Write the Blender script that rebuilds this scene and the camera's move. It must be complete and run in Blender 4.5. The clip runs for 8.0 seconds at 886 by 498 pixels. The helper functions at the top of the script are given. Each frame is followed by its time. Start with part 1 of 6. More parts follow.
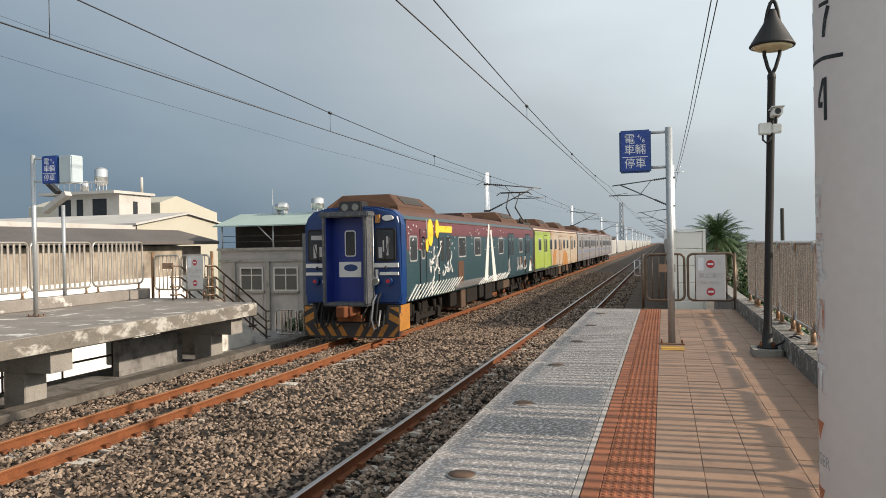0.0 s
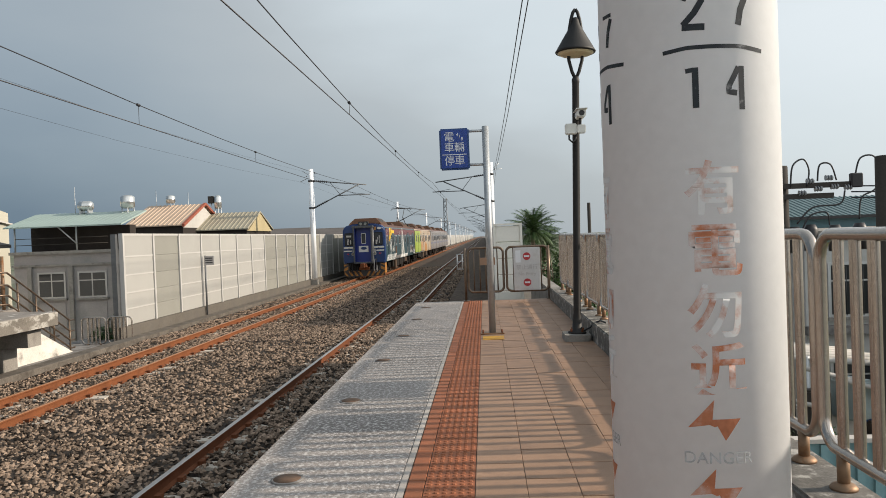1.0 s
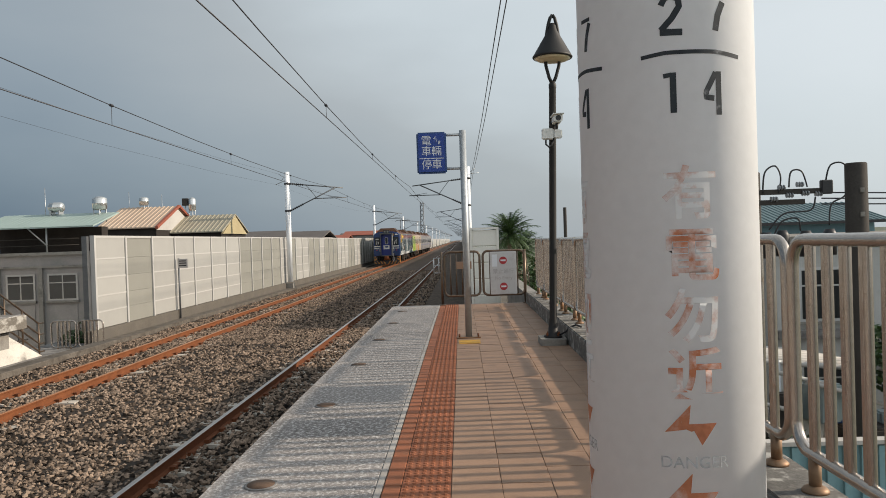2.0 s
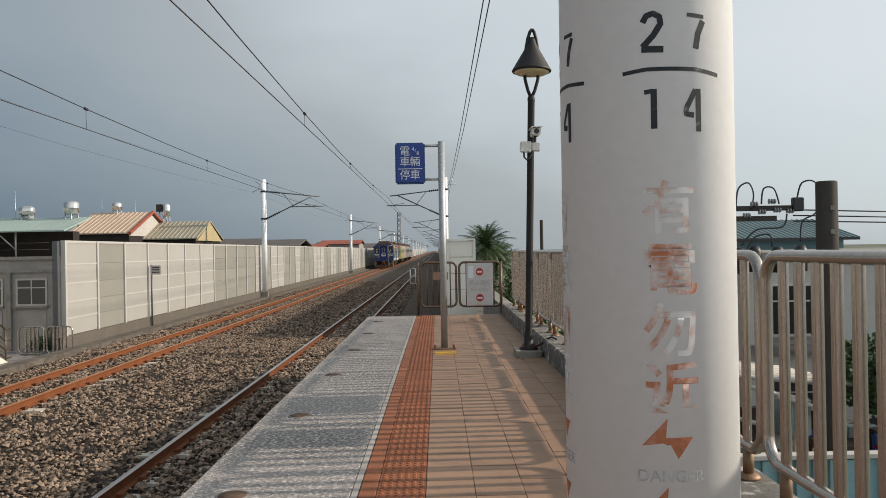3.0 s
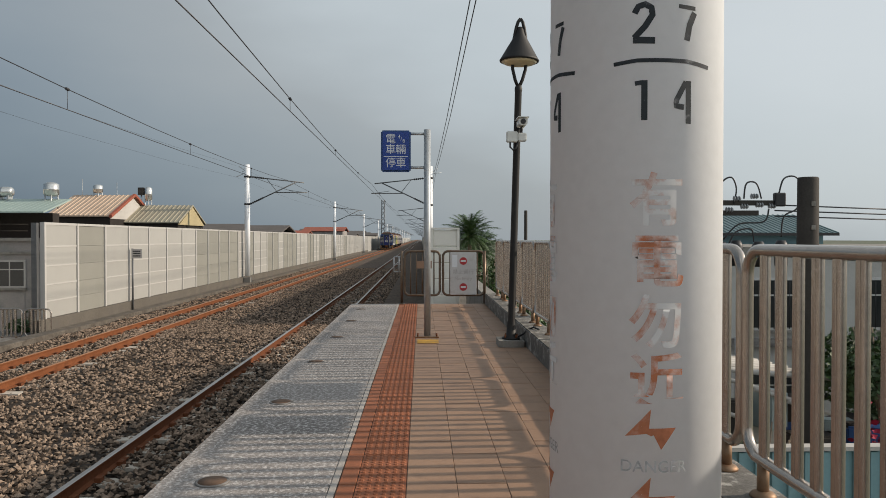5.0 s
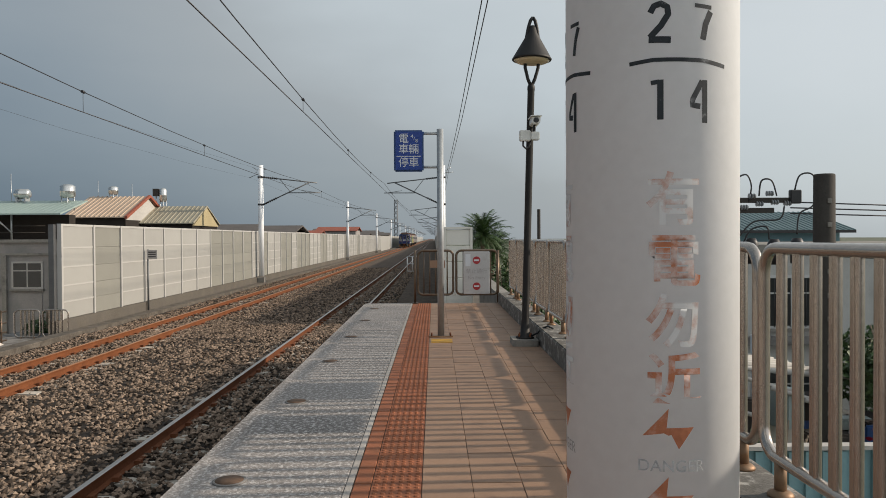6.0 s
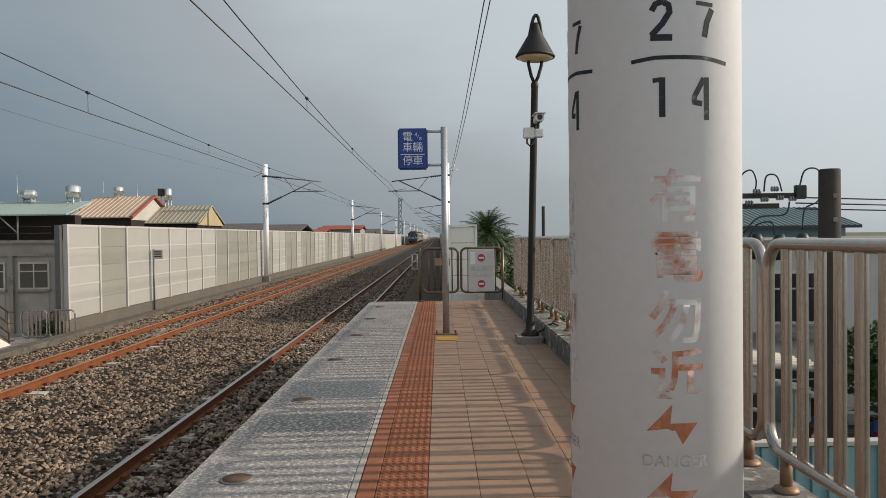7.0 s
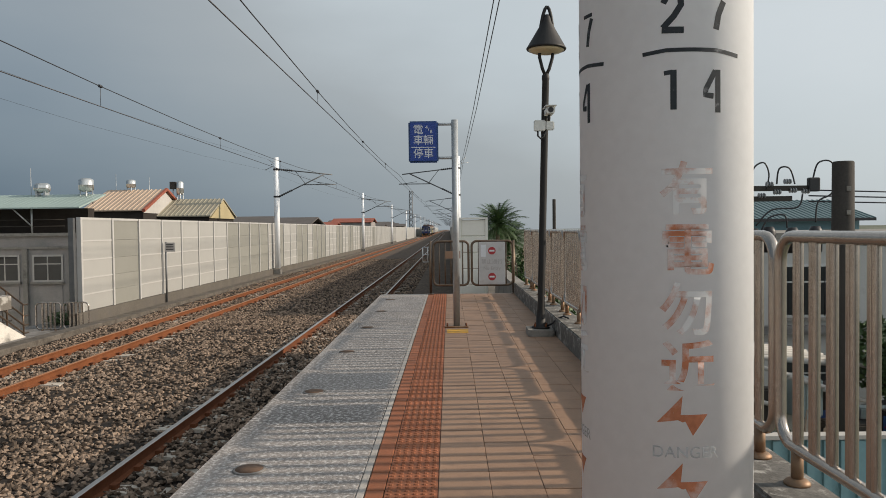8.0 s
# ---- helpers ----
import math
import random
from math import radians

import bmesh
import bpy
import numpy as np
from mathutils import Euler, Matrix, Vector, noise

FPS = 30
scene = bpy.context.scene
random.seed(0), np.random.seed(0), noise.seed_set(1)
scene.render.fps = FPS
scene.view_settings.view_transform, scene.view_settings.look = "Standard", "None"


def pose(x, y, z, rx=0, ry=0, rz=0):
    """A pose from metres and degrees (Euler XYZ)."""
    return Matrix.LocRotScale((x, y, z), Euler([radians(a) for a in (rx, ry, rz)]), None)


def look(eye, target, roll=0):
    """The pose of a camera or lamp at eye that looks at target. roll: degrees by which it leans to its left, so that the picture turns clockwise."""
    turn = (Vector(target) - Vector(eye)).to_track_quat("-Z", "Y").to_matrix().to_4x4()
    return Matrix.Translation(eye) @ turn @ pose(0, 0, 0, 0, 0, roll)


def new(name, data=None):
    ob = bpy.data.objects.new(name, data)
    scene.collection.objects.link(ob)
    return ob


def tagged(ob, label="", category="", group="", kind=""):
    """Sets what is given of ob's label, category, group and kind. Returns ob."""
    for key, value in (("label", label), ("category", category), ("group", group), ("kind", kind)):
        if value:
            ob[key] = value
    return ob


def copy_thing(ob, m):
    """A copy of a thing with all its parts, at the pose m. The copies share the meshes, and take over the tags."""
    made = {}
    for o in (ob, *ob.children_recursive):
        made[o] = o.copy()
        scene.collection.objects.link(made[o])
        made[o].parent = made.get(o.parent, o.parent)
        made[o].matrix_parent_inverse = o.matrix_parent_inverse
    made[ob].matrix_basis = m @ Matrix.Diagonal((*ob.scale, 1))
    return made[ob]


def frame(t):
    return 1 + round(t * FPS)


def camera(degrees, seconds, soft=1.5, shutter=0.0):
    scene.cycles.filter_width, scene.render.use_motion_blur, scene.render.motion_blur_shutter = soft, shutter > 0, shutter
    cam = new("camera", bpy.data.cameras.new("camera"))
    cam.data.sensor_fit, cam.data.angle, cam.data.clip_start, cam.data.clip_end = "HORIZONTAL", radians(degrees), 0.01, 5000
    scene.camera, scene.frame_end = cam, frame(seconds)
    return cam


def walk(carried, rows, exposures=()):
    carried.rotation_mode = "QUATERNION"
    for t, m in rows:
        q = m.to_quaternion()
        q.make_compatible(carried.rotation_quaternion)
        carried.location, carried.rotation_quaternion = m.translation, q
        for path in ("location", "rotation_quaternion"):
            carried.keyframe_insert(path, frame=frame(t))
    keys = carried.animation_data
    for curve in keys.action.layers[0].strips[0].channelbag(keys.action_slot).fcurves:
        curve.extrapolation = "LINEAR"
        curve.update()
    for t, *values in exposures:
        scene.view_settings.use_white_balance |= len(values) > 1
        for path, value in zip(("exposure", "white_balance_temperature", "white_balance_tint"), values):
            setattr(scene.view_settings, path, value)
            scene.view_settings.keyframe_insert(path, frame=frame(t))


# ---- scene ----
cam = camera(62.6, 8.0, soft=0.9)

PATH = [
    (0, (0.026, -0.219, 1.411), (-0.553, 1.695, 1.4), -1.0),
    (0.1, (0.032, -0.226, 1.425), (-0.435, 1.718, 1.404), -2.1),
    (0.3, (0.064, -0.219, 1.428), (-0.238, 1.758, 1.393), -2.8),
    (0.5, (0.064, -0.204, 1.42), (-0.165, 1.783, 1.381), -2.8),
    (1, (0.058, -0.206, 1.418), (-0.058, 1.79, 1.384), -2.2),
    (1.5, (0.057, -0.195, 1.417), (-0.017, 1.803, 1.382), -2.1),
    (3, (0.047, -0.19, 1.418), (0.061, 1.81, 1.42), -1.0),
    (3.5, (0.043, -0.183, 1.419), (0.101, 1.816, 1.422), -0.6),
    (4, (0.045, -0.184, 1.419), (0.115, 1.815, 1.42), -0.4),
    (4.5, (0.044, -0.183, 1.415), (0.119, 1.816, 1.391), 0.0),
    (6, (0.032, -0.19, 1.419), (0.055, 1.809, 1.388), -0.3),
    (6.5, (0.034, -0.197, 1.418), (0.065, 1.803, 1.388), -0.2),
    (7, (0.033, -0.202, 1.42), (0.043, 1.797, 1.383), -0.7),
    (7.5, (0.035, -0.211, 1.42), (0.039, 1.789, 1.394), -0.7),
    (8, (0.031, -0.213, 1.419), (0.012, 1.786, 1.363), -0.7),
]
walk(cam, [(t, look(e, g, r)) for t, e, g, r in PATH],
     exposures=[(0, 0.25), (0.5, 0.22), (1.0, 0.13), (1.5, 0.04), (3.0, -0.07), (4.0, -0.20), (4.5, -0.22), (6.0, -0.21), (8.0, -0.19)])

# ---- light ----
SUN_AZ, SUN_EL = 2.5, 24.7      # degrees ahead of the platform's right-hand side; height
sun_dir = Vector((math.cos(radians(SUN_AZ)) * math.cos(radians(SUN_EL)), math.sin(radians(SUN_AZ)) * math.cos(radians(SUN_EL)), math.sin(radians(SUN_EL))))
sun = new("sun", bpy.data.lights.new("sun", "SUN"))
sun.data.energy, sun.data.angle, sun.data.color = 4.7, radians(1.2), (1.0, 0.86, 0.70)
sun.matrix_world = look(sun_dir * 50, (0, 0, 0))
world = bpy.data.worlds.new("world")
scene.world = world
world.use_nodes = True
wn, wl = world.node_tree.nodes, world.node_tree.links
wn.clear()
sky = wn.new("ShaderNodeTexSky")
sky.sky_type, sky.sun_disc = "NISHITA", False
sky.sun_elevation, sky.sun_rotation = radians(SUN_EL), radians(90 - SUN_AZ)
sky.dust_density, sky.air_density, sky.ozone_density = 3.0, 1.0, 1.5
w_out, w_bg = wn.new("ShaderNodeOutputWorld"), wn.new("ShaderNodeBackground")
# thin cloud layer over the clear sky: grey-blue, paler towards the sun and overhead
w_tc, w_map, w_no = wn.new("ShaderNodeTexCoord"), wn.new("ShaderNodeMapping"), wn.new("ShaderNodeTexNoise")
w_map.inputs["Scale"].default_value = (1.0, 1.0, 2.6)
w_no.inputs["Scale"].default_value, w_no.inputs["Detail"].default_value, w_no.inputs["Roughness"].default_value = 1.7, 5, 0.5
w_dot = wn.new("ShaderNodeVectorMath")
w_dot.operation = "DOT_PRODUCT"
w_dot.inputs[1].default_value = (0.90, 0.22, 0.0)
w_add = wn.new("ShaderNodeMath")
w_add.operation = "MULTIPLY_ADD"
w_add.inputs[1].default_value = 0.34
w_ramp = wn.new("ShaderNodeValToRGB")
cr = w_ramp.color_ramp
cr.elements[0].position, cr.elements[0].color = 0.05, (0.15, 0.215, 0.285, 1)
cr.elements[1].position, cr.elements[1].color = 1.0, (1.08, 1.14, 1.18, 1)
for at_, c_ in ((0.30, (0.325, 0.387, 0.437)), (0.50, (0.47, 0.515, 0.54)), (0.65, (0.66, 0.73, 0.765)), (0.88, (0.80, 0.86, 0.89))):
    e_ = cr.elements.new(at_)
    e_.color = (*c_, 1)
w_mul = wn.new("ShaderNodeVectorMath")
w_mul.operation = "SCALE"
w_mul.inputs["Scale"].default_value = 0.09
w_mix = wn.new("ShaderNodeMix")
w_mix.data_type = "RGBA"
w_mix.inputs["Factor"].default_value = 0.86
wl.new(w_tc.outputs["Generated"], w_map.inputs["Vector"])
wl.new(w_map.outputs["Vector"], w_no.inputs["Vector"])
wl.new(w_tc.outputs["Generated"], w_dot.inputs[0])
w_half = wn.new("ShaderNodeMath")
w_half.operation = "MULTIPLY_ADD"
w_half.inputs[1].default_value, w_half.inputs[2].default_value = 0.6, 0.062
w_back = wn.new("ShaderNodeVectorMath")
w_back.operation = "DOT_PRODUCT"
w_back.inputs[1].default_value = (0.3, -0.95, 0.0)
w_max = wn.new("ShaderNodeMath")
w_max.operation = "MAXIMUM"
w_max.inputs[1].default_value = 0.0
w_sum = wn.new("ShaderNodeMath")
wl.new(w_tc.outputs["Generated"], w_back.inputs[0])
wl.new(w_back.outputs["Value"], w_max.inputs[0])
wl.new(w_dot.outputs["Value"], w_sum.inputs[0])
wl.new(w_max.outputs[0], w_sum.inputs[1])
w_sep, w_low, w_rise = wn.new("ShaderNodeSeparateXYZ"), wn.new("ShaderNodeMath"), wn.new("ShaderNodeMath")
w_low.operation, w_rise.operation = "MINIMUM", "MULTIPLY_ADD"
w_low.inputs[1].default_value, w_rise.inputs[1].default_value = 0.345, 1.52
wl.new(w_tc.outputs["Generated"], w_sep.inputs[0])
wl.new(w_sep.outputs["Z"], w_low.inputs[0])
wl.new(w_low.outputs[0], w_rise.inputs[0])
wl.new(w_sum.outputs[0], w_rise.inputs[2])
wl.new(w_rise.outputs[0], w_half.inputs[0])
wl.new(w_no.outputs["Fac"], w_add.inputs[0])
wl.new(w_half.outputs[0], w_add.inputs[2])
wl.new(w_add.outputs[0], w_ramp.inputs["Fac"])
wl.new(sky.outputs["Color"], w_mul.inputs[0])
wl.new(w_mul.outputs["Vector"], w_mix.inputs["A"])
wl.new(w_ramp.outputs["Color"], w_mix.inputs["B"])
wl.new(w_mix.outputs["Result"], w_bg.inputs["Color"])
w_bg.inputs["Strength"].default_value = 1.0
wl.new(w_bg.outputs["Background"], w_out.inputs["Surface"])


# ---- materials ----
def mat(name, c, rough=0.7, metal=0.0, var=0.25, scale=6.0, fine=60.0, bump=0.15, dirt=None, dirt_at=0.62, dirt_w=0.12, island=0.0, stretch=(1, 1, 1), rnd=0.0, spec=0.5, dirt_scale=None, finevar=0.5):
    """Paint, concrete, metal...: large blotches, fine grain, optional stains of a second colour, relief."""
    m = bpy.data.materials.new(name)
    m.use_nodes = True
    n, l = m.node_tree.nodes, m.node_tree.links
    b = n["Principled BSDF"]
    b.inputs["Roughness"].default_value, b.inputs["Metallic"].default_value = rough, metal
    b.inputs["Specular IOR Level"].default_value = spec if rough < 0.7 else spec * 0.4
    tc, mp, oi = n.new("ShaderNodeTexCoord"), n.new("ShaderNodeMapping"), n.new("ShaderNodeObjectInfo")
    mp.inputs["Scale"].default_value = stretch
    l.new(tc.outputs["Object"], mp.inputs["Vector"])
    sc = n.new("ShaderNodeMath")
    sc.operation = "MULTIPLY"
    sc.inputs[1].default_value = 37.0
    l.new(oi.outputs["Random"], sc.inputs[0])
    def nz(s, d, r=0.55):
        t = n.new("ShaderNodeTexNoise")
        t.noise_dimensions = "4D"
        t.inputs["Scale"].default_value, t.inputs["Detail"].default_value, t.inputs["Roughness"].default_value = s, d, r
        l.new(mp.outputs["Vector"], t.inputs["Vector"])
        l.new(sc.outputs[0], t.inputs["W"])
        return t
    big, small = nz(scale, 4), nz(fine, 3)
    mixn = n.new("ShaderNodeMix")
    mixn.inputs["Factor"].default_value = finevar
    l.new(big.outputs["Fac"], mixn.inputs["A"])
    l.new(small.outputs["Fac"], mixn.inputs["B"])
    hi = mixn.outputs["Result"]
    rp = n.new("ShaderNodeMapRange")
    rp.inputs["From Min"].default_value, rp.inputs["From Max"].default_value = 0.3, 0.7
    rp.inputs["To Min"].default_value, rp.inputs["To Max"].default_value = 1 - var, 1 + var
    l.new(hi, rp.inputs["Value"])
    val = rp.outputs["Result"]
    if rnd or island:
        src = oi.outputs["Random"]
        if island:
            g = n.new("ShaderNodeNewGeometry")
            src = g.outputs["Random Per Island"]
        r2 = n.new("ShaderNodeMapRange")
        k = island or rnd
        r2.inputs["To Min"].default_value, r2.inputs["To Max"].default_value = 1 - k, 1 + k
        l.new(src, r2.inputs["Value"])
        mu = n.new("ShaderNodeMath")
        mu.operation = "MULTIPLY"
        l.new(val, mu.inputs[0])
        l.new(r2.outputs["Result"], mu.inputs[1])
        val = mu.outputs[0]
    vs = n.new("ShaderNodeVectorMath")
    vs.operation = "SCALE"
    vs.inputs[0].default_value = c
    l.new(val, vs.inputs["Scale"])
    col = vs.outputs["Vector"]
    if dirt:
        dn = nz(dirt_scale or scale * 1.7, 6, 0.65)
        dr = n.new("ShaderNodeMapRange")
        dr.inputs["From Min"].default_value, dr.inputs["From Max"].default_value = dirt_at - dirt_w, dirt_at + dirt_w
        l.new(dn.outputs["Fac"], dr.inputs["Value"])
        dm = n.new("ShaderNodeMix")
        dm.data_type = "RGBA"
        l.new(dr.outputs["Result"], dm.inputs["Factor"])
        l.new(col, dm.inputs["A"])
        dm.inputs["B"].default_value = (*dirt, 1)
        col = dm.outputs["Result"]
    l.new(col, b.inputs["Base Color"])
    if bump:
        bp = n.new("ShaderNodeBump")
        bp.inputs["Strength"].default_value, bp.inputs["Distance"].default_value = bump, 0.02
        l.new(hi, bp.inputs["Height"])
        l.new(bp.outputs["Normal"], b.inputs["Normal"])
    return m


def glass_mat(name, tint=(0.025, 0.028, 0.03), rough=0.06):
    return mat(name, tint, rough, 0.0, 0.3, 1.5, 20, 0.02, spec=0.3)


def lamp_mat(name, c, strength):
    m = mat(name, c, 0.3)
    b = m.node_tree.nodes["Principled BSDF"]
    b.inputs["Emission Color"].default_value = (*c, 1)
    b.inputs["Emission Strength"].default_value = strength
    return m


M = {}
M["concrete"] = mat("concrete", (0.25, 0.235, 0.212), 0.9, 0, 0.3, 1.5, 40, 0.3, dirt=(0.12, 0.11, 0.10), dirt_at=0.62, dirt_w=0.1)
M["concrete_pale"] = mat("concrete_pale", (0.58, 0.55, 0.50), 0.9, 0, 0.25, 1.2, 45, 0.3, dirt=(0.20, 0.19, 0.17), dirt_at=0.60, dirt_w=0.08)
M["concrete_dark"] = mat("concrete_dark", (0.22, 0.21, 0.20), 0.92, 0, 0.35, 1.8, 40, 0.35, dirt=(0.07, 0.065, 0.06), dirt_at=0.58)
M["washed"] = mat("washed_aggregate", (0.235, 0.214, 0.20), 0.9, 0, 0.6, 0.9, 42, 0.9, dirt=(0.50, 0.475, 0.455), dirt_at=0.55, dirt_w=0.05, dirt_scale=34)
M["edge_white"] = mat("edge_white", (0.40, 0.37, 0.34), 0.85, 0, 0.25, 3, 60, 0.2, dirt=(0.25, 0.22, 0.20), dirt_at=0.6, dirt_scale=6)
M["tile_beige"] = mat("tile_beige", (0.285, 0.172, 0.107), 0.62, 0, 0.14, 3, 90, 0.12, rnd=0.07, dirt=(0.19, 0.115, 0.075), dirt_at=0.62)
M["tile_red"] = mat("tile_red", (0.275, 0.10, 0.05), 0.7, 0, 0.2, 4, 90, 0.15, rnd=0.14, dirt=(0.20, 0.085, 0.045), dirt_at=0.60)
M["tile_yellow"] = mat("tile_yellow", (0.55, 0.30, 0.05), 0.7, 0, 0.2, 5, 80, 0.15, dirt=(0.30, 0.2, 0.09), dirt_at=0.6)
M["grout"] = mat("grout", (0.20, 0.15, 0.12), 0.95, 0, 0.3, 5, 60, 0.2)
# ballast sheet is near-black: shade between the loose stones put into its colour
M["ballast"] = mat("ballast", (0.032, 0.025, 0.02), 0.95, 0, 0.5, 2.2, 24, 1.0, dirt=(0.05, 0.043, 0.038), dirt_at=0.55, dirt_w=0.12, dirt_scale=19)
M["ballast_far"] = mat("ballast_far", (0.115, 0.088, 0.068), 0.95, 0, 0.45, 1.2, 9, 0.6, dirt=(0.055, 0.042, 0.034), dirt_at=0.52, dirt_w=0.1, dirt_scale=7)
M["stone"] = mat("stone", (0.172, 0.128, 0.096), 0.92, 0, 0.25, 3, 50, 0.2, island=0.95)
M["sleeper"] = mat("sleeper", (0.40, 0.36, 0.31), 0.92, 0, 0.3, 3, 50, 0.3, rnd=0.15)
M["rust"] = mat("rust", (0.175, 0.062, 0.025), 0.85, 0, 0.3, 3, 50, 0.25, dirt=(0.12, 0.045, 0.02), dirt_at=0.62)
M["rust_dark"] = mat("rust_dark", (0.135, 0.048, 0.021), 0.85, 0, 0.3, 3, 50, 0.25)
M["rail_top"] = mat("rail_top", (0.42, 0.39, 0.37), 0.38, 0.8, 0.15, 3, 50, 0.03, stretch=(8, 0.3, 8))
M["rail_top_rusty"] = mat("rail_top_rusty", (0.32, 0.15, 0.07), 0.5, 0.35, 0.2, 3, 50, 0.05, stretch=(8, 0.4, 8))
M["steel"] = mat("steel", (0.43, 0.385, 0.345), 0.27, 0.9, 0.14, 3, 30, 0.03, dirt=(0.30, 0.17, 0.09), dirt_at=0.68, dirt_w=0.05)
M["steel_rusty"] = mat("steel_rusty", (0.24, 0.155, 0.095), 0.55, 0.55, 0.25, 5, 30, 0.05, dirt=(0.22, 0.10, 0.04), dirt_at=0.56, dirt_w=0.08)
M["steel_bronze"] = mat("steel_bronze", (0.17, 0.125, 0.09), 0.42, 0.75, 0.2, 4, 30, 0.03, dirt=(0.12, 0.07, 0.04), dirt_at=0.6)
M["arm_grey"] = mat("arm_grey", (0.13, 0.135, 0.14), 0.5, 0.5, 0.2, 6, 30, 0.03)
M["galv"] = mat("galvanised", (0.42, 0.44, 0.45), 0.45, 0.6, 0.16, 8, 30, 0.04)
M["pole_white"] = mat("pole_white", (0.82, 0.84, 0.86), 0.55, 0, 0.05, 1.5, 40, 0.04, dirt=(0.62, 0.62, 0.60), dirt_at=0.70, dirt_w=0.06)
M["black_iron"] = mat("black_iron", (0.009, 0.008, 0.0075), 0.6, 0.0, 0.3, 6, 50, 0.08, dirt=(0.05, 0.04, 0.03), dirt_at=0.72)
M["lamp_glass"] = mat("lamp_glass", (0.75, 0.62, 0.40), 0.4, 0, 0.1, 6, 30, 0.02)
M["blue_sign"] = mat("blue_sign", (0.012, 0.05, 0.27), 0.4, 0, 0.12, 5, 40, 0.02)
M["blue_rim"] = mat("blue_rim", (0.02, 0.07, 0.22), 0.4, 0, 0.12, 5, 40, 0.02)
M["sign_white"] = mat("sign_white", (0.72, 0.74, 0.76), 0.5, 0, 0.08, 4, 40, 0.02)
M["board_grey"] = mat("board_grey", (0.56, 0.55, 0.54), 0.55, 0, 0.08, 4, 40, 0.02, dirt=(0.45, 0.42, 0.39), dirt_at=0.66)
M["no_entry_red"] = mat("no_entry_red", (0.42, 0.035, 0.04), 0.5, 0, 0.12, 8, 40, 0.02)
M["faded_grey"] = mat("faded_grey", (0.40, 0.38, 0.37), 0.6, 0, 0.15, 20, 60, 0.02)
M["cctv_white"] = mat("cctv_white", (0.72, 0.72, 0.68), 0.4, 0, 0.08, 8, 40, 0.02)
M["black"] = mat("black_plastic", (0.02, 0.02, 0.022), 0.5, 0, 0.3, 8, 40, 0.05)
M["stencil_black"] = mat("stencil_black", (0.035, 0.04, 0.045), 0.7, 0, 0.3, 30, 90, 0.05, dirt=(0.30, 0.31, 0.32), dirt_at=0.66, dirt_w=0.08, dirt_scale=40)
M["stencil_red"] = mat("stencil_red", (0.46, 0.17, 0.085), 0.7, 0, 0.2, 18, 70, 0.03, dirt=(0.68, 0.67, 0.655), dirt_at=0.45, dirt_w=0.07, dirt_scale=11)
M["stencil_bolt"] = mat("stencil_bolt", (0.44, 0.165, 0.085), 0.7, 0, 0.25, 18, 70, 0.03, dirt=(0.58, 0.50, 0.46), dirt_at=0.60, dirt_w=0.1, dirt_scale=14)
M["stencil_grey"] = mat("stencil_grey", (0.34, 0.35, 0.35), 0.7, 0, 0.1, 30, 90, 0.03, dirt=(0.48, 0.49, 0.50), dirt_at=0.50, dirt_w=0.1)
M["barrier"] = mat("barrier_panel", (0.34, 0.335, 0.315), 0.6, 0, 0.07, 1.2, 160, 0.12, rnd=0.05)
M["barrier_plain"] = mat("barrier_panel_plain", (0.235, 0.232, 0.205), 0.65, 0, 0.08, 1.2, 160, 0.15, rnd=0.05)
M["barrier_post"] = mat("barrier_post", (0.47, 0.46, 0.44), 0.5, 0.1, 0.06, 2, 40, 0.03)
M["barrier_white"] = mat("barrier_white", (0.80, 0.77, 0.69), 0.6, 0, 0.08, 1.5, 40, 0.05)
# near-black: shade under eaves put into the wall colour; some crates use it too
M["eave_shade_crate_dark"] = mat("eave_shade_crate_dark", (0.035, 0.03, 0.027), 0.9, 0, 0.3, 2, 30, 0.2)
M["kerb"] = mat("kerb_concrete", (0.15, 0.142, 0.13), 0.92, 0, 0.45, 5.0, 45, 0.5, dirt=(0.40, 0.385, 0.355), dirt_at=0.575, dirt_w=0.05, dirt_scale=9.0)
M["steel_pale"] = mat("steel_pale", (0.46, 0.42, 0.37), 0.38, 0.75, 0.12, 3, 30, 0.03)
M["slab_edge"] = mat("slab_edge", (0.16, 0.145, 0.125), 0.92, 0, 0.35, 2.0, 35, 0.3, dirt=(0.40, 0.385, 0.35), dirt_at=0.55, dirt_w=0.05, dirt_scale=2.6, stretch=(1, 1, 1.6))
M["wall_bright"] = mat("wall_whitewash", (0.82, 0.81, 0.78), 0.85, 0, 0.06, 0.6, 25, 0.1, dirt=(0.6, 0.59, 0.56), dirt_at=0.66)
M["trough"] = mat("trough_concrete", (0.125, 0.11, 0.094), 0.92, 0, 0.4, 1.2, 30, 0.35, dirt=(0.07, 0.06, 0.05), dirt_at=0.55, dirt_w=0.1, dirt_scale=4)
M["lid_rust"] = mat("lid_rust", (0.13, 0.085, 0.06), 0.75, 0.3, 0.3, 10, 60, 0.2)
M["board_blue"] = mat("board_pale_blue", (0.40, 0.47, 0.50), 0.5, 0, 0.08, 4, 40, 0.02)
M["plinth"] = mat("plinth", (0.12, 0.108, 0.092), 0.92, 0, 0.3, 0.8, 30, 0.3, dirt=(0.11, 0.10, 0.09), dirt_at=0.56)
M["ground"] = mat("ground", (0.16, 0.16, 0.13), 0.95, 0, 0.4, 0.05, 2.0, 0.2, dirt=(0.06, 0.09, 0.04), dirt_at=0.52, dirt_scale=0.03)
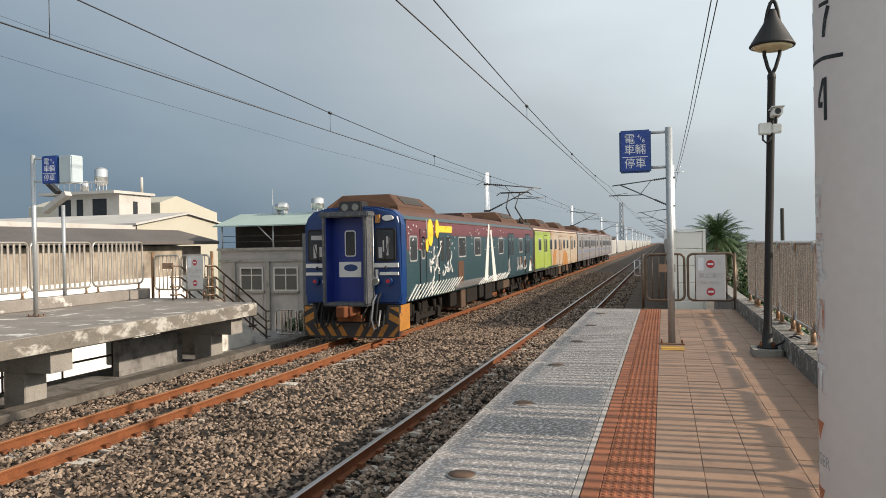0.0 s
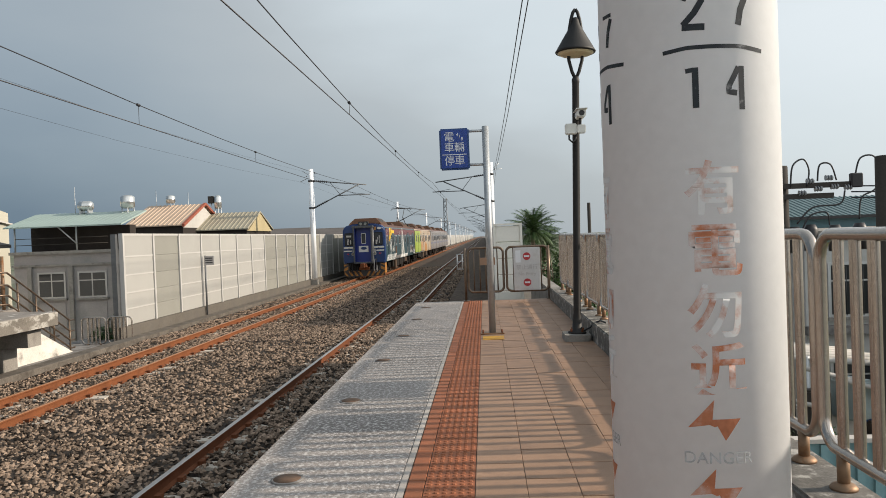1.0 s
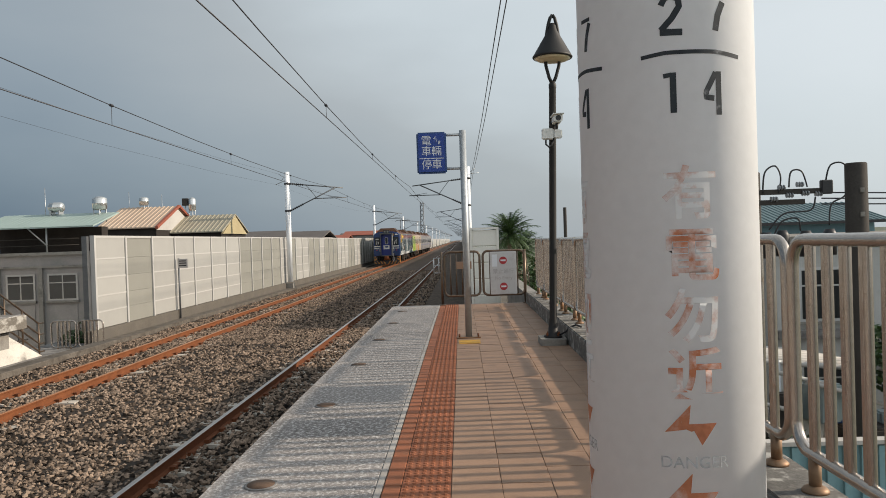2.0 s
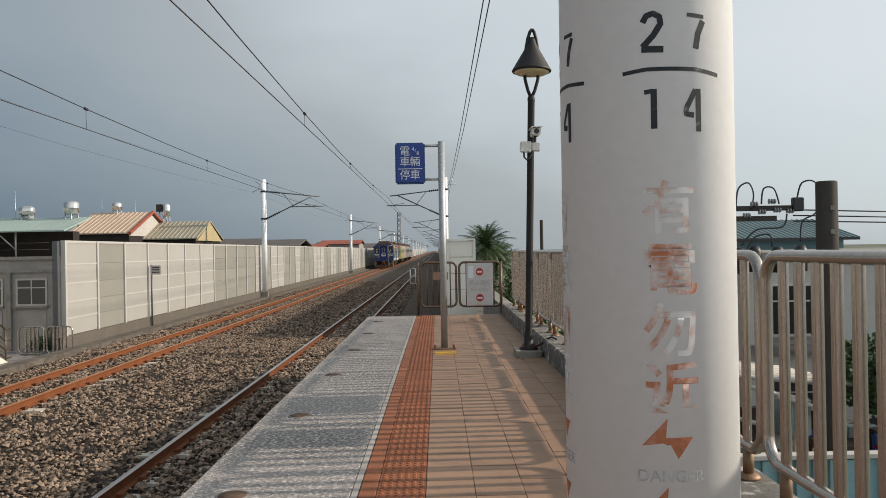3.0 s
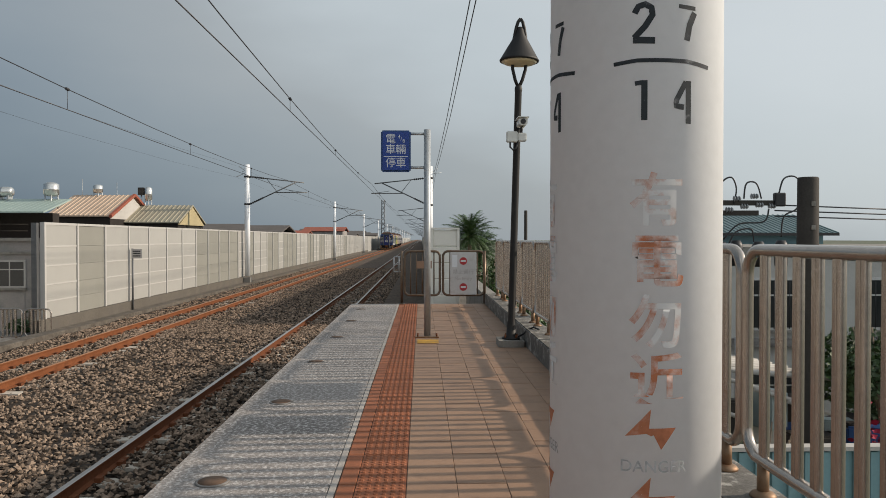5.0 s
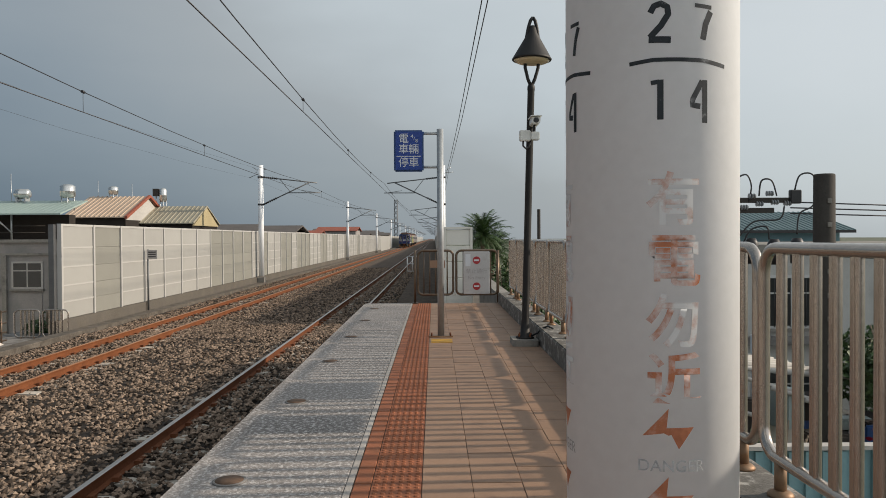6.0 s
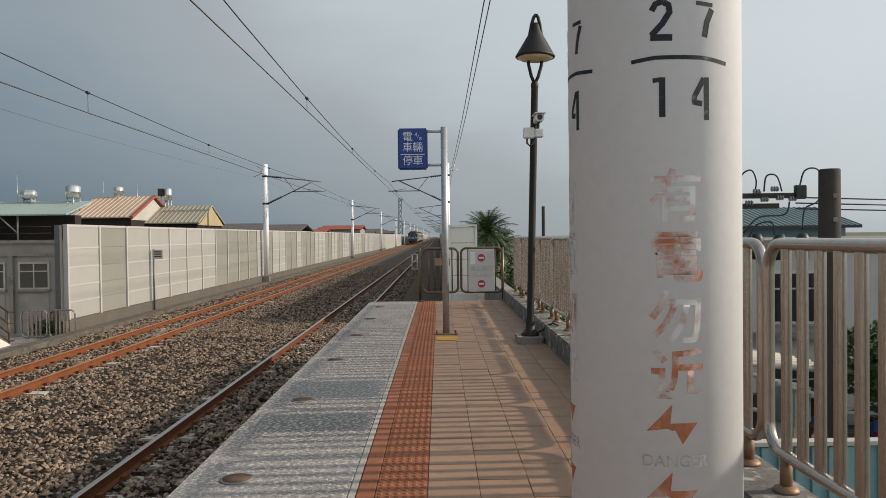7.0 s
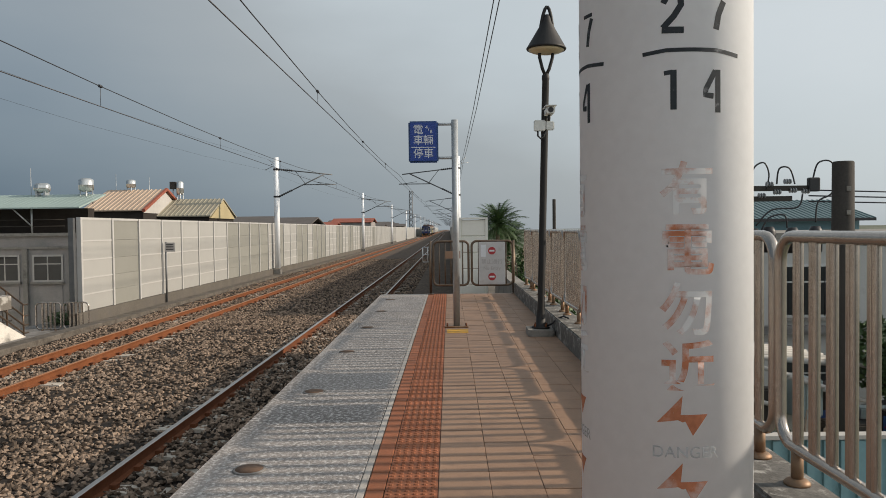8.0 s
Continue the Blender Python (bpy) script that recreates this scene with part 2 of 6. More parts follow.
M["wall_grey"] = mat("wall_grey", (0.30, 0.278, 0.265), 0.85, 0, 0.15, 0.8, 25, 0.15, dirt=(0.22, 0.22, 0.21), dirt_at=0.6)
M["wall_cream"] = mat("wall_cream", (0.36, 0.31, 0.25), 0.85, 0, 0.2, 0.6, 25, 0.15, dirt=(0.15, 0.125, 0.10), dirt_at=0.55)
M["wall_white"] = mat("wall_white", (0.45, 0.435, 0.41), 0.85, 0, 0.1, 0.6, 25, 0.1, dirt=(0.36, 0.34, 0.31), dirt_at=0.62)
M["roof_green"] = mat("roof_green", (0.30, 0.38, 0.35), 0.55, 0.1, 0.12, 0.7, 20, 0.05)
M["roof_tan"] = mat("roof_tan", (0.46, 0.35, 0.26), 0.6, 0.1, 0.12, 0.7, 20, 0.05)
M["roof_yellow"] = mat("roof_yellow", (0.29, 0.265, 0.20), 0.6, 0.1, 0.12, 0.7, 20, 0.05)
M["roof_red"] = mat("roof_red", (0.27, 0.085, 0.055), 0.7, 0, 0.15, 0.8, 20, 0.05)
M["roof_grey"] = mat("roof_grey", (0.11, 0.10, 0.095), 0.9, 0, 0.25, 0.7, 15, 0.2)
M["roof_teal"] = mat("roof_teal", (0.09, 0.15, 0.16), 0.6, 0.1, 0.12, 0.7, 20, 0.05)
M["wall_teal"] = mat("wall_teal", (0.17, 0.30, 0.335), 0.6, 0.1, 0.12, 0.7, 20, 0.05)
M["window_dark"] = glass_mat("window_dark")
M["alu"] = mat("aluminium", (0.50, 0.50, 0.50), 0.4, 0.7, 0.1, 5, 30, 0.03)
M["alu_dull"] = mat("aluminium_dull", (0.36, 0.355, 0.345), 0.5, 0.4, 0.15, 5, 30, 0.03)
M["leaf"] = mat("leaf", (0.045, 0.085, 0.024), 0.6, 0, 0.3, 3, 20, 0.1, island=0.4)
M["leaf_dry"] = mat("leaf_dry", (0.16, 0.13, 0.05), 0.7, 0, 0.3, 3, 20, 0.1, island=0.4)
M["flower"] = mat("flower", (0.30, 0.02, 0.05), 0.7, 0, 0.3, 3, 20, 0.1, island=0.4)
M["bark"] = mat("bark", (0.20, 0.16, 0.12), 0.9, 0, 0.3, 4, 30, 0.4)
M["pole_dark"] = mat("pole_dark", (0.055, 0.05, 0.045), 0.85, 0, 0.25, 3, 40, 0.2)
M["porcelain"] = mat("porcelain", (0.30, 0.31, 0.32), 0.25, 0, 0.08, 8, 40, 0.02)
M["wire"] = mat("wire", (0.05, 0.05, 0.055), 0.5, 0.5, 0.15, 5, 30, 0.0)

M["concrete_peeling"] = mat("concrete_peeling", (0.22, 0.20, 0.18), 0.9, 0, 0.3, 1.5, 40, 0.3, dirt=(0.55, 0.53, 0.49), dirt_at=0.60, dirt_w=0.03, dirt_scale=1.8)
M["tank"] = mat("tank_steel", (0.62, 0.62, 0.60), 0.28, 0.85, 0.1, 3, 30, 0.03)
M["gable_yellow"] = mat("gable_yellow", (0.38, 0.32, 0.19), 0.8, 0, 0.12, 1, 25, 0.1)
M["wall_cream2"] = mat("wall_cream_sheet", (0.42, 0.40, 0.33), 0.6, 0, 0.08, 0.6, 20, 0.06)
M["wall_pale"] = mat("wall_pale", (0.46, 0.455, 0.435), 0.85, 0, 0.12, 0.5, 25, 0.1, dirt=(0.34, 0.33, 0.31), dirt_at=0.62)
M["roof_teal2"] = mat("roof_grey_green", (0.30, 0.36, 0.36), 0.6, 0.1, 0.15, 0.7, 20, 0.05, dirt=(0.2, 0.13, 0.08), dirt_at=0.66)
M["lime_wall"] = mat("lime_wall", (0.22, 0.36, 0.05), 0.7, 0, 0.15, 1, 20, 0.05)


# ---- mesh helpers ----
def bm_new():
    return bmesh.new()


def box(bm, x0, x1, y0, y1, z0, z1):
    v = [bm.verts.new((x, y, z)) for z in (z0, z1) for y in (y0, y1) for x in (x0, x1)]
    for f in ((0, 2, 3, 1), (4, 5, 7, 6), (0, 1, 5, 4), (1, 3, 7, 5), (3, 2, 6, 7), (2, 0, 4, 6)):
        bm.faces.new([v[i] for i in f])
    return bm


def bevel(bm, w=0.01, seg=1):
    bmesh.ops.bevel(bm, geom=list(bm.edges), offset=w, segments=seg, affect="EDGES", clamp_overlap=True)
    return bm


def rod(bm, a, b, r, n=10, r2=None, caps=True):
    """A round bar from a to b, of radius r at a and r2 at b."""
    a, b = Vector(a), Vector(b)
    q = (b - a).to_track_quat("Z", "Y")
    r2 = r if r2 is None else r2
    rings = []
    for p, rr in ((a, r), (b, r2)):
        rings.append([bm.verts.new(p + q @ Vector((rr * math.cos(2 * math.pi * i / n), rr * math.sin(2 * math.pi * i / n), 0))) for i in range(n)])
    for i in range(n):
        f = bm.faces.new((rings[0][i], rings[0][(i + 1) % n], rings[1][(i + 1) % n], rings[1][i]))
        f.smooth = True
    if caps:
        bm.faces.new(rings[0][::-1])
        bm.faces.new(rings[1])
    return bm


def tube(bm, pts, r, n=8, closed=False):
    """A bent pipe through pts."""
    pts = [Vector(p) for p in pts]
    rings = []
    m = len(pts)
    up = None
    for i, p in enumerate(pts):
        d = (pts[(i + 1) % m] - pts[i - 1]) if closed else (pts[min(i + 1, m - 1)] - pts[max(i - 1, 0)])
        d.normalize()
        if up is None:
            up = d.orthogonal().normalized()
        up = (up - d * up.dot(d)).normalized()
        side = d.cross(up)
        rings.append([bm.verts.new(p + r * (math.cos(2 * math.pi * k / n) * up + math.sin(2 * math.pi * k / n) * side)) for k in range(n)])
    for i in range(m if closed else m - 1):
        a, b = rings[i], rings[(i + 1) % m]
        off = 0
        if closed and i == m - 1:
            off = min(range(n), key=lambda s: (a[0].co - b[s].co).length)
        for k in range(n):
            f = bm.faces.new((a[k], a[(k + 1) % n], b[(k + 1 + off) % n], b[(k + off) % n]))
            f.smooth = True
    if not closed:
        bm.faces.new(rings[0][::-1])
        bm.faces.new(rings[-1])
    return bm


def rounded_loop(u0, u1, v0, v1, r, n=5):
    """Points round a rectangle with rounded corners, as (u, v)."""
    out = []
    for cu, cv, a0 in ((u1 - r, v0 + r, -90), (u1 - r, v1 - r, 0), (u0 + r, v1 - r, 90), (u0 + r, v0 + r, 180)):
        for i in range(n + 1):
            a = radians(a0 + 90 * i / n)
            out.append((cu + r * math.cos(a), cv + r * math.sin(a)))
    return out


def lathe(bm, prof, n=16, o=(0, 0, 0)):
    """Turned about z: prof is (radius, height) pairs."""
    rings = [[bm.verts.new((o[0] + r * math.cos(2 * math.pi * i / n), o[1] + r * math.sin(2 * math.pi * i / n), o[2] + z)) for i in range(n)] for r, z in prof]
    for a, b in zip(rings, rings[1:]):
        for i in range(n):
            f = bm.faces.new((a[i], a[(i + 1) % n], b[(i + 1) % n], b[i]))
            f.smooth = True
    bm.faces.new(rings[0][::-1])
    bm.faces.new(rings[-1])
    return bm


def prism(bm, outline, a0, a1, axis="y"):
    """An outline (u, v) pushed along an axis: y: (x, z); x: (y, z); z: (x, y)."""
    def at(u, v, a):
        return {"y": (u, a, v), "x": (a, u, v), "z": (u, v, a)}[axis]
    r0 = [bm.verts.new(at(u, v, a0)) for u, v in outline]
    r1 = [bm.verts.new(at(u, v, a1)) for u, v in outline]
    n = len(outline)
    for i in range(n):
        bm.faces.new((r0[i], r0[(i + 1) % n], r1[(i + 1) % n], r1[i]))
    bm.faces.new(r0[::-1])
    bm.faces.new(r1)
    return bm


def mesh_of(bm, name, material):
    bmesh.ops.recalc_face_normals(bm, faces=bm.faces)
    me = bpy.data.meshes.new(name)
    bm.to_mesh(me)
    bm.free()
    me.materials.append(material)
    return me


def part(name, bm, material, parent, label=""):
    """One mesh object under a thing or a part."""
    ob = new(name, mesh_of(bm, name, material))
    ob.parent = parent
    return tagged(ob, label)


def share(name, me, parent, m):
    """A piece that shares its mesh with its like."""
    ob = new(name, me)
    ob.parent = parent
    ob.matrix_basis = m
    return ob


def thing(name, label, category, at=(0, 0, 0), group="", kind=""):
    ob = new(name)
    ob.location = at
    ob.empty_display_size = 0.1
    return tagged(ob, label, category, group, kind)


def solid(name, bm, material, label, category="", kind="", group=""):
    return tagged(new(name, mesh_of(bm, name, material)), label, category, group, kind)


def text_mesh(body, size, name, bold=0.0, depth=0.0008):
    """Flat lettering in the built-in font, as a mesh standing in x and z, centred."""
    cu = bpy.data.curves.new(name, "FONT")
    cu.body, cu.size, cu.align_x, cu.align_y, cu.extrude = body, size, "CENTER", "CENTER", depth
    cu.offset = bold
    tmp = bpy.data.objects.new(name, cu)
    scene.collection.objects.link(tmp)
    bpy.context.view_layer.update()
    me = bpy.data.meshes.new_from_object(tmp.evaluated_get(bpy.context.evaluated_depsgraph_get()))
    bpy.data.objects.remove(tmp)
    bm = bmesh.new()
    bm.from_mesh(me)
    bmesh.ops.transform(bm, matrix=pose(0, 0, 0, 90, 0, 0), verts=bm.verts)
    return bm


def moved(bm, m):
    bmesh.ops.transform(bm, matrix=m, verts=bm.verts)
    return bm


# ---- levels (metres; the platform's top is 0) ----
RAIL = -1.14         # rail head
BED = -1.30          # ballast
STREET = -5.2
NEAR_C, FAR_C = -3.07, -7.985    # track centres
EDGE = -1.49         # platform edge
P_END = 15.62        # platform end
KERB = 0.235         # top of the fence kerb
FENCE_X = 1.60
POLE_STEP = 44.0

# ---- ground and track bed ----
bm = bm_new()
box(bm, -1500, 1500, -400, 3000, STREET - 1, STREET)
solid("ground", bm, M["ground"], "flat town ground with grass and paving below the railway", "ground", "structure")
bm = bm_new()
prism(bm, [(-12.6, STREET), (-12.6, -1.36), (-10.35, -1.36), (-10.35, BED - 0.06), (1.9, BED - 0.06), (1.9, STREET)], -60, 1500)
solid("embankment", bm, M["concrete_dark"], "concrete walls and deck that carry the railway above the town", "embankment", "structure")

# ballast: an uneven sheet, and loose stones on it where the tracks pass close by
xs = np.linspace(-10.0, EDGE - 0.02, 60)
def bed_sheet(ys, material, label):
    """An uneven sheet of ballast across both tracks."""
    bm = bm_new()
    grid = []
    for y in ys:
        row = []
        for x in xs:
            d = min(abs(x - NEAR_C), abs(x - FAR_C))
            z = BED + 0.05 * noise.noise(Vector((x * 1.3, y * 1.3, 0))) + 0.025 * noise.noise(Vector((x * 6, y * 6, 3)))
            row.append(bm.verts.new((x, y, z - 0.03 if d < 0.5 else z)))
        grid.append(row)
    for a, b in zip(grid, grid[1:]):
        for i in range(len(xs) - 1):
            bm.faces.new((a[i], a[i + 1], b[i + 1], b[i]))
    solid("ballast", bm, material, label, "ballast", "stuff")
# near stretch: coloured like the shaded gaps under the loose stones
bed_sheet(np.linspace(-12, 52, 290), M["ballast"], "crushed stone bed under the tracks, near-black for shade between stones")
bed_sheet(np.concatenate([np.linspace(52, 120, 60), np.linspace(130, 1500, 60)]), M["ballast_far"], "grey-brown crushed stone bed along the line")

rng = np.random.default_rng(4)
def stones(count, x0, x1, y0, y1, s0, s1):
    cube = np.array([(0, 0, 1), (1, 0, 0), (0, 1, 0), (-1, 0, 0), (0, -1, 0), (0, 0, -1)], float)
    tri = np.array([(0, 1, 2), (0, 2, 3), (0, 3, 4), (0, 4, 1), (5, 2, 1), (5, 3, 2), (5, 4, 3), (5, 1, 4)])
    p = np.empty((count, 3))
    p[:, 0], p[:, 1] = rng.uniform(x0, x1, count), y0 + (y1 - y0) * rng.uniform(0, 1, count) ** 1.5
    for i in range(count):
        x, y = p[i, 0], p[i, 1]
        p[i, 2] = BED + 0.05 * noise.noise(Vector((x * 1.3, y * 1.3, 0))) + 0.012
    s = rng.uniform(s0, s1, (count, 1, 1))
    shape = cube[None] * rng.uniform(0.55, 1.15, (count, 6, 1)) * np.stack([rng.uniform(0.7, 1.3, count), rng.uniform(0.7, 1.3, count), rng.uniform(0.5, 0.9, count)], 1)[:, None, :]
    a = rng.uniform(0, 6.28, count)
    b = rng.uniform(-0.7, 0.7, count)
    ca, sa, cb, sb = np.cos(a), np.sin(a), np.cos(b), np.sin(b)
    q = np.empty((count, 6, 3))
    yy, zz = shape[..., 1] * cb[:, None] - shape[..., 2] * sb[:, None], shape[..., 1] * sb[:, None] + shape[..., 2] * cb[:, None]
    q[..., 0], q[..., 1], q[..., 2] = shape[..., 0] * ca[:, None] - yy * sa[:, None], shape[..., 0] * sa[:, None] + yy * ca[:, None], zz
    v = (q * s + p[:, None, :]).reshape(-1, 3)
    f = (tri[None] + 6 * np.arange(count)[:, None, None]).reshape(-1, 3)
    return v, f
v1, f1 = stones(42000, -9.9, EDGE - 0.05, 3.5, 24, 0.026, 0.056)
v2, f2 = stones(30000, -9.9, EDGE - 0.05, 20, 66, 0.035, 0.065)
me = bpy.data.meshes.new("ballast_stones")
v3, f3 = stones(14000, -9.9, EDGE - 0.05, 3.6, -8, 0.03, 0.058)
me.from_pydata(np.concatenate([v1, v2, v3]).tolist(), [], np.concatenate([f1, f2 + len(v1), f3 + len(v1) + len(v2)]).tolist())
me.materials.append(M["stone"])
tagged(new("ballast_stones", me), "loose angular ballast stones in grey, tan and brown", "ballast", "", "stuff")

# rails
def rail(x, web, top, label):
    t = thing("rail", label, "rail", (x, 0, RAIL), "running rails", "structure")
    bm = bm_new()
    prism(bm, [(-0.062, -0.153), (0.062, -0.153), (0.062, -0.142), (0.012, -0.122), (0.009, -0.04), (0.031, -0.03), (0.033, -0.004), (-0.033, -0.004), (-0.031, -0.03), (-0.009, -0.04), (-0.012, -0.122), (-0.062, -0.142)], -12, 1400)
    part("rail_web", bm, web, t)
    bm = bm_new()
    prism(bm, [(-0.033, -0.004), (0.033, -0.004), (0.027, 0.003), (-0.027, 0.003)], -12, 1400)
    part("rail_head", bm, top, t, "worn running surface")
    bm = bm_new()
    y = 2.0
    while y < 60:
        for s in (-1, 1):
            box(bm, s * 0.085 - 0.035, s * 0.085 + 0.035, y - 0.05, y + 0.05, -0.155, -0.10)
        y += 0.6
    tagged(part("rail_clips", bm, M["rust_dark"], t, "dark spring clips along the rail foot"), kind="stuff")
for x in (FAR_C - 0.566, FAR_C + 0.566):
    rail(x, M["rust"], M["rail_top_rusty"], "bright orange rusted rail of the far track")
rail(NEAR_C - 0.566, M["rust_dark"], M["rail_top"], "dark brown rail with a worn silvery top")
rail(NEAR_C + 0.566, M["rust_dark"], M["rail_top"], "dark brown rail with a worn silvery top")

# sleepers
bm = bm_new()
prism(bm, [(-1.0, -0.2), (1.0, -0.2), (1.0, 0.0), (0.35, 0.005), (0.2, -0.03), (-0.2, -0.03), (-0.35, 0.005), (-1.0, 0.0)], -0.12, 0.12)
sleeper_mesh = mesh_of(bm, "sleeper", M["sleeper"])
for c, nm in ((NEAR_C, "near"), (FAR_C, "far")):
    t = thing("sleeper_row", "row of weathered concrete sleepers sunk in the ballast", "sleepers", (c, 0, 0), "sleeper rows", "structure")
    for k in range(117):
        share("sleeper", sleeper_mesh, t, pose(0.01 * math.sin(k * 2.3), -8.2 + 0.6 * k, RAIL - 0.158))

# ---- near platform ----
bm = bm_new()
box(bm, EDGE, 1.72, -14, P_END, -0.45, -0.03)
box(bm, EDGE + 0.35, 1.72, -14, P_END - 0.1, STREET, -0.45)
platform = solid("platform", bm, M["concrete_dark"], "raised station platform with concrete edge and tiled walkway", "platform", "structure")
bm = bm_new()
box(bm, EDGE, -0.487, -14, P_END, -0.03, 0.0)
bevel(bm, 0.008)
part("edge_strip", bm, M["washed"], platform, "rough grey washed-stone edge strip")
bm = bm_new()
box(bm, -0.483, -0.447, -14, P_END, -0.03, 0.001)
part("edge_line", bm, M["edge_white"], platform, "pale joint line")
bm = bm_new()
box(bm, -0.445, 1.44, -14, P_END, -0.03, -0.012)
part("mortar_bed", bm, M["grout"], platform)
for y in (4.065, 6.13, 8.2, 10.27, 12.34, 14.4):
    t = thing("drain_cover", "round rusty metal cover set in the platform edge", "cover", (-1.176, y, 0), "covers along the edge")
    bm = bm_new()
    lathe(bm, [(0.098, 0.0), (0.098, 0.006), (0.088, 0.008)], 24)
    part("ring", bm, M["concrete_dark"], t)
    bm = bm_new()
    lathe(bm, [(0.084, 0.001), (0.082, 0.010), (0.02, 0.012)], 20)
    part("lid", bm, M["lid_rust"], t)
# tactile and walking tiles
bm = bm_new()
box(bm, -0.142, 0.142, -0.142, 0.142, -0.02, 0.0)
for i in range(6):
    for k in range(6):
        cx, cy = -0.1175 + 0.047 * i, -0.1175 + 0.047 * k
        r0 = [bm.verts.new((cx + 0.016 * math.cos(a), cy + 0.016 * math.sin(a), 0.0)) for a in [j * math.pi / 3 for j in range(6)]]
        r1 = [bm.verts.new((cx + 0.010 * math.cos(a), cy + 0.010 * math.sin(a), 0.006)) for a in [j * math.pi / 3 for j in range(6)]]
        for j in range(6):
            bm.faces.new((r0[j], r0[(j + 1) % 6], r1[(j + 1) % 6], r1[j]))
        bm.faces.new(r1)
dot_mesh = mesh_of(bm, "tactile_tile", M["tile_red"])
bm = bm_new()
box(bm, -0.050, 0.050, -0.142, 0.142, -0.02, 0.0)
bevel(bm, 0.004)
brick_mesh = mesh_of(bm, "red_brick", M["tile_red"])
bm = bm_new()
box(bm, -0.1438, 0.1438, -0.143, 0.143, -0.02, 0.0)
bevel(bm, 0.0022)
tile_mesh = mesh_of(bm, "floor_tile", M["tile_beige"])
for k in range(58):
    y = P_END - 0.16 - 0.29 * k
    jig = 0.0012 * math.sin(k * 5.1)
    share("tactile_tile", dot_mesh, platform, pose(-0.193, y, jig))
    share("red_brick", brick_mesh, platform, pose(-0.391, y, -jig))
    for c in range(5):
        share("floor_tile", tile_mesh, platform, pose(0.097 + 0.29 * c, y, 0.0016 * math.sin(k * 3.7 + c * 2.1), 0.06 * math.sin(k * 2.9 + c), 0.06 * math.sin(k + c * 4.0), 0))
bm = bm_new()
box(bm, 1.40, 1.72, -14, P_END, -0.03, KERB)
bevel(bm, 0.015, 2)
solid("kerb", bm, M["kerb"], "weathered dark grey concrete kerb under the fence", "kerb", "structure")
bm = bm_new()
box(bm, -0.05, 0.24, -0.20, 0.15, 0, 0.004)
yt = solid("yellow_tile", bm, M["tile_yellow"], "yellow floor tile before the sign post", "tile")
yt.location = (0.03, 9.82, 0.0025)


# ---- fences ----
def fence_panel(length, z0, z1, label, group, mat_bar, spacing=0.15, tube_r=0.028):
    """Tubular steel panel along +y from its foot at 0, with rounded corners and ribbed upright bars."""
    t = thing("fence", label, "fence", (0, 0, 0), group)
    bm = bm_new()
    tube(bm, [(0, u, v) for u, v in rounded_loop(0.031, length - 0.031, z0, z1, 0.12, 7)], tube_r, 12, True)
    part("frame", bm, mat_bar, t)
    n = int((length - 0.26) / spacing)
    for i in range(n):
        y = length / 2 + (i - (n - 1) / 2) * spacing
        bm = bm_new()
        prism(bm, rounded_loop(-0.014, 0.014, y - 0.004, y + 0.030, 0.006, 2), z0 + 0.01, z1 - 0.01, "z")
        rod(bm, (0, y - 0.014, z0 + 0.01), (0, y - 0.014, z1 - 0.01), 0.0175, 12, caps=False)
        part("bar", bm, mat_bar, t)
    for y in (0.2, length - 0.2):
        bm = bm_new()
        rod(bm, (0, y, 0), (0, y, z0), 0.027, 12)
        lathe(bm, [(0.058, 0.0), (0.058, 0.010), (0.046, 0.022), (0.029, 0.03)], 16, (0, y, 0))
        part("post", bm, M["steel_rusty"], t, "rusting post with a round foot flange")
    return t

PANEL = 1.30
panel = fence_panel(PANEL, 0.165, 1.128, "brownish stainless steel tube fence panel on a concrete kerb", "platform fence", M["steel"], 0.1475)
panel.location = (FENCE_X, 3.29 - PANEL, KERB)
for k in range(-8, 9):
    if k != -1:
        copy_thing(panel, pose(FENCE_X, 3.29 + PANEL * k, KERB))


def barred_gate(name, width, label, with_board, m="steel_bronze"):
    """Rounded gate leaf in x and z from its left post."""
    t = thing(name, label, "gate", (0, 0, 0), "end gates")
    bm = bm_new()
    tube(bm, [(u, 0, v) for u, v in rounded_loop(0.03, width - 0.03, 0.0, 0.95, 0.11, 6)], 0.026, 10, True)
    part("frame", bm, M[m], t)
    for i in range(1, 6):
        x = 0.03 + i * (width - 0.06) / 6
        bm = bm_new()
        rod(bm, (x, 0, 0.01), (x, 0, 0.94), 0.014, 8)
        part("bar", bm, M[m], t)
    if not with_board:
        bm = bm_new()
        box(bm, width * 0.35, width * 0.75, -0.035, -0.018, 0.58, 0.74)
        part("plate", bm, M["tile_beige"], t, "small tan plate")
    return t


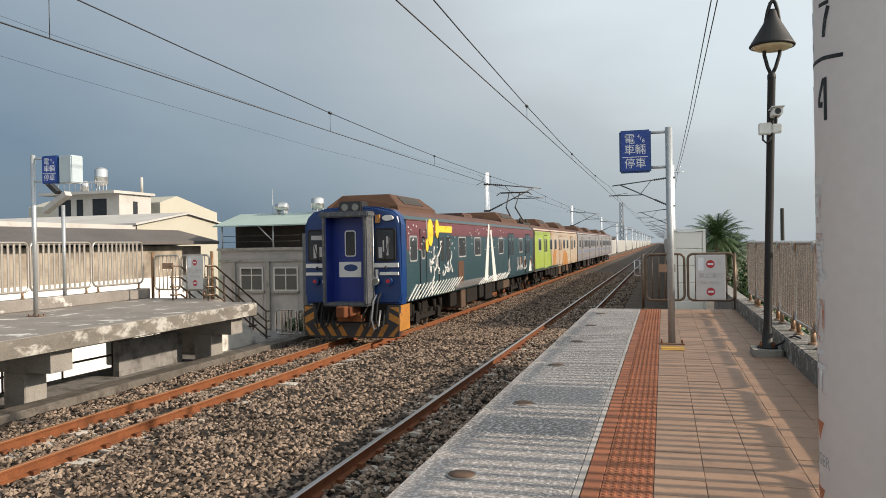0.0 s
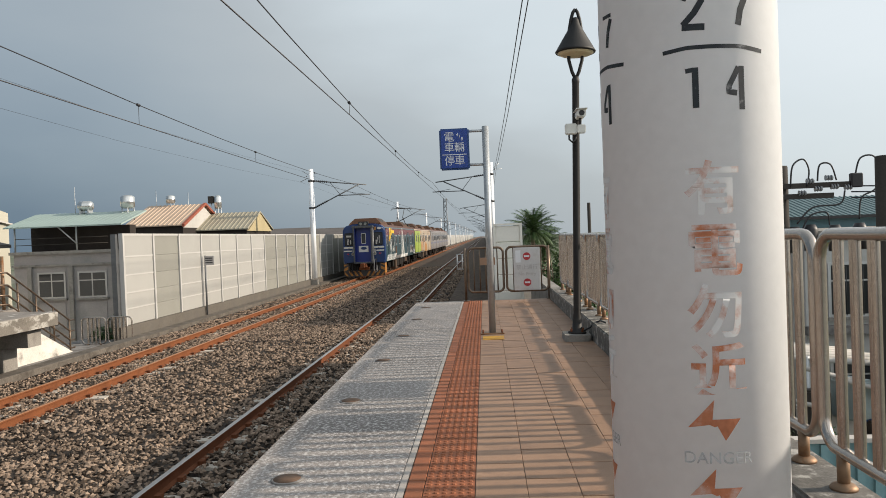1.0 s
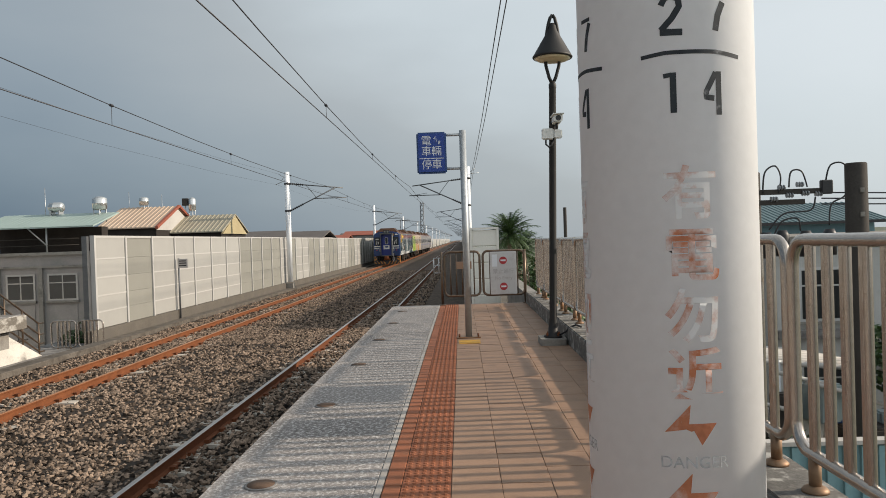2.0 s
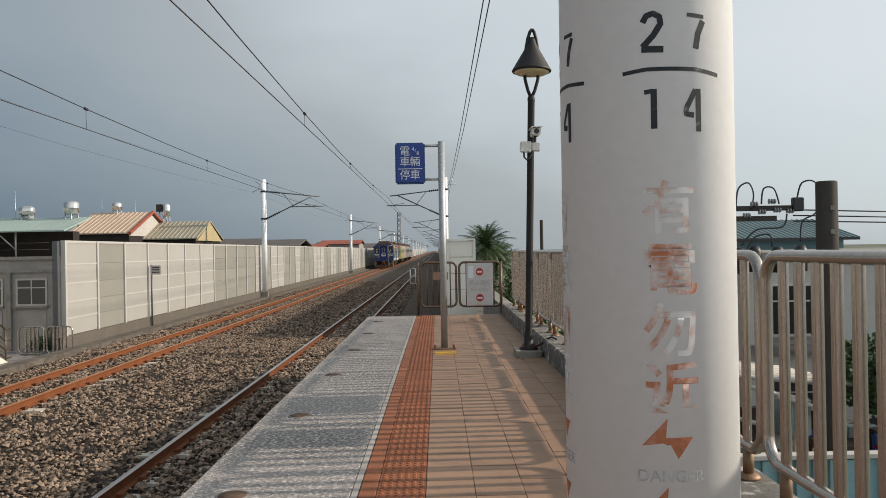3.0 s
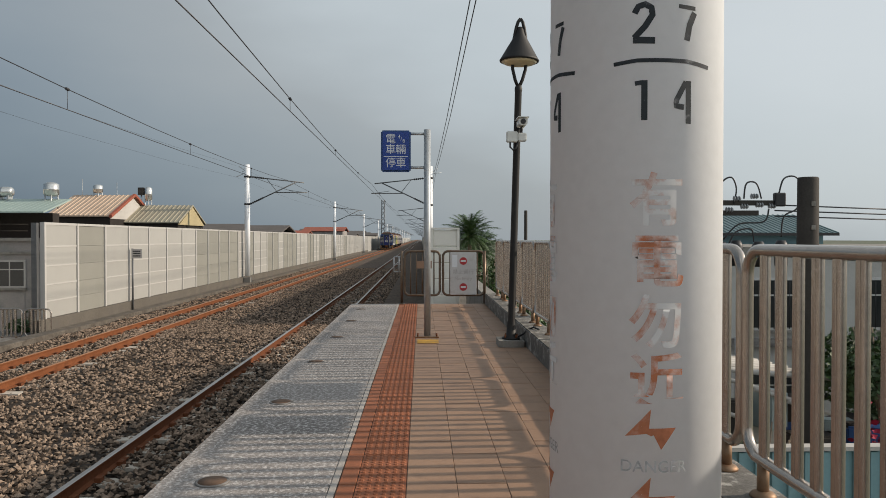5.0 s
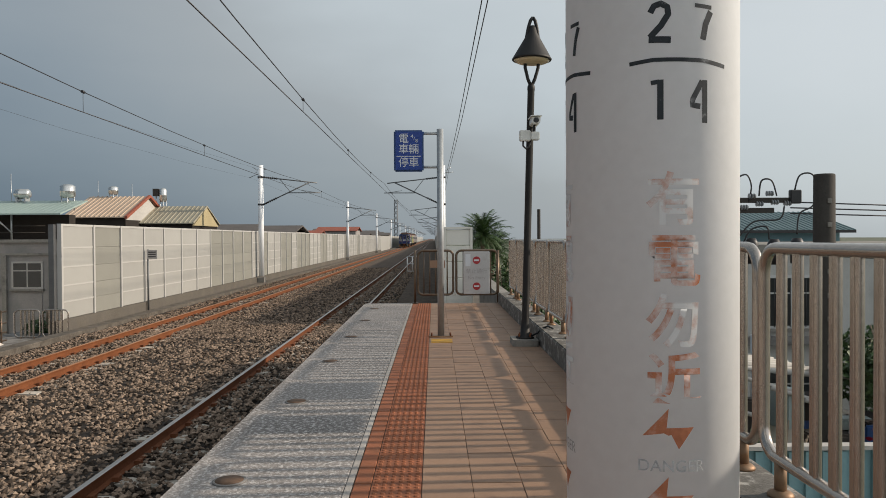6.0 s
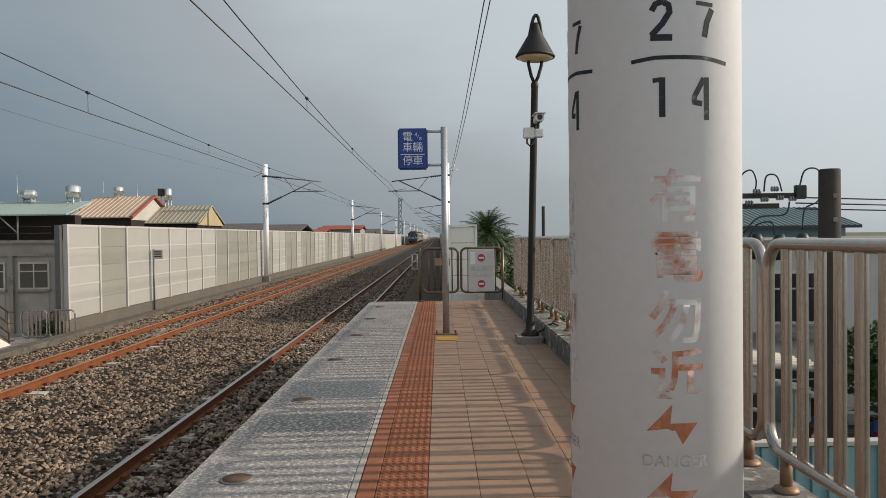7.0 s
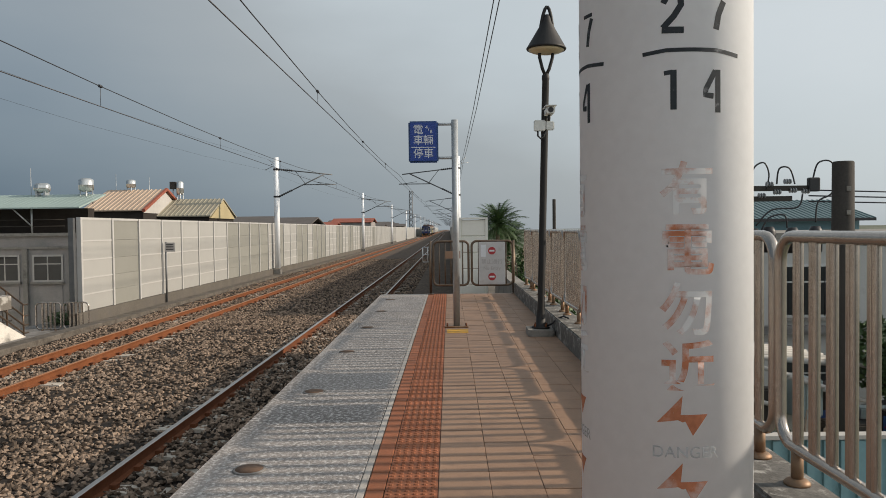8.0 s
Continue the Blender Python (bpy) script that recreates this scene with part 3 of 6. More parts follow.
def no_entry_board(label):
    """Grey board with two round red discs and lettering, centred, facing -y."""
    t = thing("no_entry_board", label, "sign", (0, 0, 0), "no entry boards")
    bm = bm_new()
    box(bm, -0.285, 0.285, -0.012, 0.012, -0.46, 0.46)
    bevel(bm, 0.01, 2)
    part("board", bm, M["board_grey"], t)
    for z in (0.27, -0.29):
        bm = bm_new()
        rod(bm, (0, -0.013, z), (0, -0.016, z), 0.082, 24)
        d = part("disc", bm, M["no_entry_red"], t, "round red no-entry disc")
        bm = bm_new()
        box(bm, -0.055, 0.055, -0.0185, -0.0165, z - 0.018, z + 0.018)
        part("disc_bar", bm, M["sign_white"], d)
    bm = text_mesh("\u7981\u6b62\u901a\u884c", 0.115, "lettering")
    moved(bm, pose(0, -0.014, 0.03))
    part("lettering", bm, M["faded_grey"], t, "faded grey lettering")
    bm = text_mesh("No Entry", 0.10, "lettering")
    moved(bm, pose(0, -0.014, -0.11))
    part("lettering", bm, M["faded_grey"], t, "faded grey lettering")
    bm = bm_new()
    box(bm, -0.24, -0.13, -0.0155, -0.013, 0.14, 0.40)
    part("notice", bm, M["sign_white"], t, "pale blue-white paper notice")
    return t

g = barred_gate("end_gate", 0.82, "barred steel gate leaf at the platform end", False)
g.location = (-0.36, P_END - 0.06, 0.19)
g = barred_gate("end_gate", 0.95, "steel gate leaf that carries a no entry board", True)
g.location = (0.47, P_END - 0.06, 0.19)
nb = no_entry_board("grey no entry board fixed to the gate")
nb.location = (0.934, P_END - 0.11, 0.66)
for x in (-0.395, 1.40):
    bm = bm_new()
    rod(bm, (x, P_END - 0.06, 0.0), (x, P_END - 0.06, 1.15), 0.028, 12)
    lathe(bm, [(0.07, 0), (0.07, 0.012), (0.036, 0.02)], 12, (x, P_END - 0.06, 0))
    solid("gate_post", bm, M["steel_bronze"], "brown steel gate post at the platform end", "post", group="gate posts")

t_ = thing("latch_cage", "small grey wire cage fixed to the gate post", "cage", (0, 0, 0))
for x in (-0.56, -0.45):
    bm = rod(bm_new(), (x, P_END - 0.08, 0.70), (x, P_END - 0.08, 1.02), 0.012, 6)
    part("upright", bm, M["galv"], t_)
for z in (0.70, 0.86, 1.02):
    bm = rod(bm_new(), (-0.56, P_END - 0.08, z), (-0.395, P_END - 0.065, z), 0.011, 6)
    part("crossbar", bm, M["galv"], t_)
# boards on the fence that shade the platform edge
for y0, y1 in ((5.24, 5.76), (6.30, 7.07)):
    bm = box(bm_new(), FENCE_X - 0.046, FENCE_X - 0.029, y0, y1, 0.96, 1.33)
    bevel(bm, 0.004)
    solid("fence_board", bm, M["board_grey"], "plain grey board fixed to the platform fence", "board", group="fence boards")

# ---- overhead line masts ----
def mast(side, label):
    """White tubular mast with its cantilever towards +x (side 1) or -x (side -1)."""
    t = thing("line_mast", label, "mast", (0, 0, 0), "overhead line masts")
    bm = bm_new()
    rod(bm, (0, 0, 0), (0, 0, 6.7), 0.165, 28, 0.15)
    part("shaft", bm, M["pole_white"], t)
    bm = bm_new()
    box(bm, -0.22, 0.22, -0.22, 0.22, -0.4, -0.05)
    bevel(bm, 0.02)
    part("footing", bm, M["concrete"], t)
    s = side
    for z in (5.98, 4.33):
        bm = bm_new()
        rod(bm, (0, 0, z - 0.05), (0, 0, z + 0.05), 0.185, 20)
        part("clamp", bm, M["black"], t)
    reach = 2.6
    # arms: top tube, brace, registration tube
    for a, b, r in (((s * 0.15, 0, 5.98), (s * (reach + 0.8), 0, 5.62), 0.034), ((s * 0.15, 0, 4.33), (s * (reach + 0.35), 0, 5.66), 0.036), ((s * 1.62, 0, 5.03), (s * (reach + 1.0), 0, 5.03), 0.028), ((s * 1.15, 0, 5.87), (s * 1.78, 0, 5.08), 0.018)):
        bm = bm_new()
        rod(bm, a, b, r, 8)
        part("arm", bm, M["arm_grey"], t, "thin dark grey cantilever tube")
    for a, b in (((s * 0.2, 0, 5.975), (s * 1.05, 0, 5.88)), ((s * 0.2, 0, 4.354), (s * 1.0, 0, 4.734))):
        a, b = Vector(a), Vector(b)
        bm = bm_new()
        for i in range(7):
            p = a.lerp(b, i / 7)
            q = a.lerp(b, (i + 0.6) / 7)
            rod(bm, p, q, 0.07, 10, 0.045)
        part("insulator", bm, M["black"], t, "dark ribbed insulator")
    bm = bm_new()
    rod(bm, (0, 0, 6.25), (-s * 0.5, 0, 6.60), 0.02, 6)
    rod(bm, (0, 0, 6.25), (-s * 0.68, 0, 5.95 if s > 0 else 6.30), 0.02, 6)
    rod(bm, (-s * 0.25, 0, 6.27), (-s * 0.27, 0, 6.30), 0.05, 6)
    part("feeder_bracket", bm, M["galv"], t, "small bracket that carries the feeder wires")
    bm = bm_new()
    tube(bm, [(s * (reach + 0.9), 0, 5.03), (s * (reach + 0.5), 0, 5.08), (s * (reach - 0.1), 0, 5.17)], 0.014, 6)
    part("steady_arm", bm, M["arm_grey"], t)
    return t

LM = mast(1, "white tubular mast with a cantilever over the far track")
LM.location = (-10.45, 44, -0.85)
for k in range(2, 16):
    copy_thing(LM, pose(-10.45, 44 * k, -0.85))
copy_thing(LM, pose(-10.45, 0, -0.85))
RM = mast(-1, "white tubular mast with a cantilever over the near track")
RM.location = (0.55, 44.6, -0.85)
for k in range(2, 16):
    copy_thing(RM, pose(0.55, 44.6 + 44 * (k - 1), -0.85))

# the mast beside the camera, with its painted marks
NM = thing("line_mast", "thick white mast with stencilled numbers and a faded danger warning", "mast", (0.509, 1.416, 0.0), "overhead line masts")
PR = 0.1835
bm = bm_new()
rod(bm, (0, 0, -0.4), (0, 0, 7.0), PR, 96)
part("shaft", bm, M["pole_white"], NM)
bm = bm_new()
rod(bm, (0, 0, 5.05), (0, 0, 5.15), PR + 0.02, 32)
part("clamp", bm, M["black"], NM)
bm = bm_new()
rod(bm, (-0.15, 0, 5.1), (-3.6, 0, 5.05), 0.032, 8)
rod(bm, (-0.15, 0, 3.9), (-3.0, 0, 5.05), 0.036, 8)
part("arm", bm, M["galv"], NM)


def wrap(bm, z, turn, lift=0.0006, squash=1.0):
    """Bends flat lettering (in x and z) round the mast; turn: degrees from the side that faces -y, towards +x."""
    bmesh.ops.subdivide_edges(bm, edges=[e for e in bm.edges if e.calc_length() > 0.02], cuts=2)
    bmesh.ops.triangulate(bm, faces=bm.faces)
    for v in bm.verts:
        a = radians(turn) + v.co.x / PR
        rr = PR + lift + max(-v.co.y, 0) * 0.5
        v.co = Vector((rr * math.sin(a), -rr * math.cos(a), z + v.co.z * squash))
    return bm


def mark(body, size, z, turn, m, squash=1.0, label="", bold=0.0):
    part("stencil_mark", wrap(text_mesh(body, size, "stencil_mark", bold, 0.0), z, turn, 0.0006, squash), m, NM, label)

def stroke(pts, w, z, turn, m, label=""):
    """A painted stroke through (u, v) points on the mast's skin."""
    bm = bm_new()
    fine_pts = []
    for (u0, v0), (u1, v1) in zip(pts, pts[1:]):
        n = max(2, int(math.hypot(u1 - u0, v1 - v0) / 0.008))
        fine_pts += [(u0 + (u1 - u0) * i / n, v0 + (v1 - v0) * i / n) for i in range(n)]
    fine_pts.append(pts[-1])
    prev = None
    for i, (u, v) in enumerate(fine_pts):
        a, b = fine_pts[max(i - 1, 0)], fine_pts[min(i + 1, len(fine_pts) - 1)]
        du, dv = b[0] - a[0], b[1] - a[1]
        d = math.hypot(du, dv) or 1
        nu, nv = -dv / d * w / 2, du / d * w / 2
        two = [bm.verts.new((u + nu, 0, v + nv)), bm.verts.new((u - nu, 0, v - nv))]
        if prev:
            bm.faces.new((prev[0], prev[1], two[1], two[0]))
        prev = two
    for vert in bm.verts:
        an = radians(turn) + vert.co.x / PR
        vert.co = Vector(((PR + 0.0006) * math.sin(an), -(PR + 0.0006) * math.cos(an), z + vert.co.z))
    part("stencil_mark", bm, m, NM, label)

MARKS_AT = 6.0
def stencil_set(turn):
    K, R, G = M["stencil_black"], M["stencil_red"], M["stencil_grey"]
    # 2 and 7 over 1 and 4, with a line between them
    stroke([(-0.065, 0.030), (-0.058, 0.043), (-0.045, 0.047), (-0.033, 0.040), (-0.031, 0.026), (-0.045, 0.004), (-0.066, -0.018)], 0.012, 1.827, turn, K, "black stencilled numeral")
    stroke([(-0.068, -0.022), (-0.026, -0.024)], 0.013, 1.827, turn, K)
    stroke([(0.022, 0.044), (0.060, 0.042)], 0.008, 1.827, turn, K)
    stroke([(0.058, 0.034), (0.046, 0.008), (0.040, -0.022)], 0.013, 1.827, turn, K)
    stroke([(-0.105, -0.004), (-0.06, 0.001), (0.04, 0.0), (0.097, -0.007)], 0.008, 1.764, turn, K, "black dividing stroke")
    stroke([(-0.064, 0.036), (-0.048, 0.038)], 0.009, 1.684, turn, K)
    stroke([(-0.046, 0.042), (-0.046, -0.036)], 0.012, 1.684, turn, K)
    stroke([(0.038, 0.040), (0.018, 0.004), (0.016, -0.008), (0.034, -0.010)], 0.011, 1.684, turn, K)
    stroke([(0.044, 0.042), (0.044, -0.042)], 0.012, 1.684, turn, K)
    # four faded red characters of the danger warning, a bolt, and faded letters
    for ch, z in (("\u6709", 1.485), ("\u96fb", 1.365), ("\u52ff", 1.245), ("\u8fd1", 1.13)):
        mark(ch, 0.110, z, turn - 6.0, R, 1.0, "faded red stencilled character", 0.0022)
    bm = bm_new()
    for tri in ([(0.0, 0.045), (-0.05, -0.010), (-0.005, -0.003)], [(-0.03, 0.006), (0.05, 0.008), (0.0, -0.008)], [(0.05, 0.008), (0.005, -0.006), (0.02, -0.035)]):
        bm.faces.new([bm.verts.new((u, 0, v)) for u, v in tri])
    part("stencil_mark", wrap(bm, 1.035, turn - 9.5), M["stencil_bolt"], NM, "faded red lightning bolt")
    mark("DANGER", 0.033, 0.965, turn - 7.5, G, 1.0, "very faded grey lettering")
    bm = bm_new()
    for tri in ([(0.0, 0.045), (-0.05, -0.010), (-0.005, -0.003)], [(-0.03, 0.006), (0.05, 0.008), (0.0, -0.008)], [(0.05, 0.008), (0.005, -0.006), (0.02, -0.035)]):
        bm.faces.new([bm.verts.new((u, 0, v)) for u, v in tri])
    part("stencil_mark", wrap(bm, 0.90, turn - 9.5), M["stencil_bolt"], NM, "faded red lightning bolt")
stencil_set(3.8)
stencil_set(-87.0)

# ---- overhead wires ----
def wire_run(name, label, pts, r):
    bm = bm_new()
    tube(bm, pts, r, 5)
    return solid(name, bm, M["wire"], label, "wire", group="overhead wires")
def sag(y, low):
    """Height of a messenger wire: the first span falls from a higher support behind."""
    if y < 44:
        return low + 0.42 * ((y - 28) / 22) ** 2
    return low - 0.02 + 0.242 * (2 * (y / 44 % 1) - 1) ** 2
for c, zc, zm in ((-2.97, 4.32, 4.49), (FAR_C, 4.33, 4.68)):
    wire_run("contact_wire", "thin dark contact wire over the track", [(c + 0.02 * (-1) ** k, 44 * k, zc) for k in range(0, 16)], 0.011)
    pts = []
    for k in range(0, 15):
        for i in range(8):
            u = i / 8
            pts.append((c + 0.02 * (-1) ** k * (1 - 2 * u), 44 * (k + u), sag(44 * (k + u), zm)))
    wire_run("messenger_wire", "sagging messenger wire over the track", pts, 0.011)
    bm = bm_new()
    for k in range(0, 6):
        for y in (7.8, 16.6, 25.4, 34.5):
            u = y / 44
            x, z = c + 0.02 * (-1) ** k * (1 - 2 * u), sag(44 * k + y, zm)
            rod(bm, (x, 44 * k + y, zc), (x, 44 * k + y, z), 0.006, 5)
            rod(bm, (x, 44 * k + y - 0.06, z), (x, 44 * k + y + 0.06, z), 0.035, 6)
    solid("droppers", bm, M["wire"], "short dropper wires with clamps", "wire", "stuff")
for x, z in ((0.80, 5.42), (0.90, 5.45)):
    wire_run("feeder_wire", "thin feeder wire along the masts", [(x, -44 + 11 * i, z - 0.35 * math.sin(math.pi * ((i % 4) / 4))) for i in range(0, 40)], 0.010)
for x, z in ((-10.95, 5.75), (-11.1, 5.1)):
    wire_run("feeder_wire", "thin pale feeder wire along the far masts", [(x, -44 + 11 * i, z - 0.35 * math.sin(math.pi * ((i % 4) / 4))) for i in range(0, 40)], 0.0035)

# ---- stop sign post ----
def stop_sign(label):
    """Post with a blue board on two arms to its -x side; the board faces -y."""
    t = thing("stop_sign", label, "sign", (0, 0, 0), "train stop signs")
    bm = bm_new()
    rod(bm, (0, 0, 0), (0, 0, 2.97), 0.048, 18)
    part("post", bm, M["galv"], t, "galvanised grey post")
    bm = bm_new()
    box(bm, -0.17, 0.17, -0.09, 0.09, 0.0, 0.018)
    bevel(bm, 0.006)
    part("foot_plate", bm, M["steel_rusty"], t)
    for x in (-0.135, 0.135):
        for y in (-0.065, 0.065):
            bm = bm_new()
            rod(bm, (x, y, 0.02), (x, y, 0.05), 0.012, 6)
            part("bolt", bm, M["rust_dark"], t)
    for z in (2.91, 2.43):
        bm = bm_new()
        rod(bm, (0, 0, z), (-0.3, 0, z), 0.02, 8)
        part("arm", bm, M["galv"], t)
    bm = bm_new()
    box(bm, -0.66, -0.235, -0.04, 0.04, 2.365, 2.955)
    bevel(bm, 0.02, 2)
    b = part("board", bm, M["blue_rim"], t, "deep blue enamel board")
    bm = bm_new()
    box(bm, -0.635, -0.26, -0.044, -0.0405, 2.39, 2.93)
    part("face", bm, M["blue_sign"], b)
    for ch, x, z, s in (("\u96fb", -0.52, 2.825, 0.15), ("4", -0.40, 2.86, 0.075), ("8", -0.335, 2.80, 0.07), ("/", -0.37, 2.83, 0.07), ("\u8eca", -0.52, 2.675, 0.15), ("\u8f1b", -0.375, 2.675, 0.15), ("\u505c", -0.52, 2.485, 0.15), ("\u8eca", -0.375, 2.485, 0.15)):
        bm = text_mesh(ch, s, "character")
        moved(bm, pose(x, -0.0455, z))
        part("character", bm, M["sign_white"], b, "white character")
    bm = bm_new()
    box(bm, -0.62, -0.275, -0.0465, -0.0442, 2.575, 2.585)
    part("divider", bm, M["sign_white"], b)
    return t
SS = stop_sign("galvanised post with a deep blue train stop board on the platform")
SS.location = (0.118, 10.25, 0)

# ---- street lamp with camera ----
LP = thing("platform_lamp", "black iron lamp post with a conical shade on the platform", "lamp", (1.218, 9.42, 0.0))
bm = bm_new()
prism(bm, rounded_loop(-0.18, 0.16, -0.21, 0.21, 0.04, 3), 0.0, 0.085, "z")
part("base_block", bm, M["concrete"], LP, "low concrete pad")
bm = bm_new()
lathe(bm, [(0.12, 0.085), (0.12, 0.105), (0.066, 0.13), (0.056, 0.30), (0.048, 0.36), (0.046, 3.35), (0.05, 3.36), (0.05, 3.40), (0.034, 3.44)], 18)
part("shaft", bm, M["black_iron"], LP)
for sx in (-1, 1):
    bm = bm_new()
    tube(bm, [(0, 0, 3.40), (sx * 0.045, 0, 3.50), (sx * 0.085, 0, 3.65), (sx * 0.09, 0, 3.85), (sx * 0.085, 0, 4.0), (sx * 0.055, 0, 4.18), (sx * 0.03, 0, 4.27), (0, 0, 4.31)], 0.022, 8)
    part("yoke", bm, M["black_iron"], LP)
bm = bm_new()
lathe(bm, [(0.255, 3.745), (0.262, 3.76), (0.25, 3.778), (0.065, 4.10), (0.045, 4.17), (0.03, 4.20)], 28)
part("shade", bm, M["black_iron"], LP, "black conical metal shade")
bm = bm_new()
lathe(bm, [(0.10, 3.70), (0.20, 3.72), (0.235, 3.743)], 24)
part("glass", bm, M["lamp_glass"], LP, "cream glass under the shade")
for a in range(4):
    an = a * math.pi / 2 + 0.6
    bm = bm_new()
    rod(bm, (0.10 * math.cos(an), 0.10 * math.sin(an), 0.085), (0.10 * math.cos(an), 0.10 * math.sin(an), 0.15), 0.014, 6)
    part("bolt", bm, M["rust_dark"], LP)
LP.rotation_euler = (0, radians(1.62), 0)
CC = thing("security_camera", "white security camera with its junction box on the lamp post", "camera", (1.272, 9.36, 2.74))
bm = bm_new()
box(bm, -0.13, 0.02, -0.09, -0.01, -0.07, 0.07)
bevel(bm, 0.012, 2)
part("junction_box", bm, M["cctv_white"], CC)
bm = bm_new()
box(bm, 0.02, 0.13, -0.10, -0.02, -0.06, 0.05)
bevel(bm, 0.012, 2)
part("mount_box", bm, M["cctv_white"], CC)
bm = bm_new()
prism(bm, rounded_loop(0.01, 0.12, 0.13, 0.22, 0.025, 3), -0.24, 0.04)
body = part("body", bm, M["cctv_white"], CC)
bm = bm_new()
rod(bm, (0.065, -0.241, 0.175), (0.065, -0.25, 0.175), 0.034, 16)
part("lens", bm, M["black"], body, "black lens")
bm = bm_new()
box(bm, -0.005, 0.135, -0.28, 0.05, 0.222, 0.232)
part("sun_hood", bm, M["cctv_white"], CC)
bm = bm_new()
rod(bm, (0.06, -0.06, 0.04), (0.065, -0.1, 0.135), 0.02, 8)
part("bracket", bm, M["black"], CC)
bm = bm_new()
tube(bm, [(-0.08, -0.05, -0.07), (-0.08, -0.05, -0.13), (-0.04, -0.05, -0.17), (0.0, -0.04, -0.14), (0.02, -0.04, -0.06)], 0.012, 6)
part("cable", bm, M["black"], CC)
bm = bm_new()
tube(bm, [(1.30, 9.42, 0.11), (1.38, 9.36, 0.16), (1.42, 9.30, 0.22), (1.50, 9.26, 0.26), (1.54, 9.1, 0.25)], 0.012, 6)
solid("cable", bm, M["black"], "black cable from the lamp foot over the kerb", "cable")

# ---- noise barrier ----
NW = thing("noise_barrier", "long pale noise barrier of panels between white posts", "barrier", (-10.8, 0, 0), "", "structure")
bm = bm_new()
box(bm, -0.1, 0.12, 20.6, 146, -1.7, -0.9)
part("plinth", bm, M["plinth"], NW, "stained concrete plinth")
bm = bm_new()
box(bm, -0.06, 0.07, -0.05, 0.05, -0.95, 1.88)
post_mesh = mesh_of(bm, "barrier_post", M["barrier_post"])
ROWS = (-0.90, -0.40, 0.08, 0.62, 1.18, 1.83)
board_meshes, plain_meshes = [], []
for r0, r1 in zip(ROWS, ROWS[1:]):
    bm = box(bm_new(), -0.035, 0.035, -0.94, 0.94, r0 + 0.004, r1 - 0.004)
    bevel(bm, 0.014)
    board_meshes.append(mesh_of(bm, "barrier_board", M["barrier"]))
    bm = box(bm_new(), -0.04, 0.02, -0.94, 0.94, r0 + 0.002, r1 - 0.002)
    bevel(bm, 0.006)
    plain_meshes.append(mesh_of(bm, "barrier_board", M["barrier_plain"]))
bm = bm_new()
box(bm, -0.04, 0.044, -0.95, 0.95, -0.02, 0.022)
rib_mesh = mesh_of(bm, "barrier_rib", M["barrier_post"])
bm = bm_new()
box(bm, -0.04, 0.05, -0.95, 0.95, -0.02, 0.05)
cap_mesh = mesh_of(bm, "barrier_rib", M["barrier_post"])
plain_bays = {1, 7, 8, 9, 10, 12, 15, 16, 18, 19, 20, 24, 25, 28, 29, 33, 40, 41}
for k in range(63):
    y = 21.0 + 2.0 * k
    share("barrier_post", post_mesh, NW, pose(0, y, 0))
    if k == 62:
        break
    for r in range(5):
        share("barrier_board", (plain_meshes if k in plain_bays else board_meshes)[r], NW, pose(0, y + 1.0, 0))
        if k not in plain_bays and r and k < 40:
            share("barrier_rib", rib_mesh, NW, pose(0.0, y + 1.0, ROWS[r]))
    share("barrier_rib", cap_mesh, NW, pose(0.0, y + 1.0, 1.83))
bm = bm_new()
box(bm, -0.23, -0.08, 20.80, 20.93, -1.6, 1.86)
part("end_column", bm, M["arm_grey"], NW, "grey steel end column")
bm = bm_new()
rod(bm, (-10.62, 27.0, -1.5), (-10.62, 27.0, 1.04), 0.036, 10)
ws = solid("track_marker", bm, M["arm_grey"], "thin dark grey post with a small dark plate beside the track", "sign")
bm = bm_new()
box(bm, -0.02, 0.36, -0.02, 0.0, 0.68, 1.02)
pl = part("plate", bm, M["faded_grey"], ws, "small grey plate with unreadable marks")
pl.location = (-10.62, 26.96, 0)
for z in (0.77, 0.86, 0.94):
    bm = bm_new()
    box(bm, 0.03, 0.31, -0.024, -0.0205, z - 0.02, z + 0.02)
    q = part("marks", bm, M["black"], pl)
# further barrier beyond it, set back
bm = bm_new()
box(bm, -11.6, -11.4, 146, 700, -1.6, 1.9)
solid("noise_barrier_far", bm, M["barrier"], "distant pale noise barrier along the line", "barrier", "structure")
# cable trough along the far track
bm = bm_new()
box(bm, -10.42, -9.98, -20, 20.6, -1.45, -1.16)
bevel(bm, 0.015)
solid("cable_trough", bm, M["trough"], "low stained concrete trough beside the far track", "trough", "structure")
bm = bm_new()
box(bm, -10.62, -10.15, 20.6, 600, -1.45, -1.22)
solid("cable_trough", bm, M["trough"], "low stained concrete trough beside the far track", "trough", "structure")

# ---- the train ----
T = {}
T["blue"] = mat("cab_blue", (0.004, 0.030, 0.125), 0.35, 0, 0.12, 2, 40, 0.03, dirt=(0.015, 0.035, 0.11), dirt_at=0.66)
T["door_blue"] = mat("door_blue", (0.004, 0.018, 0.155), 0.4, 0, 0.1, 2, 40, 0.03)
T["teal"] = mat("car_teal", (0.017, 0.044, 0.052), 0.4, 0, 0.18, 0.8, 14, 0.03, dirt=(0.03, 0.05, 0.066), dirt_at=0.58)
T["maroon"] = mat("car_maroon", (0.115, 0.032, 0.038), 0.45, 0, 0.18, 1.2, 14, 0.03, dirt=(0.15, 0.065, 0.06), dirt_at=0.66)
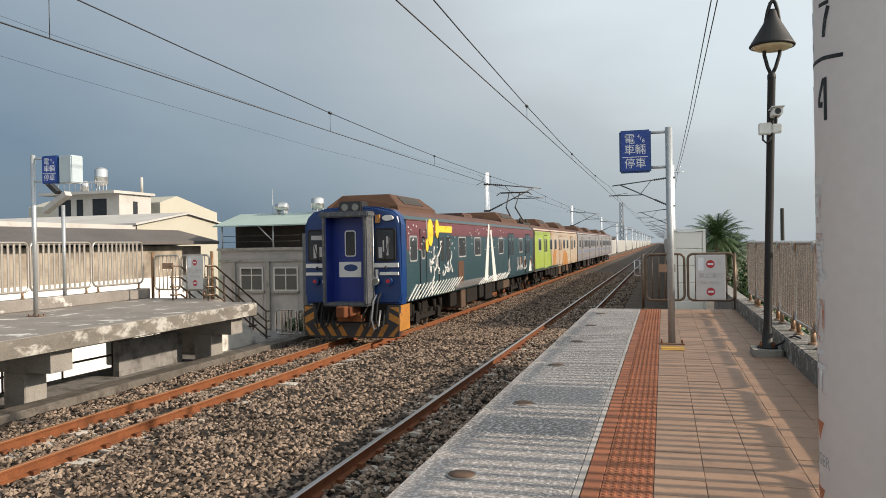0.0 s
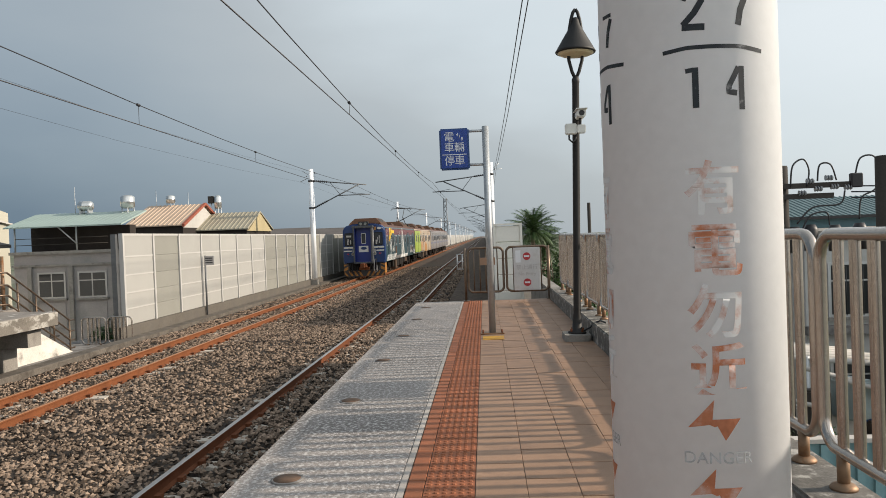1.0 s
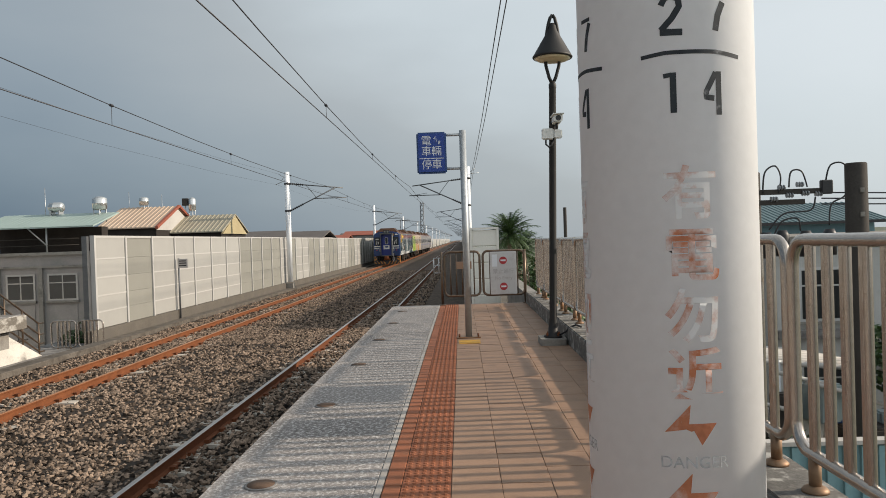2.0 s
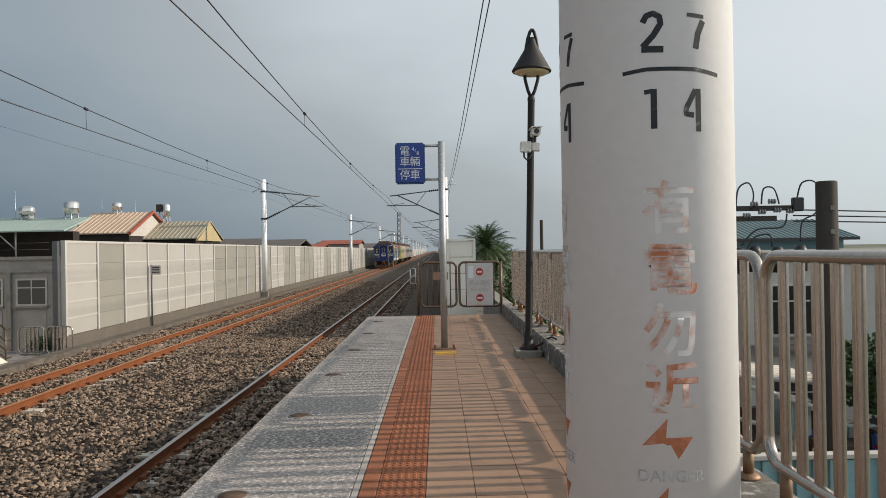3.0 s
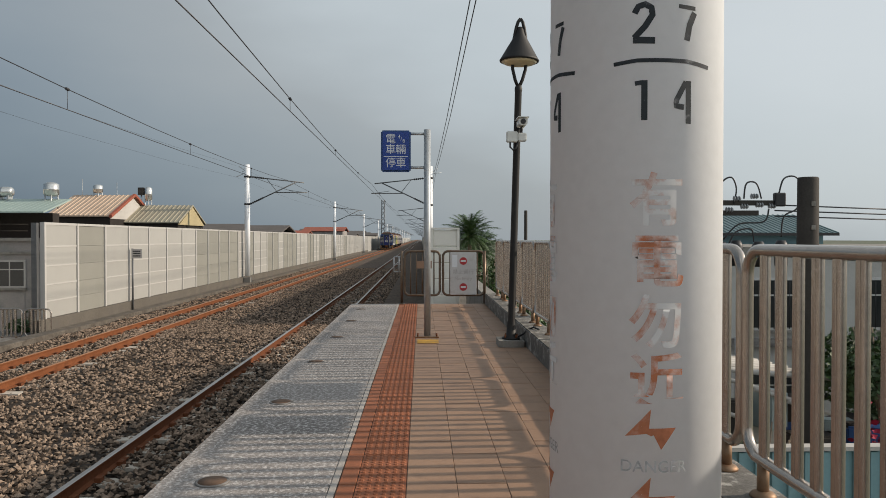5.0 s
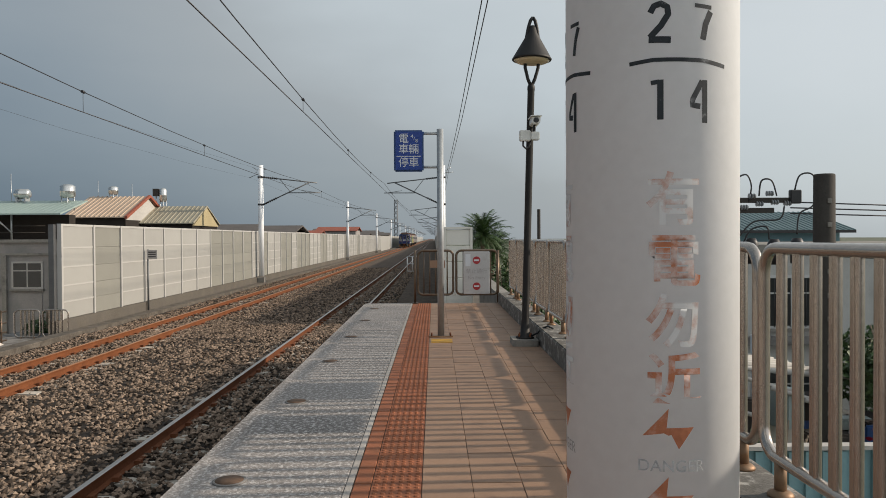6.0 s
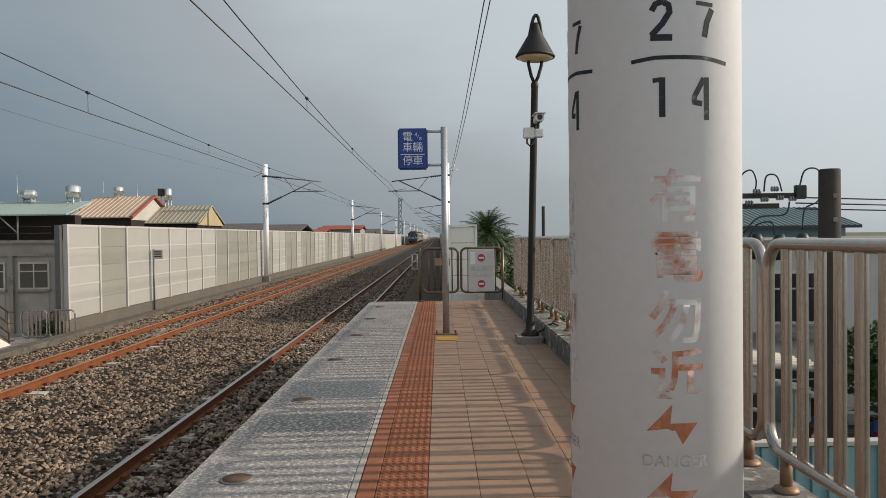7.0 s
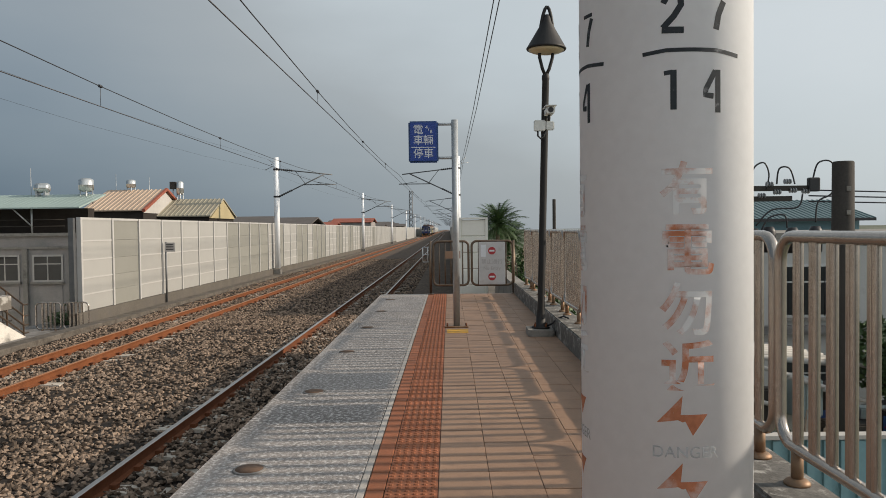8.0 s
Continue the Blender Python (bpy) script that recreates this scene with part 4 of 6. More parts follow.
T["wave"] = mat("wave_teal", (0.035, 0.085, 0.092), 0.45, 0, 0.12, 3, 30, 0.02)
T["lime"] = mat("car_lime", (0.25, 0.33, 0.04), 0.45, 0, 0.2, 1.0, 20, 0.03, dirt=(0.30, 0.33, 0.14), dirt_at=0.6, dirt_scale=1.4)
T["cream"] = mat("car_cream", (0.36, 0.31, 0.235), 0.45, 0, 0.15, 1.0, 20, 0.03, dirt=(0.40, 0.20, 0.09), dirt_at=0.58, dirt_scale=0.9)
T["silver"] = mat("car_silver", (0.27, 0.25, 0.24), 0.4, 0.35, 0.1, 1.0, 30, 0.03)
T["band_blue"] = mat("car_band", (0.16, 0.17, 0.24), 0.45, 0, 0.1, 2, 30, 0.02)
T["roof"] = mat("car_roof", (0.10, 0.058, 0.048), 0.8, 0, 0.3, 1.5, 25, 0.15)
T["roof_box"] = mat("roof_box", (0.085, 0.045, 0.028), 0.75, 0, 0.25, 2, 25, 0.12)
T["grille"] = mat("roof_grille", (0.05, 0.045, 0.04), 0.7, 0, 0.3, 30, 60, 0.3)
T["under"] = mat("underframe", (0.014, 0.011, 0.009), 0.85, 0, 0.4, 4, 30, 0.2)
T["under_brown"] = mat("underframe_box", (0.085, 0.055, 0.038), 0.8, 0, 0.3, 4, 30, 0.15)
T["white"] = mat("car_white", (0.60, 0.59, 0.56), 0.45, 0, 0.08, 3, 30, 0.02)
T["yellow"] = mat("lantern_yellow", (0.72, 0.46, 0.02), 0.45, 0, 0.12, 6, 30, 0.02)
T["hazard_yellow"] = mat("hazard_yellow", (0.36, 0.15, 0.02), 0.55, 0, 0.25, 6, 30, 0.05, dirt=(0.16, 0.08, 0.03), dirt_at=0.6)
T["grey_frame"] = mat("gangway_frame", (0.065, 0.07, 0.078), 0.6, 0, 0.25, 5, 30, 0.08, dirt=(0.19, 0.17, 0.145), dirt_at=0.64)
T["orange"] = mat("marker_orange", (0.36, 0.17, 0.05), 0.4)
T["lens"] = mat("lamp_lens", (0.20, 0.20, 0.18), 0.15, 0.3, 0.1)
T["tail_red"] = lamp_mat("tail_red", (0.35, 0.015, 0.02), 0.08)
T["glass"] = glass_mat("car_glass", (0.035, 0.04, 0.045), 0.08)
T["rubber"] = mat("rubber", (0.02, 0.02, 0.02), 0.7)
T["wheel"] = mat("wheel_steel", (0.10, 0.07, 0.055), 0.6, 0.5, 0.3, 5, 30, 0.1)

SIDE = 1.432
def car_outline(k=1.0):
    pts = [(-1.40, 1.03), (1.40, 1.03), (SIDE, 1.25), (SIDE, 3.18)]
    for i in range(1, 8):
        a = radians(8 + i * 82 / 8)
        pts.append((1.432 * math.cos(a) ** 0.55, 3.12 + 0.50 * math.sin(a)))
    pts.append((0.0, 3.63))
    pts += [(-x, z) for x, z in pts[-2:1:-1]]
    return pts

def pane(bm, y0, y1, z0, z1, r=0.06, d0=0.0, d1=0.004):
    """A rounded plate on the +x side."""
    return prism(bm, rounded_loop(y0, y1, z0, z1, r, 3), SIDE + d0, SIDE + d1, "x")

def side_window(car, y0, y1, z0=2.12, z1=2.82, frame="alu_dull"):
    bm = pane(bm_new(), y0, y1, z0, z1, 0.09, 0.0, 0.014)
    w = part("window", bm, M[frame], car)
    bm = pane(bm_new(), y0 + 0.05, y1 - 0.05, z0 + 0.05, z1 - 0.05, 0.06, 0.0145, 0.018)
    part("glass", bm, T["glass"], w, "dark window glass")

def side_door(car, y0, y1, m):
    bm = pane(bm_new(), y0 - 0.04, y1 + 0.04, 1.10, 3.02, 0.05, 0.0, 0.010)
    d = part("side_door", bm, T["rubber"], car, "recessed pair of sliding door leaves")
    mid = (y0 + y1) / 2
    for a, b in ((y0, mid - 0.012), (mid + 0.012, y1)):
        bm = pane(bm_new(), a, b, 1.12, 2.98, 0.03, 0.011, 0.018)
        part("leaf", bm, m, d)
        bm = pane(bm_new(), a + 0.12, b - 0.10, 2.05, 2.80, 0.06, 0.0185, 0.022)
        part("glass", bm, T["glass"], d)

def bogie(car, y):
    bm = bm_new()
    for s in (-1, 1):
        prism(bm, [(y - 1.5, 0.42), (y - 1.35, 0.62), (y - 0.5, 0.62), (y - 0.35, 0.50), (y + 0.35, 0.50), (y + 0.5, 0.62), (y + 1.35, 0.62), (y + 1.5, 0.42), (y + 1.3, 0.36), (y - 1.3, 0.36)], s * 0.98 - 0.07, s * 0.98 + 0.07, "x")
        for dy in (-1.05, 1.05):
            box(bm, s * 1.0 - 0.13, s * 1.0 + 0.13, y + dy - 0.17, y + dy + 0.17, 0.28, 0.60)
            rod(bm, (s * 1.05, y + dy - 0.32, 0.5), (s * 1.05, y + dy - 0.32, 0.85), 0.08, 8)
            rod(bm, (s * 1.05, y + dy + 0.32, 0.5), (s * 1.05, y + dy + 0.32, 0.85), 0.08, 8)
    box(bm, -1.0, 1.0, y - 0.25, y + 0.25, 0.45, 0.95)
    b = part("bogie", bm, T["under"], car, "dark dusty bogie frame with springs")
    for dy in (-1.05, 1.05):
        for s in (-1, 1):
            bm = bm_new()
            rod(bm, (s * 0.50, y + dy, 0.43), (s * 0.64, y + dy, 0.43), 0.43, 24)
            part("wheel", bm, T["wheel"], b)

def roof_unit(car, y0, y1, grille=True):
    bm = bm_new()
    prism(bm, [(-1.12, 3.45), (1.12, 3.45), (1.06, 3.66), (0.72, 4.00), (-0.72, 4.00), (-1.06, 3.66)], y0, y1)
    for v in bm.verts:
        if v.co.z > 3.9:
            v.co.y += 0.32 if v.co.y < (y0 + y1) / 2 else -0.55
    bevel(bm, 0.025)
    u = part("roof_unit", bm, T["roof_box"], car, "brown dusty air conditioning hood")
    if grille:
        bm = bm_new()
        n = Vector((0.34, 0, 0.34)).normalized()
        vs = []
        for yy in (y0 + 0.75, y1 - 1.0):
            for t_ in (0.2, 0.85):
                x, z = 1.06 - 0.34 * t_, 3.66 + 0.34 * t_
                vs.append(((x + 0.012, yy, z + 0.012)))
        v = [bm.verts.new(p) for p in (vs[0], vs[2], vs[3], vs[1])]
        v2 = [bm.verts.new(p.co - Vector((0.02, 0, 0.02))) for p in v]
        bm.faces.new(v)
        bm.faces.new(v2[::-1])
        for i in range(4):
            bm.faces.new((v[i], v2[i], v2[(i + 1) % 4], v[(i + 1) % 4]))
        part("grille", bm, T["grille"], u, "dark louvred grille")

def car_shell(label, y0, y1, body, upper=None):
    car = thing("train_car", label, "train car", (0, 0, 0), "cars of the train")
    bm = prism(bm_new(), car_outline(), y0, y1)
    for f in bm.faces:
        f.smooth = len(f.verts) == 4 and f.normal.z > 0.05
    part("body", bm, body, car)
    bm = prism(bm_new(), [(x * 0.992, z + 0.012) for x, z in car_outline() if z > 3.17] , y0 + 0.03, y1 - 0.03)
    part("roof", bm, T["roof"], car, "dusty brown roof")
    bm = bm_new()
    rod(bm, (SIDE - 0.01, y0 + 0.05, 3.25), (SIDE - 0.01, y1 - 0.05, 3.25), 0.022, 6)
    part("gutter", bm, T["roof"], car)
    if upper:
        bm = bm_new()
        box(bm, SIDE - 0.02, SIDE + 0.003, y0 + 0.02, y1 - 0.02, 2.84, 3.23)
        part("upper_band", bm, upper, car)
    return car

def underfloor(car, y0, y1, seed):
    rnd = random.Random(seed)
    y = y0
    while y < y1 - 0.5:
        w = rnd.uniform(0.5, 1.5)
        bm = bm_new()
        z = rnd.uniform(0.35, 0.6)
        box(bm, -1.25, rnd.uniform(1.18, 1.34), y, min(y + w, y1), z, 1.0)
        bevel(bm, 0.03)
        part("equipment_box", bm, T["under_brown"] if rnd.random() < 0.35 else T["under"], car)
        y += w + rnd.uniform(0.08, 0.5)
    bm = bm_new()
    rod(bm, (0.9, y0 - 3, 0.95), (0.9, y1 + 3, 0.95), 0.05, 6)
    box(bm, -1.1, 1.1, y0 - 3.5, y1 + 3.5, 0.93, 1.04)
    part("pipe_run", bm, T["under"], car)

def flat(car, pts, m, name="livery_shape", label="", lift=0.006, parent=None):
    """A flat painted-film shape on the car's side, from (y, z) points."""
    bm = prism(bm_new(), pts, SIDE + 0.0005, SIDE + lift, "x")
    return part(name, bm, m, parent or car, label)

def ellipse(cy, cz, ry, rz, n=20):
    return [(cy + ry * math.cos(2 * math.pi * i / n), cz + rz * math.sin(2 * math.pi * i / n)) for i in range(n)]

def ribbon(car, pts, w, m, name="livery_line", lift=0.007):
    bm = bm_new()
    for (a, b), (c, d) in zip(pts, pts[1:]):
        L = math.hypot(c - a, d - b) or 1
        ny, nz = -(d - b) / L * w / 2, (c - a) / L * w / 2
        prism(bm, [(a + ny, b + nz), (a - ny, b - nz), (c - ny, d - nz), (c + ny, d + nz)], SIDE + 0.0005, SIDE + lift, "x")
    return part(name, bm, m, car)

# leading car (it shows us its cab end)
C1 = car_shell("blue-ended commuter train car with teal and maroon festival livery", 0.38, 20.2, T["teal"], T["maroon"])
bm = bm_new()
face = [(-1.40, 1.0), (1.40, 1.0), (1.43, 1.3), (1.43, 3.12), (1.36, 3.35), (1.18, 3.50), (0.75, 3.60), (0, 3.64), (-0.75, 3.60), (-1.18, 3.50), (-1.36, 3.35), (-1.43, 3.12), (-1.43, 1.3)]
prism(bm, face, 0.0, 0.40)
for v in bm.verts:
    if v.co.y < 0.1:
        v.co.y = 0.05 * (abs(v.co.x) / 1.43) ** 2 + (0.05 if v.co.z > 3.3 else 0)
        v.co.x *= 0.975
bmesh.ops.bevel(bm, geom=[e for e in bm.edges if all(v.co.y < 0.2 for v in e.verts)], offset=0.06, segments=3, affect="EDGES")
cab = part("cab_end", bm, T["blue"], C1, "bright blue painted cab end")
for s in (-1, 1):
    bm = prism(bm_new(), rounded_loop(min(s * 0.70, s * 1.27), max(s * 0.70, s * 1.27), 2.15, 3.02, 0.08, 4), -0.012, 0.05)
    w = part("cab_window", bm, T["rubber"], cab, "cab window in a black rubber seal")
    bm = prism(bm_new(), rounded_loop(min(s * 0.75, s * 1.22), max(s * 0.75, s * 1.22), 2.20, 2.97, 0.06, 4), -0.02, -0.013)
    part("glass", bm, T["glass"], w)
    bm = bm_new()
    rod(bm, (s * 0.95, -0.03, 2.12), (s * 1.12, -0.03, 2.75), 0.012, 6)
    part("wiper", bm, M["black"], w)
    for z0, z1, x1 in ((1.985, 2.10, 1.34), (1.78, 1.86, 1.34)):
        bm = bm_new()
        x0 = 0.66 if z0 > 1.9 else 0.82
        box(bm, min(s * x0, s * x1), max(s * x0, s * x1), -0.012, 0.05, z0, z1)
        part("white_band", bm, T["white"], cab, "white painted band")
    bm = bm_new()
    box(bm, min(s * 0.70, s * 0.76), max(s * 0.70, s * 0.76), -0.012, 0.05, 1.70, 1.93)
    part("white_band", bm, T["white"], cab)
    bm = bm_new()
    rod(bm, (s * 0.72, 0.0, 1.62), (s * 0.72, -0.10, 1.62), 0.10, 20)
    h = part("headlight", bm, M["alu"], cab, "round chrome headlight")
    bm = bm_new()
    rod(bm, (s * 0.72, -0.101, 1.62), (s * 0.72, -0.112, 1.62), 0.08, 20)
    part("lens", bm, T["lens"], h)
    bm = bm_new()
    rod(bm, (s * 1.06, 0.02, 1.62), (s * 1.06, -0.06, 1.62), 0.11, 20)
    h = part("tail_light", bm, T["blue"], cab)
    bm = bm_new()
    rod(bm, (s * 1.06, -0.061, 1.62), (s * 1.06, -0.07, 1.62), 0.05, 16)
    part("lens", bm, T["tail_red"], h, "small red tail lamp")
    bm = bm_new()
    rod(bm, (s * 0.66, -0.05, 1.02), (s * 0.66, -0.05, 3.35), 0.018, 8)
    part("handrail", bm, M["alu"], cab)
    bm = bm_new()
    rod(bm, (s * 1.0, -0.035, 1.93), (s * 1.0, -0.035, 2.02), 0.03, 8)
    part("step", bm, M["black"], cab)
# pale plates on the glass: painted reflections, with some of the cab's inside
for x0, x1, z0, z1 in ((-1.16, -0.82, 2.74, 2.86), (-1.10, -1.0, 2.25, 2.62), (-0.92, -0.84, 2.28, 2.55), (0.80, 0.90, 2.24, 2.52), (1.02, 1.08, 2.30, 2.80), (0.92, 0.96, 2.4, 2.7)):
    bm = box(bm_new(), x0, x1, -0.0225, -0.0205, z0, z1)
    part("blind", bm, M["faded_grey"], cab, "pale patches for reflections, blinds and seats on the cab glass")
# gangway
for nm, b in (("gangway_side", (-0.64, -0.53, -0.46, 0.02, 1.0, 3.42)), ("gangway_side", (0.53, 0.64, -0.46, 0.02, 1.0, 3.42)), ("gangway_top", (-0.70, 0.70, -0.50, 0.02, 3.32, 3.47)), ("gangway_sill", (-0.64, 0.64, -0.46, 0.02, 0.98, 1.08))):
    bm = box(bm_new(), *b)
    bevel(bm, 0.03, 2)
    part(nm, bm, T["grey_frame"], C1, "worn grey gangway frame")
bm = bm_new()
box(bm, -0.53, 0.53, -0.02, 0.01, 1.08, 3.32)
for s in (-1, 1):
    box(bm, min(s * 0.515, s * 0.53), max(s * 0.515, s * 0.53), -0.44, -0.02, 1.08, 3.32)
door = part("gangway_door", bm, T["door_blue"], C1, "vivid blue gangway door")
bm = prism(bm_new(), rounded_loop(-0.16, 0.16, 2.28, 2.98, 0.07, 4), -0.036, -0.021)
w = part("door_window", bm, M["alu"], door)
bm = prism(bm_new(), rounded_loop(-0.13, 0.13, 2.31, 2.95, 0.05, 4), -0.041, -0.0365)
part("glass", bm, T["glass"], w)
bm = bm_new()
box(bm, -0.34, 0.30, -0.032, -0.021, 1.73, 2.14)
pl = part("door_plate", bm, T["white"], door, "white plate with a dark blue oval emblem")
bm = prism(bm_new(), [(0.0 + 0.20 * math.cos(a) * 1.0, 1.98 + 0.095 * math.sin(a)) for a in [i * math.pi / 10 for i in range(20)]], -0.037, -0.0325)
part("emblem", bm, T["blue"], pl)
# roof lamp box, marker, badge
bm = bm_new()
box(bm, -0.33, 0.33, -0.02, 0.5, 3.44, 3.76)
bevel(bm, 0.03, 2)
hb = part("lamp_box", bm, M["black"], C1, "black roof headlight box")
for s in (-1, 1):
    bm = bm_new()
    rod(bm, (s * 0.15, -0.021, 3.60), (s * 0.15, -0.03, 3.60), 0.095, 20)
    part("lens", bm, T["lens"], hb, "round headlight lens")
bm = bm_new()
box(bm, 0.72, 0.84, -0.03, 0.05, 3.16, 3.38)
part("marker_light", bm, T["orange"], C1, "orange marker light")
bm = prism(bm_new(), [(1.06 + 0.15 * math.cos(a), 3.29 + 0.075 * math.sin(a)) for a in [i * math.pi / 10 for i in range(20)]], -0.015, 0.08)
part("badge", bm, T["white"], C1, "white oval badge")
# coupler, hoses and plough
bm = bm_new()
box(bm, -0.22, 0.22, -0.55, 0.1, 0.72, 0.98)
box(bm, -0.13, 0.13, -0.75, -0.5, 0.70, 1.0)
bevel(bm, 0.03)
part("coupler", bm, M["rust_dark"], C1, "rust-brown coupler")
bm = bm_new()
box(bm, -0.34, 0.34, -0.2, 0.15, 0.56, 0.72)
part("coupler_carrier", bm, M["rust"], C1)
for x, top in ((0.72, 1.25), (0.84, 1.3), (-0.75, 1.1), (-0.40, 0.95), (0.45, 0.95), (-0.9, 1.05)):
    bm = bm_new()
    tube(bm, [(x, -0.02, top), (x - 0.02, -0.18, top - 0.15), (x - 0.06, -0.24, 0.62), (x + 0.02, -0.26, 0.36), (x + 0.12, -0.20, 0.45), (x + 0.12, -0.05, 0.85)], 0.026, 7)
    part("hose", bm, T["rubber"] if x != 0.72 else M["faded_grey"], C1, "hanging brake hose")
bm = prism(bm_new(), [(-1.36, 0.16), (-1.1, 0.12), (1.1, 0.12), (1.36, 0.16), (1.38, 0.98), (1.05, 0.98), (0.95, 0.52), (-0.95, 0.52), (-1.05, 0.98), (-1.38, 0.98)], -0.08, 0.04)
plough = part("plough", bm, M["black"], C1, "black plough plate with yellow hazard stripes")
def hazard(pts):
    bm = prism(bm_new(), pts, -0.088, -0.0805)
    part("hazard_stripe", bm, T["hazard_yellow"], plough)
for s in (-1, 1):
    for i in range(4):
        x0 = 0.10 + 0.32 * i
        hazard([(s * x0, 0.16), (s * (x0 + 0.15), 0.16), (s * (x0 + 0.34), 0.48), (s * (x0 + 0.19), 0.48)] if x0 + 0.34 < 1.36 else [(s * x0, 0.16), (s * (x0 + 0.15), 0.16), (s * 1.34, 0.34), (s * 1.34, 0.46)])
    hazard([(s * 1.08, 0.62), (s * 1.36, 0.48), (s * 1.36, 0.66), (s * 1.09, 0.80)])
    hazard([(s * 1.10, 0.93), (s * 1.36, 0.80), (s * 1.36, 0.95)])
bm = bm_new()
box(bm, 1.36, 1.375, -0.06, 0.75, 0.30, 0.98)
part("plough_side", bm, T["hazard_yellow"], C1, "yellow side plate")
bm = bm_new()
box(bm, -1.2, 1.2, 0.1, 1.4, 0.55, 1.02)
part("drawgear", bm, T["under"], C1)
# livery and openings on its side
flat(C1, [(0.42, 2.42), (2.0, 2.42), (2.0, 2.95), (0.42, 2.95)], T["maroon"], "livery_panel")
side_window(C1, 0.62, 1.28, 2.1, 2.82, "alu")
bm = pane(bm_new(), 1.55, 2.05, 1.12, 3.0, 0.04, 0.001, 0.012)
part("cab_door", bm, T["teal"], C1)
for y0, y1 in ((1.50, 1.545), (2.055, 2.10)):
    bm = pane(bm_new(), y0, y1, 1.10, 3.02, 0.01, 0.001, 0.02)
    part("door_frame", bm, T["rubber"], C1)
flat(C1, [(1.56, 2.42), (2.04, 2.42), (2.04, 2.98), (1.56, 2.98)], T["maroon"], "livery_panel", "", 0.014)
side_window(C1, 1.64, 1.96, 2.15, 2.8)
for i in range(9):
    z = 1.2 + 0.13 * i
    ribbon(C1, [(0.5 + 0.1 * j, z + 0.03 * math.sin(1.9 * j + i)) for j in range(9)], 0.014, T["wave"])
for y0 in (3.35, 13.75, 17.9):
    side_door(C1, y0, y0 + 1.25, T["teal"])
for y0 in (5.55, 7.7, 11.75, 16.2):
    side_window(C1, y0, y0 + 0.95)
for cy, cz, ry, rz in ((2.45, 2.92, 0.26, 0.40), (3.12, 3.04, 0.17, 0.28), (2.12, 2.55, 0.12, 0.19)):
    lan = flat(C1, ellipse(cy, cz, ry, rz), T["yellow"], "lantern_print", "yellow paper lantern print", 0.028)
    ribbon(C1, [(cy, cz + rz), (cy, 3.3)], 0.03, T["white"], lift=0.029)
flat(C1, [(3.3, 2.94), (4.7, 2.94), (4.7, 3.14), (3.3, 3.14)], T["yellow"], lift=0.026)
flat(C1, [(9.2, 1.15), (9.75, 1.15), (10.15, 3.30), (9.95, 3.35)], T["white"], "tower_print", "white tower print", 0.012)
flat(C1, [(10.7, 1.05), (11.35, 1.05), (10.45, 3.1), (10.25, 3.1)], T["white"], "tower_print", "", 0.012)
rn = random.Random(5)
for i in range(16):
    y = 0.45 + i * 0.29
    ribbon(C1, [(y, 1.06), (y + 0.75 + 0.03 * i, 1.46)], 0.028, T["white"], lift=0.024)
for i in range(14):
    y = 8.2 + i * 0.37
    ribbon(C1, [(y, 1.06), (y + 0.9, 1.28 + 0.02 * (i % 3))], 0.035, T["white"], lift=0.024)
for i in range(16):
    y = 4.9 + i * 0.22
    ribbon(C1, [(y, 1.08), (y + 0.5, 1.30)], 0.035, T["silver"], lift=0.024)
for i in range(60):
    y, z = rn.uniform(0.5, 13), rn.uniform(2.3, 3.15)
    flat(C1, ellipse(y, z, 0.025, 0.025, 6), T["white"], "livery_dot", "", 0.026)
for k in range(10):
    y, z = rn.uniform(2.2, 4.6), rn.uniform(1.5, 2.1)
    pts = [(y, z)]
    for j in range(7):
        pts.append((pts[-1][0] + rn.uniform(-0.18, 0.22), pts[-1][1] + rn.uniform(-0.2, 0.22)))
    ribbon(C1, pts, 0.05, T["white"], lift=0.026)
for k in range(8):
    y = rn.uniform(11.6, 19.4)
    ribbon(C1, [(y, 1.3), (y + 0.12, 1.9), (y + 0.3, 1.35)], 0.09, T["white"], lift=0.026)
    flat(C1, ellipse(y + 0.1, rn.uniform(1.5, 1.9), 0.16, 0.22, 12), T["silver"] if k % 2 else T["roof_box"], lift=0.027)
flat(C1, [(18.7, 1.15), (19.5, 1.15), (19.1, 1.75)], T["white"], lift=0.027)
flat(C1, [(5.5, 1.2), (6.2, 1.2), (6.2, 2.0), (5.5, 2.0)], T["roof_box"], "livery_panel", "", 0.008)
roof_unit(C1, 0.75, 4.2)
roof_unit(C1, 14.0, 17.8)
for y in (3.2, 16.9):
    bogie(C1, y)
underfloor(C1, 5.2, 15.0, 3)
for y0, y1, h in ((8.6, 10.0, 3.75),):
    bm = bm_new()
    box(bm, -0.8, 0.8, y0, y1, 3.5, h)
    bevel(bm, 0.06, 2)
    part("roof_gear", bm, T["roof"], C1)
def end_gangway(car, y):
    bm = bm_new()
    for i in range(5):
        box(bm, -0.6, 0.6, y + i * 0.09, y + i * 0.09 + 0.06, 1.0, 3.3)
    part("bellows", bm, T["rubber"], car, "black corridor bellows")
end_gangway(C1, 20.2)

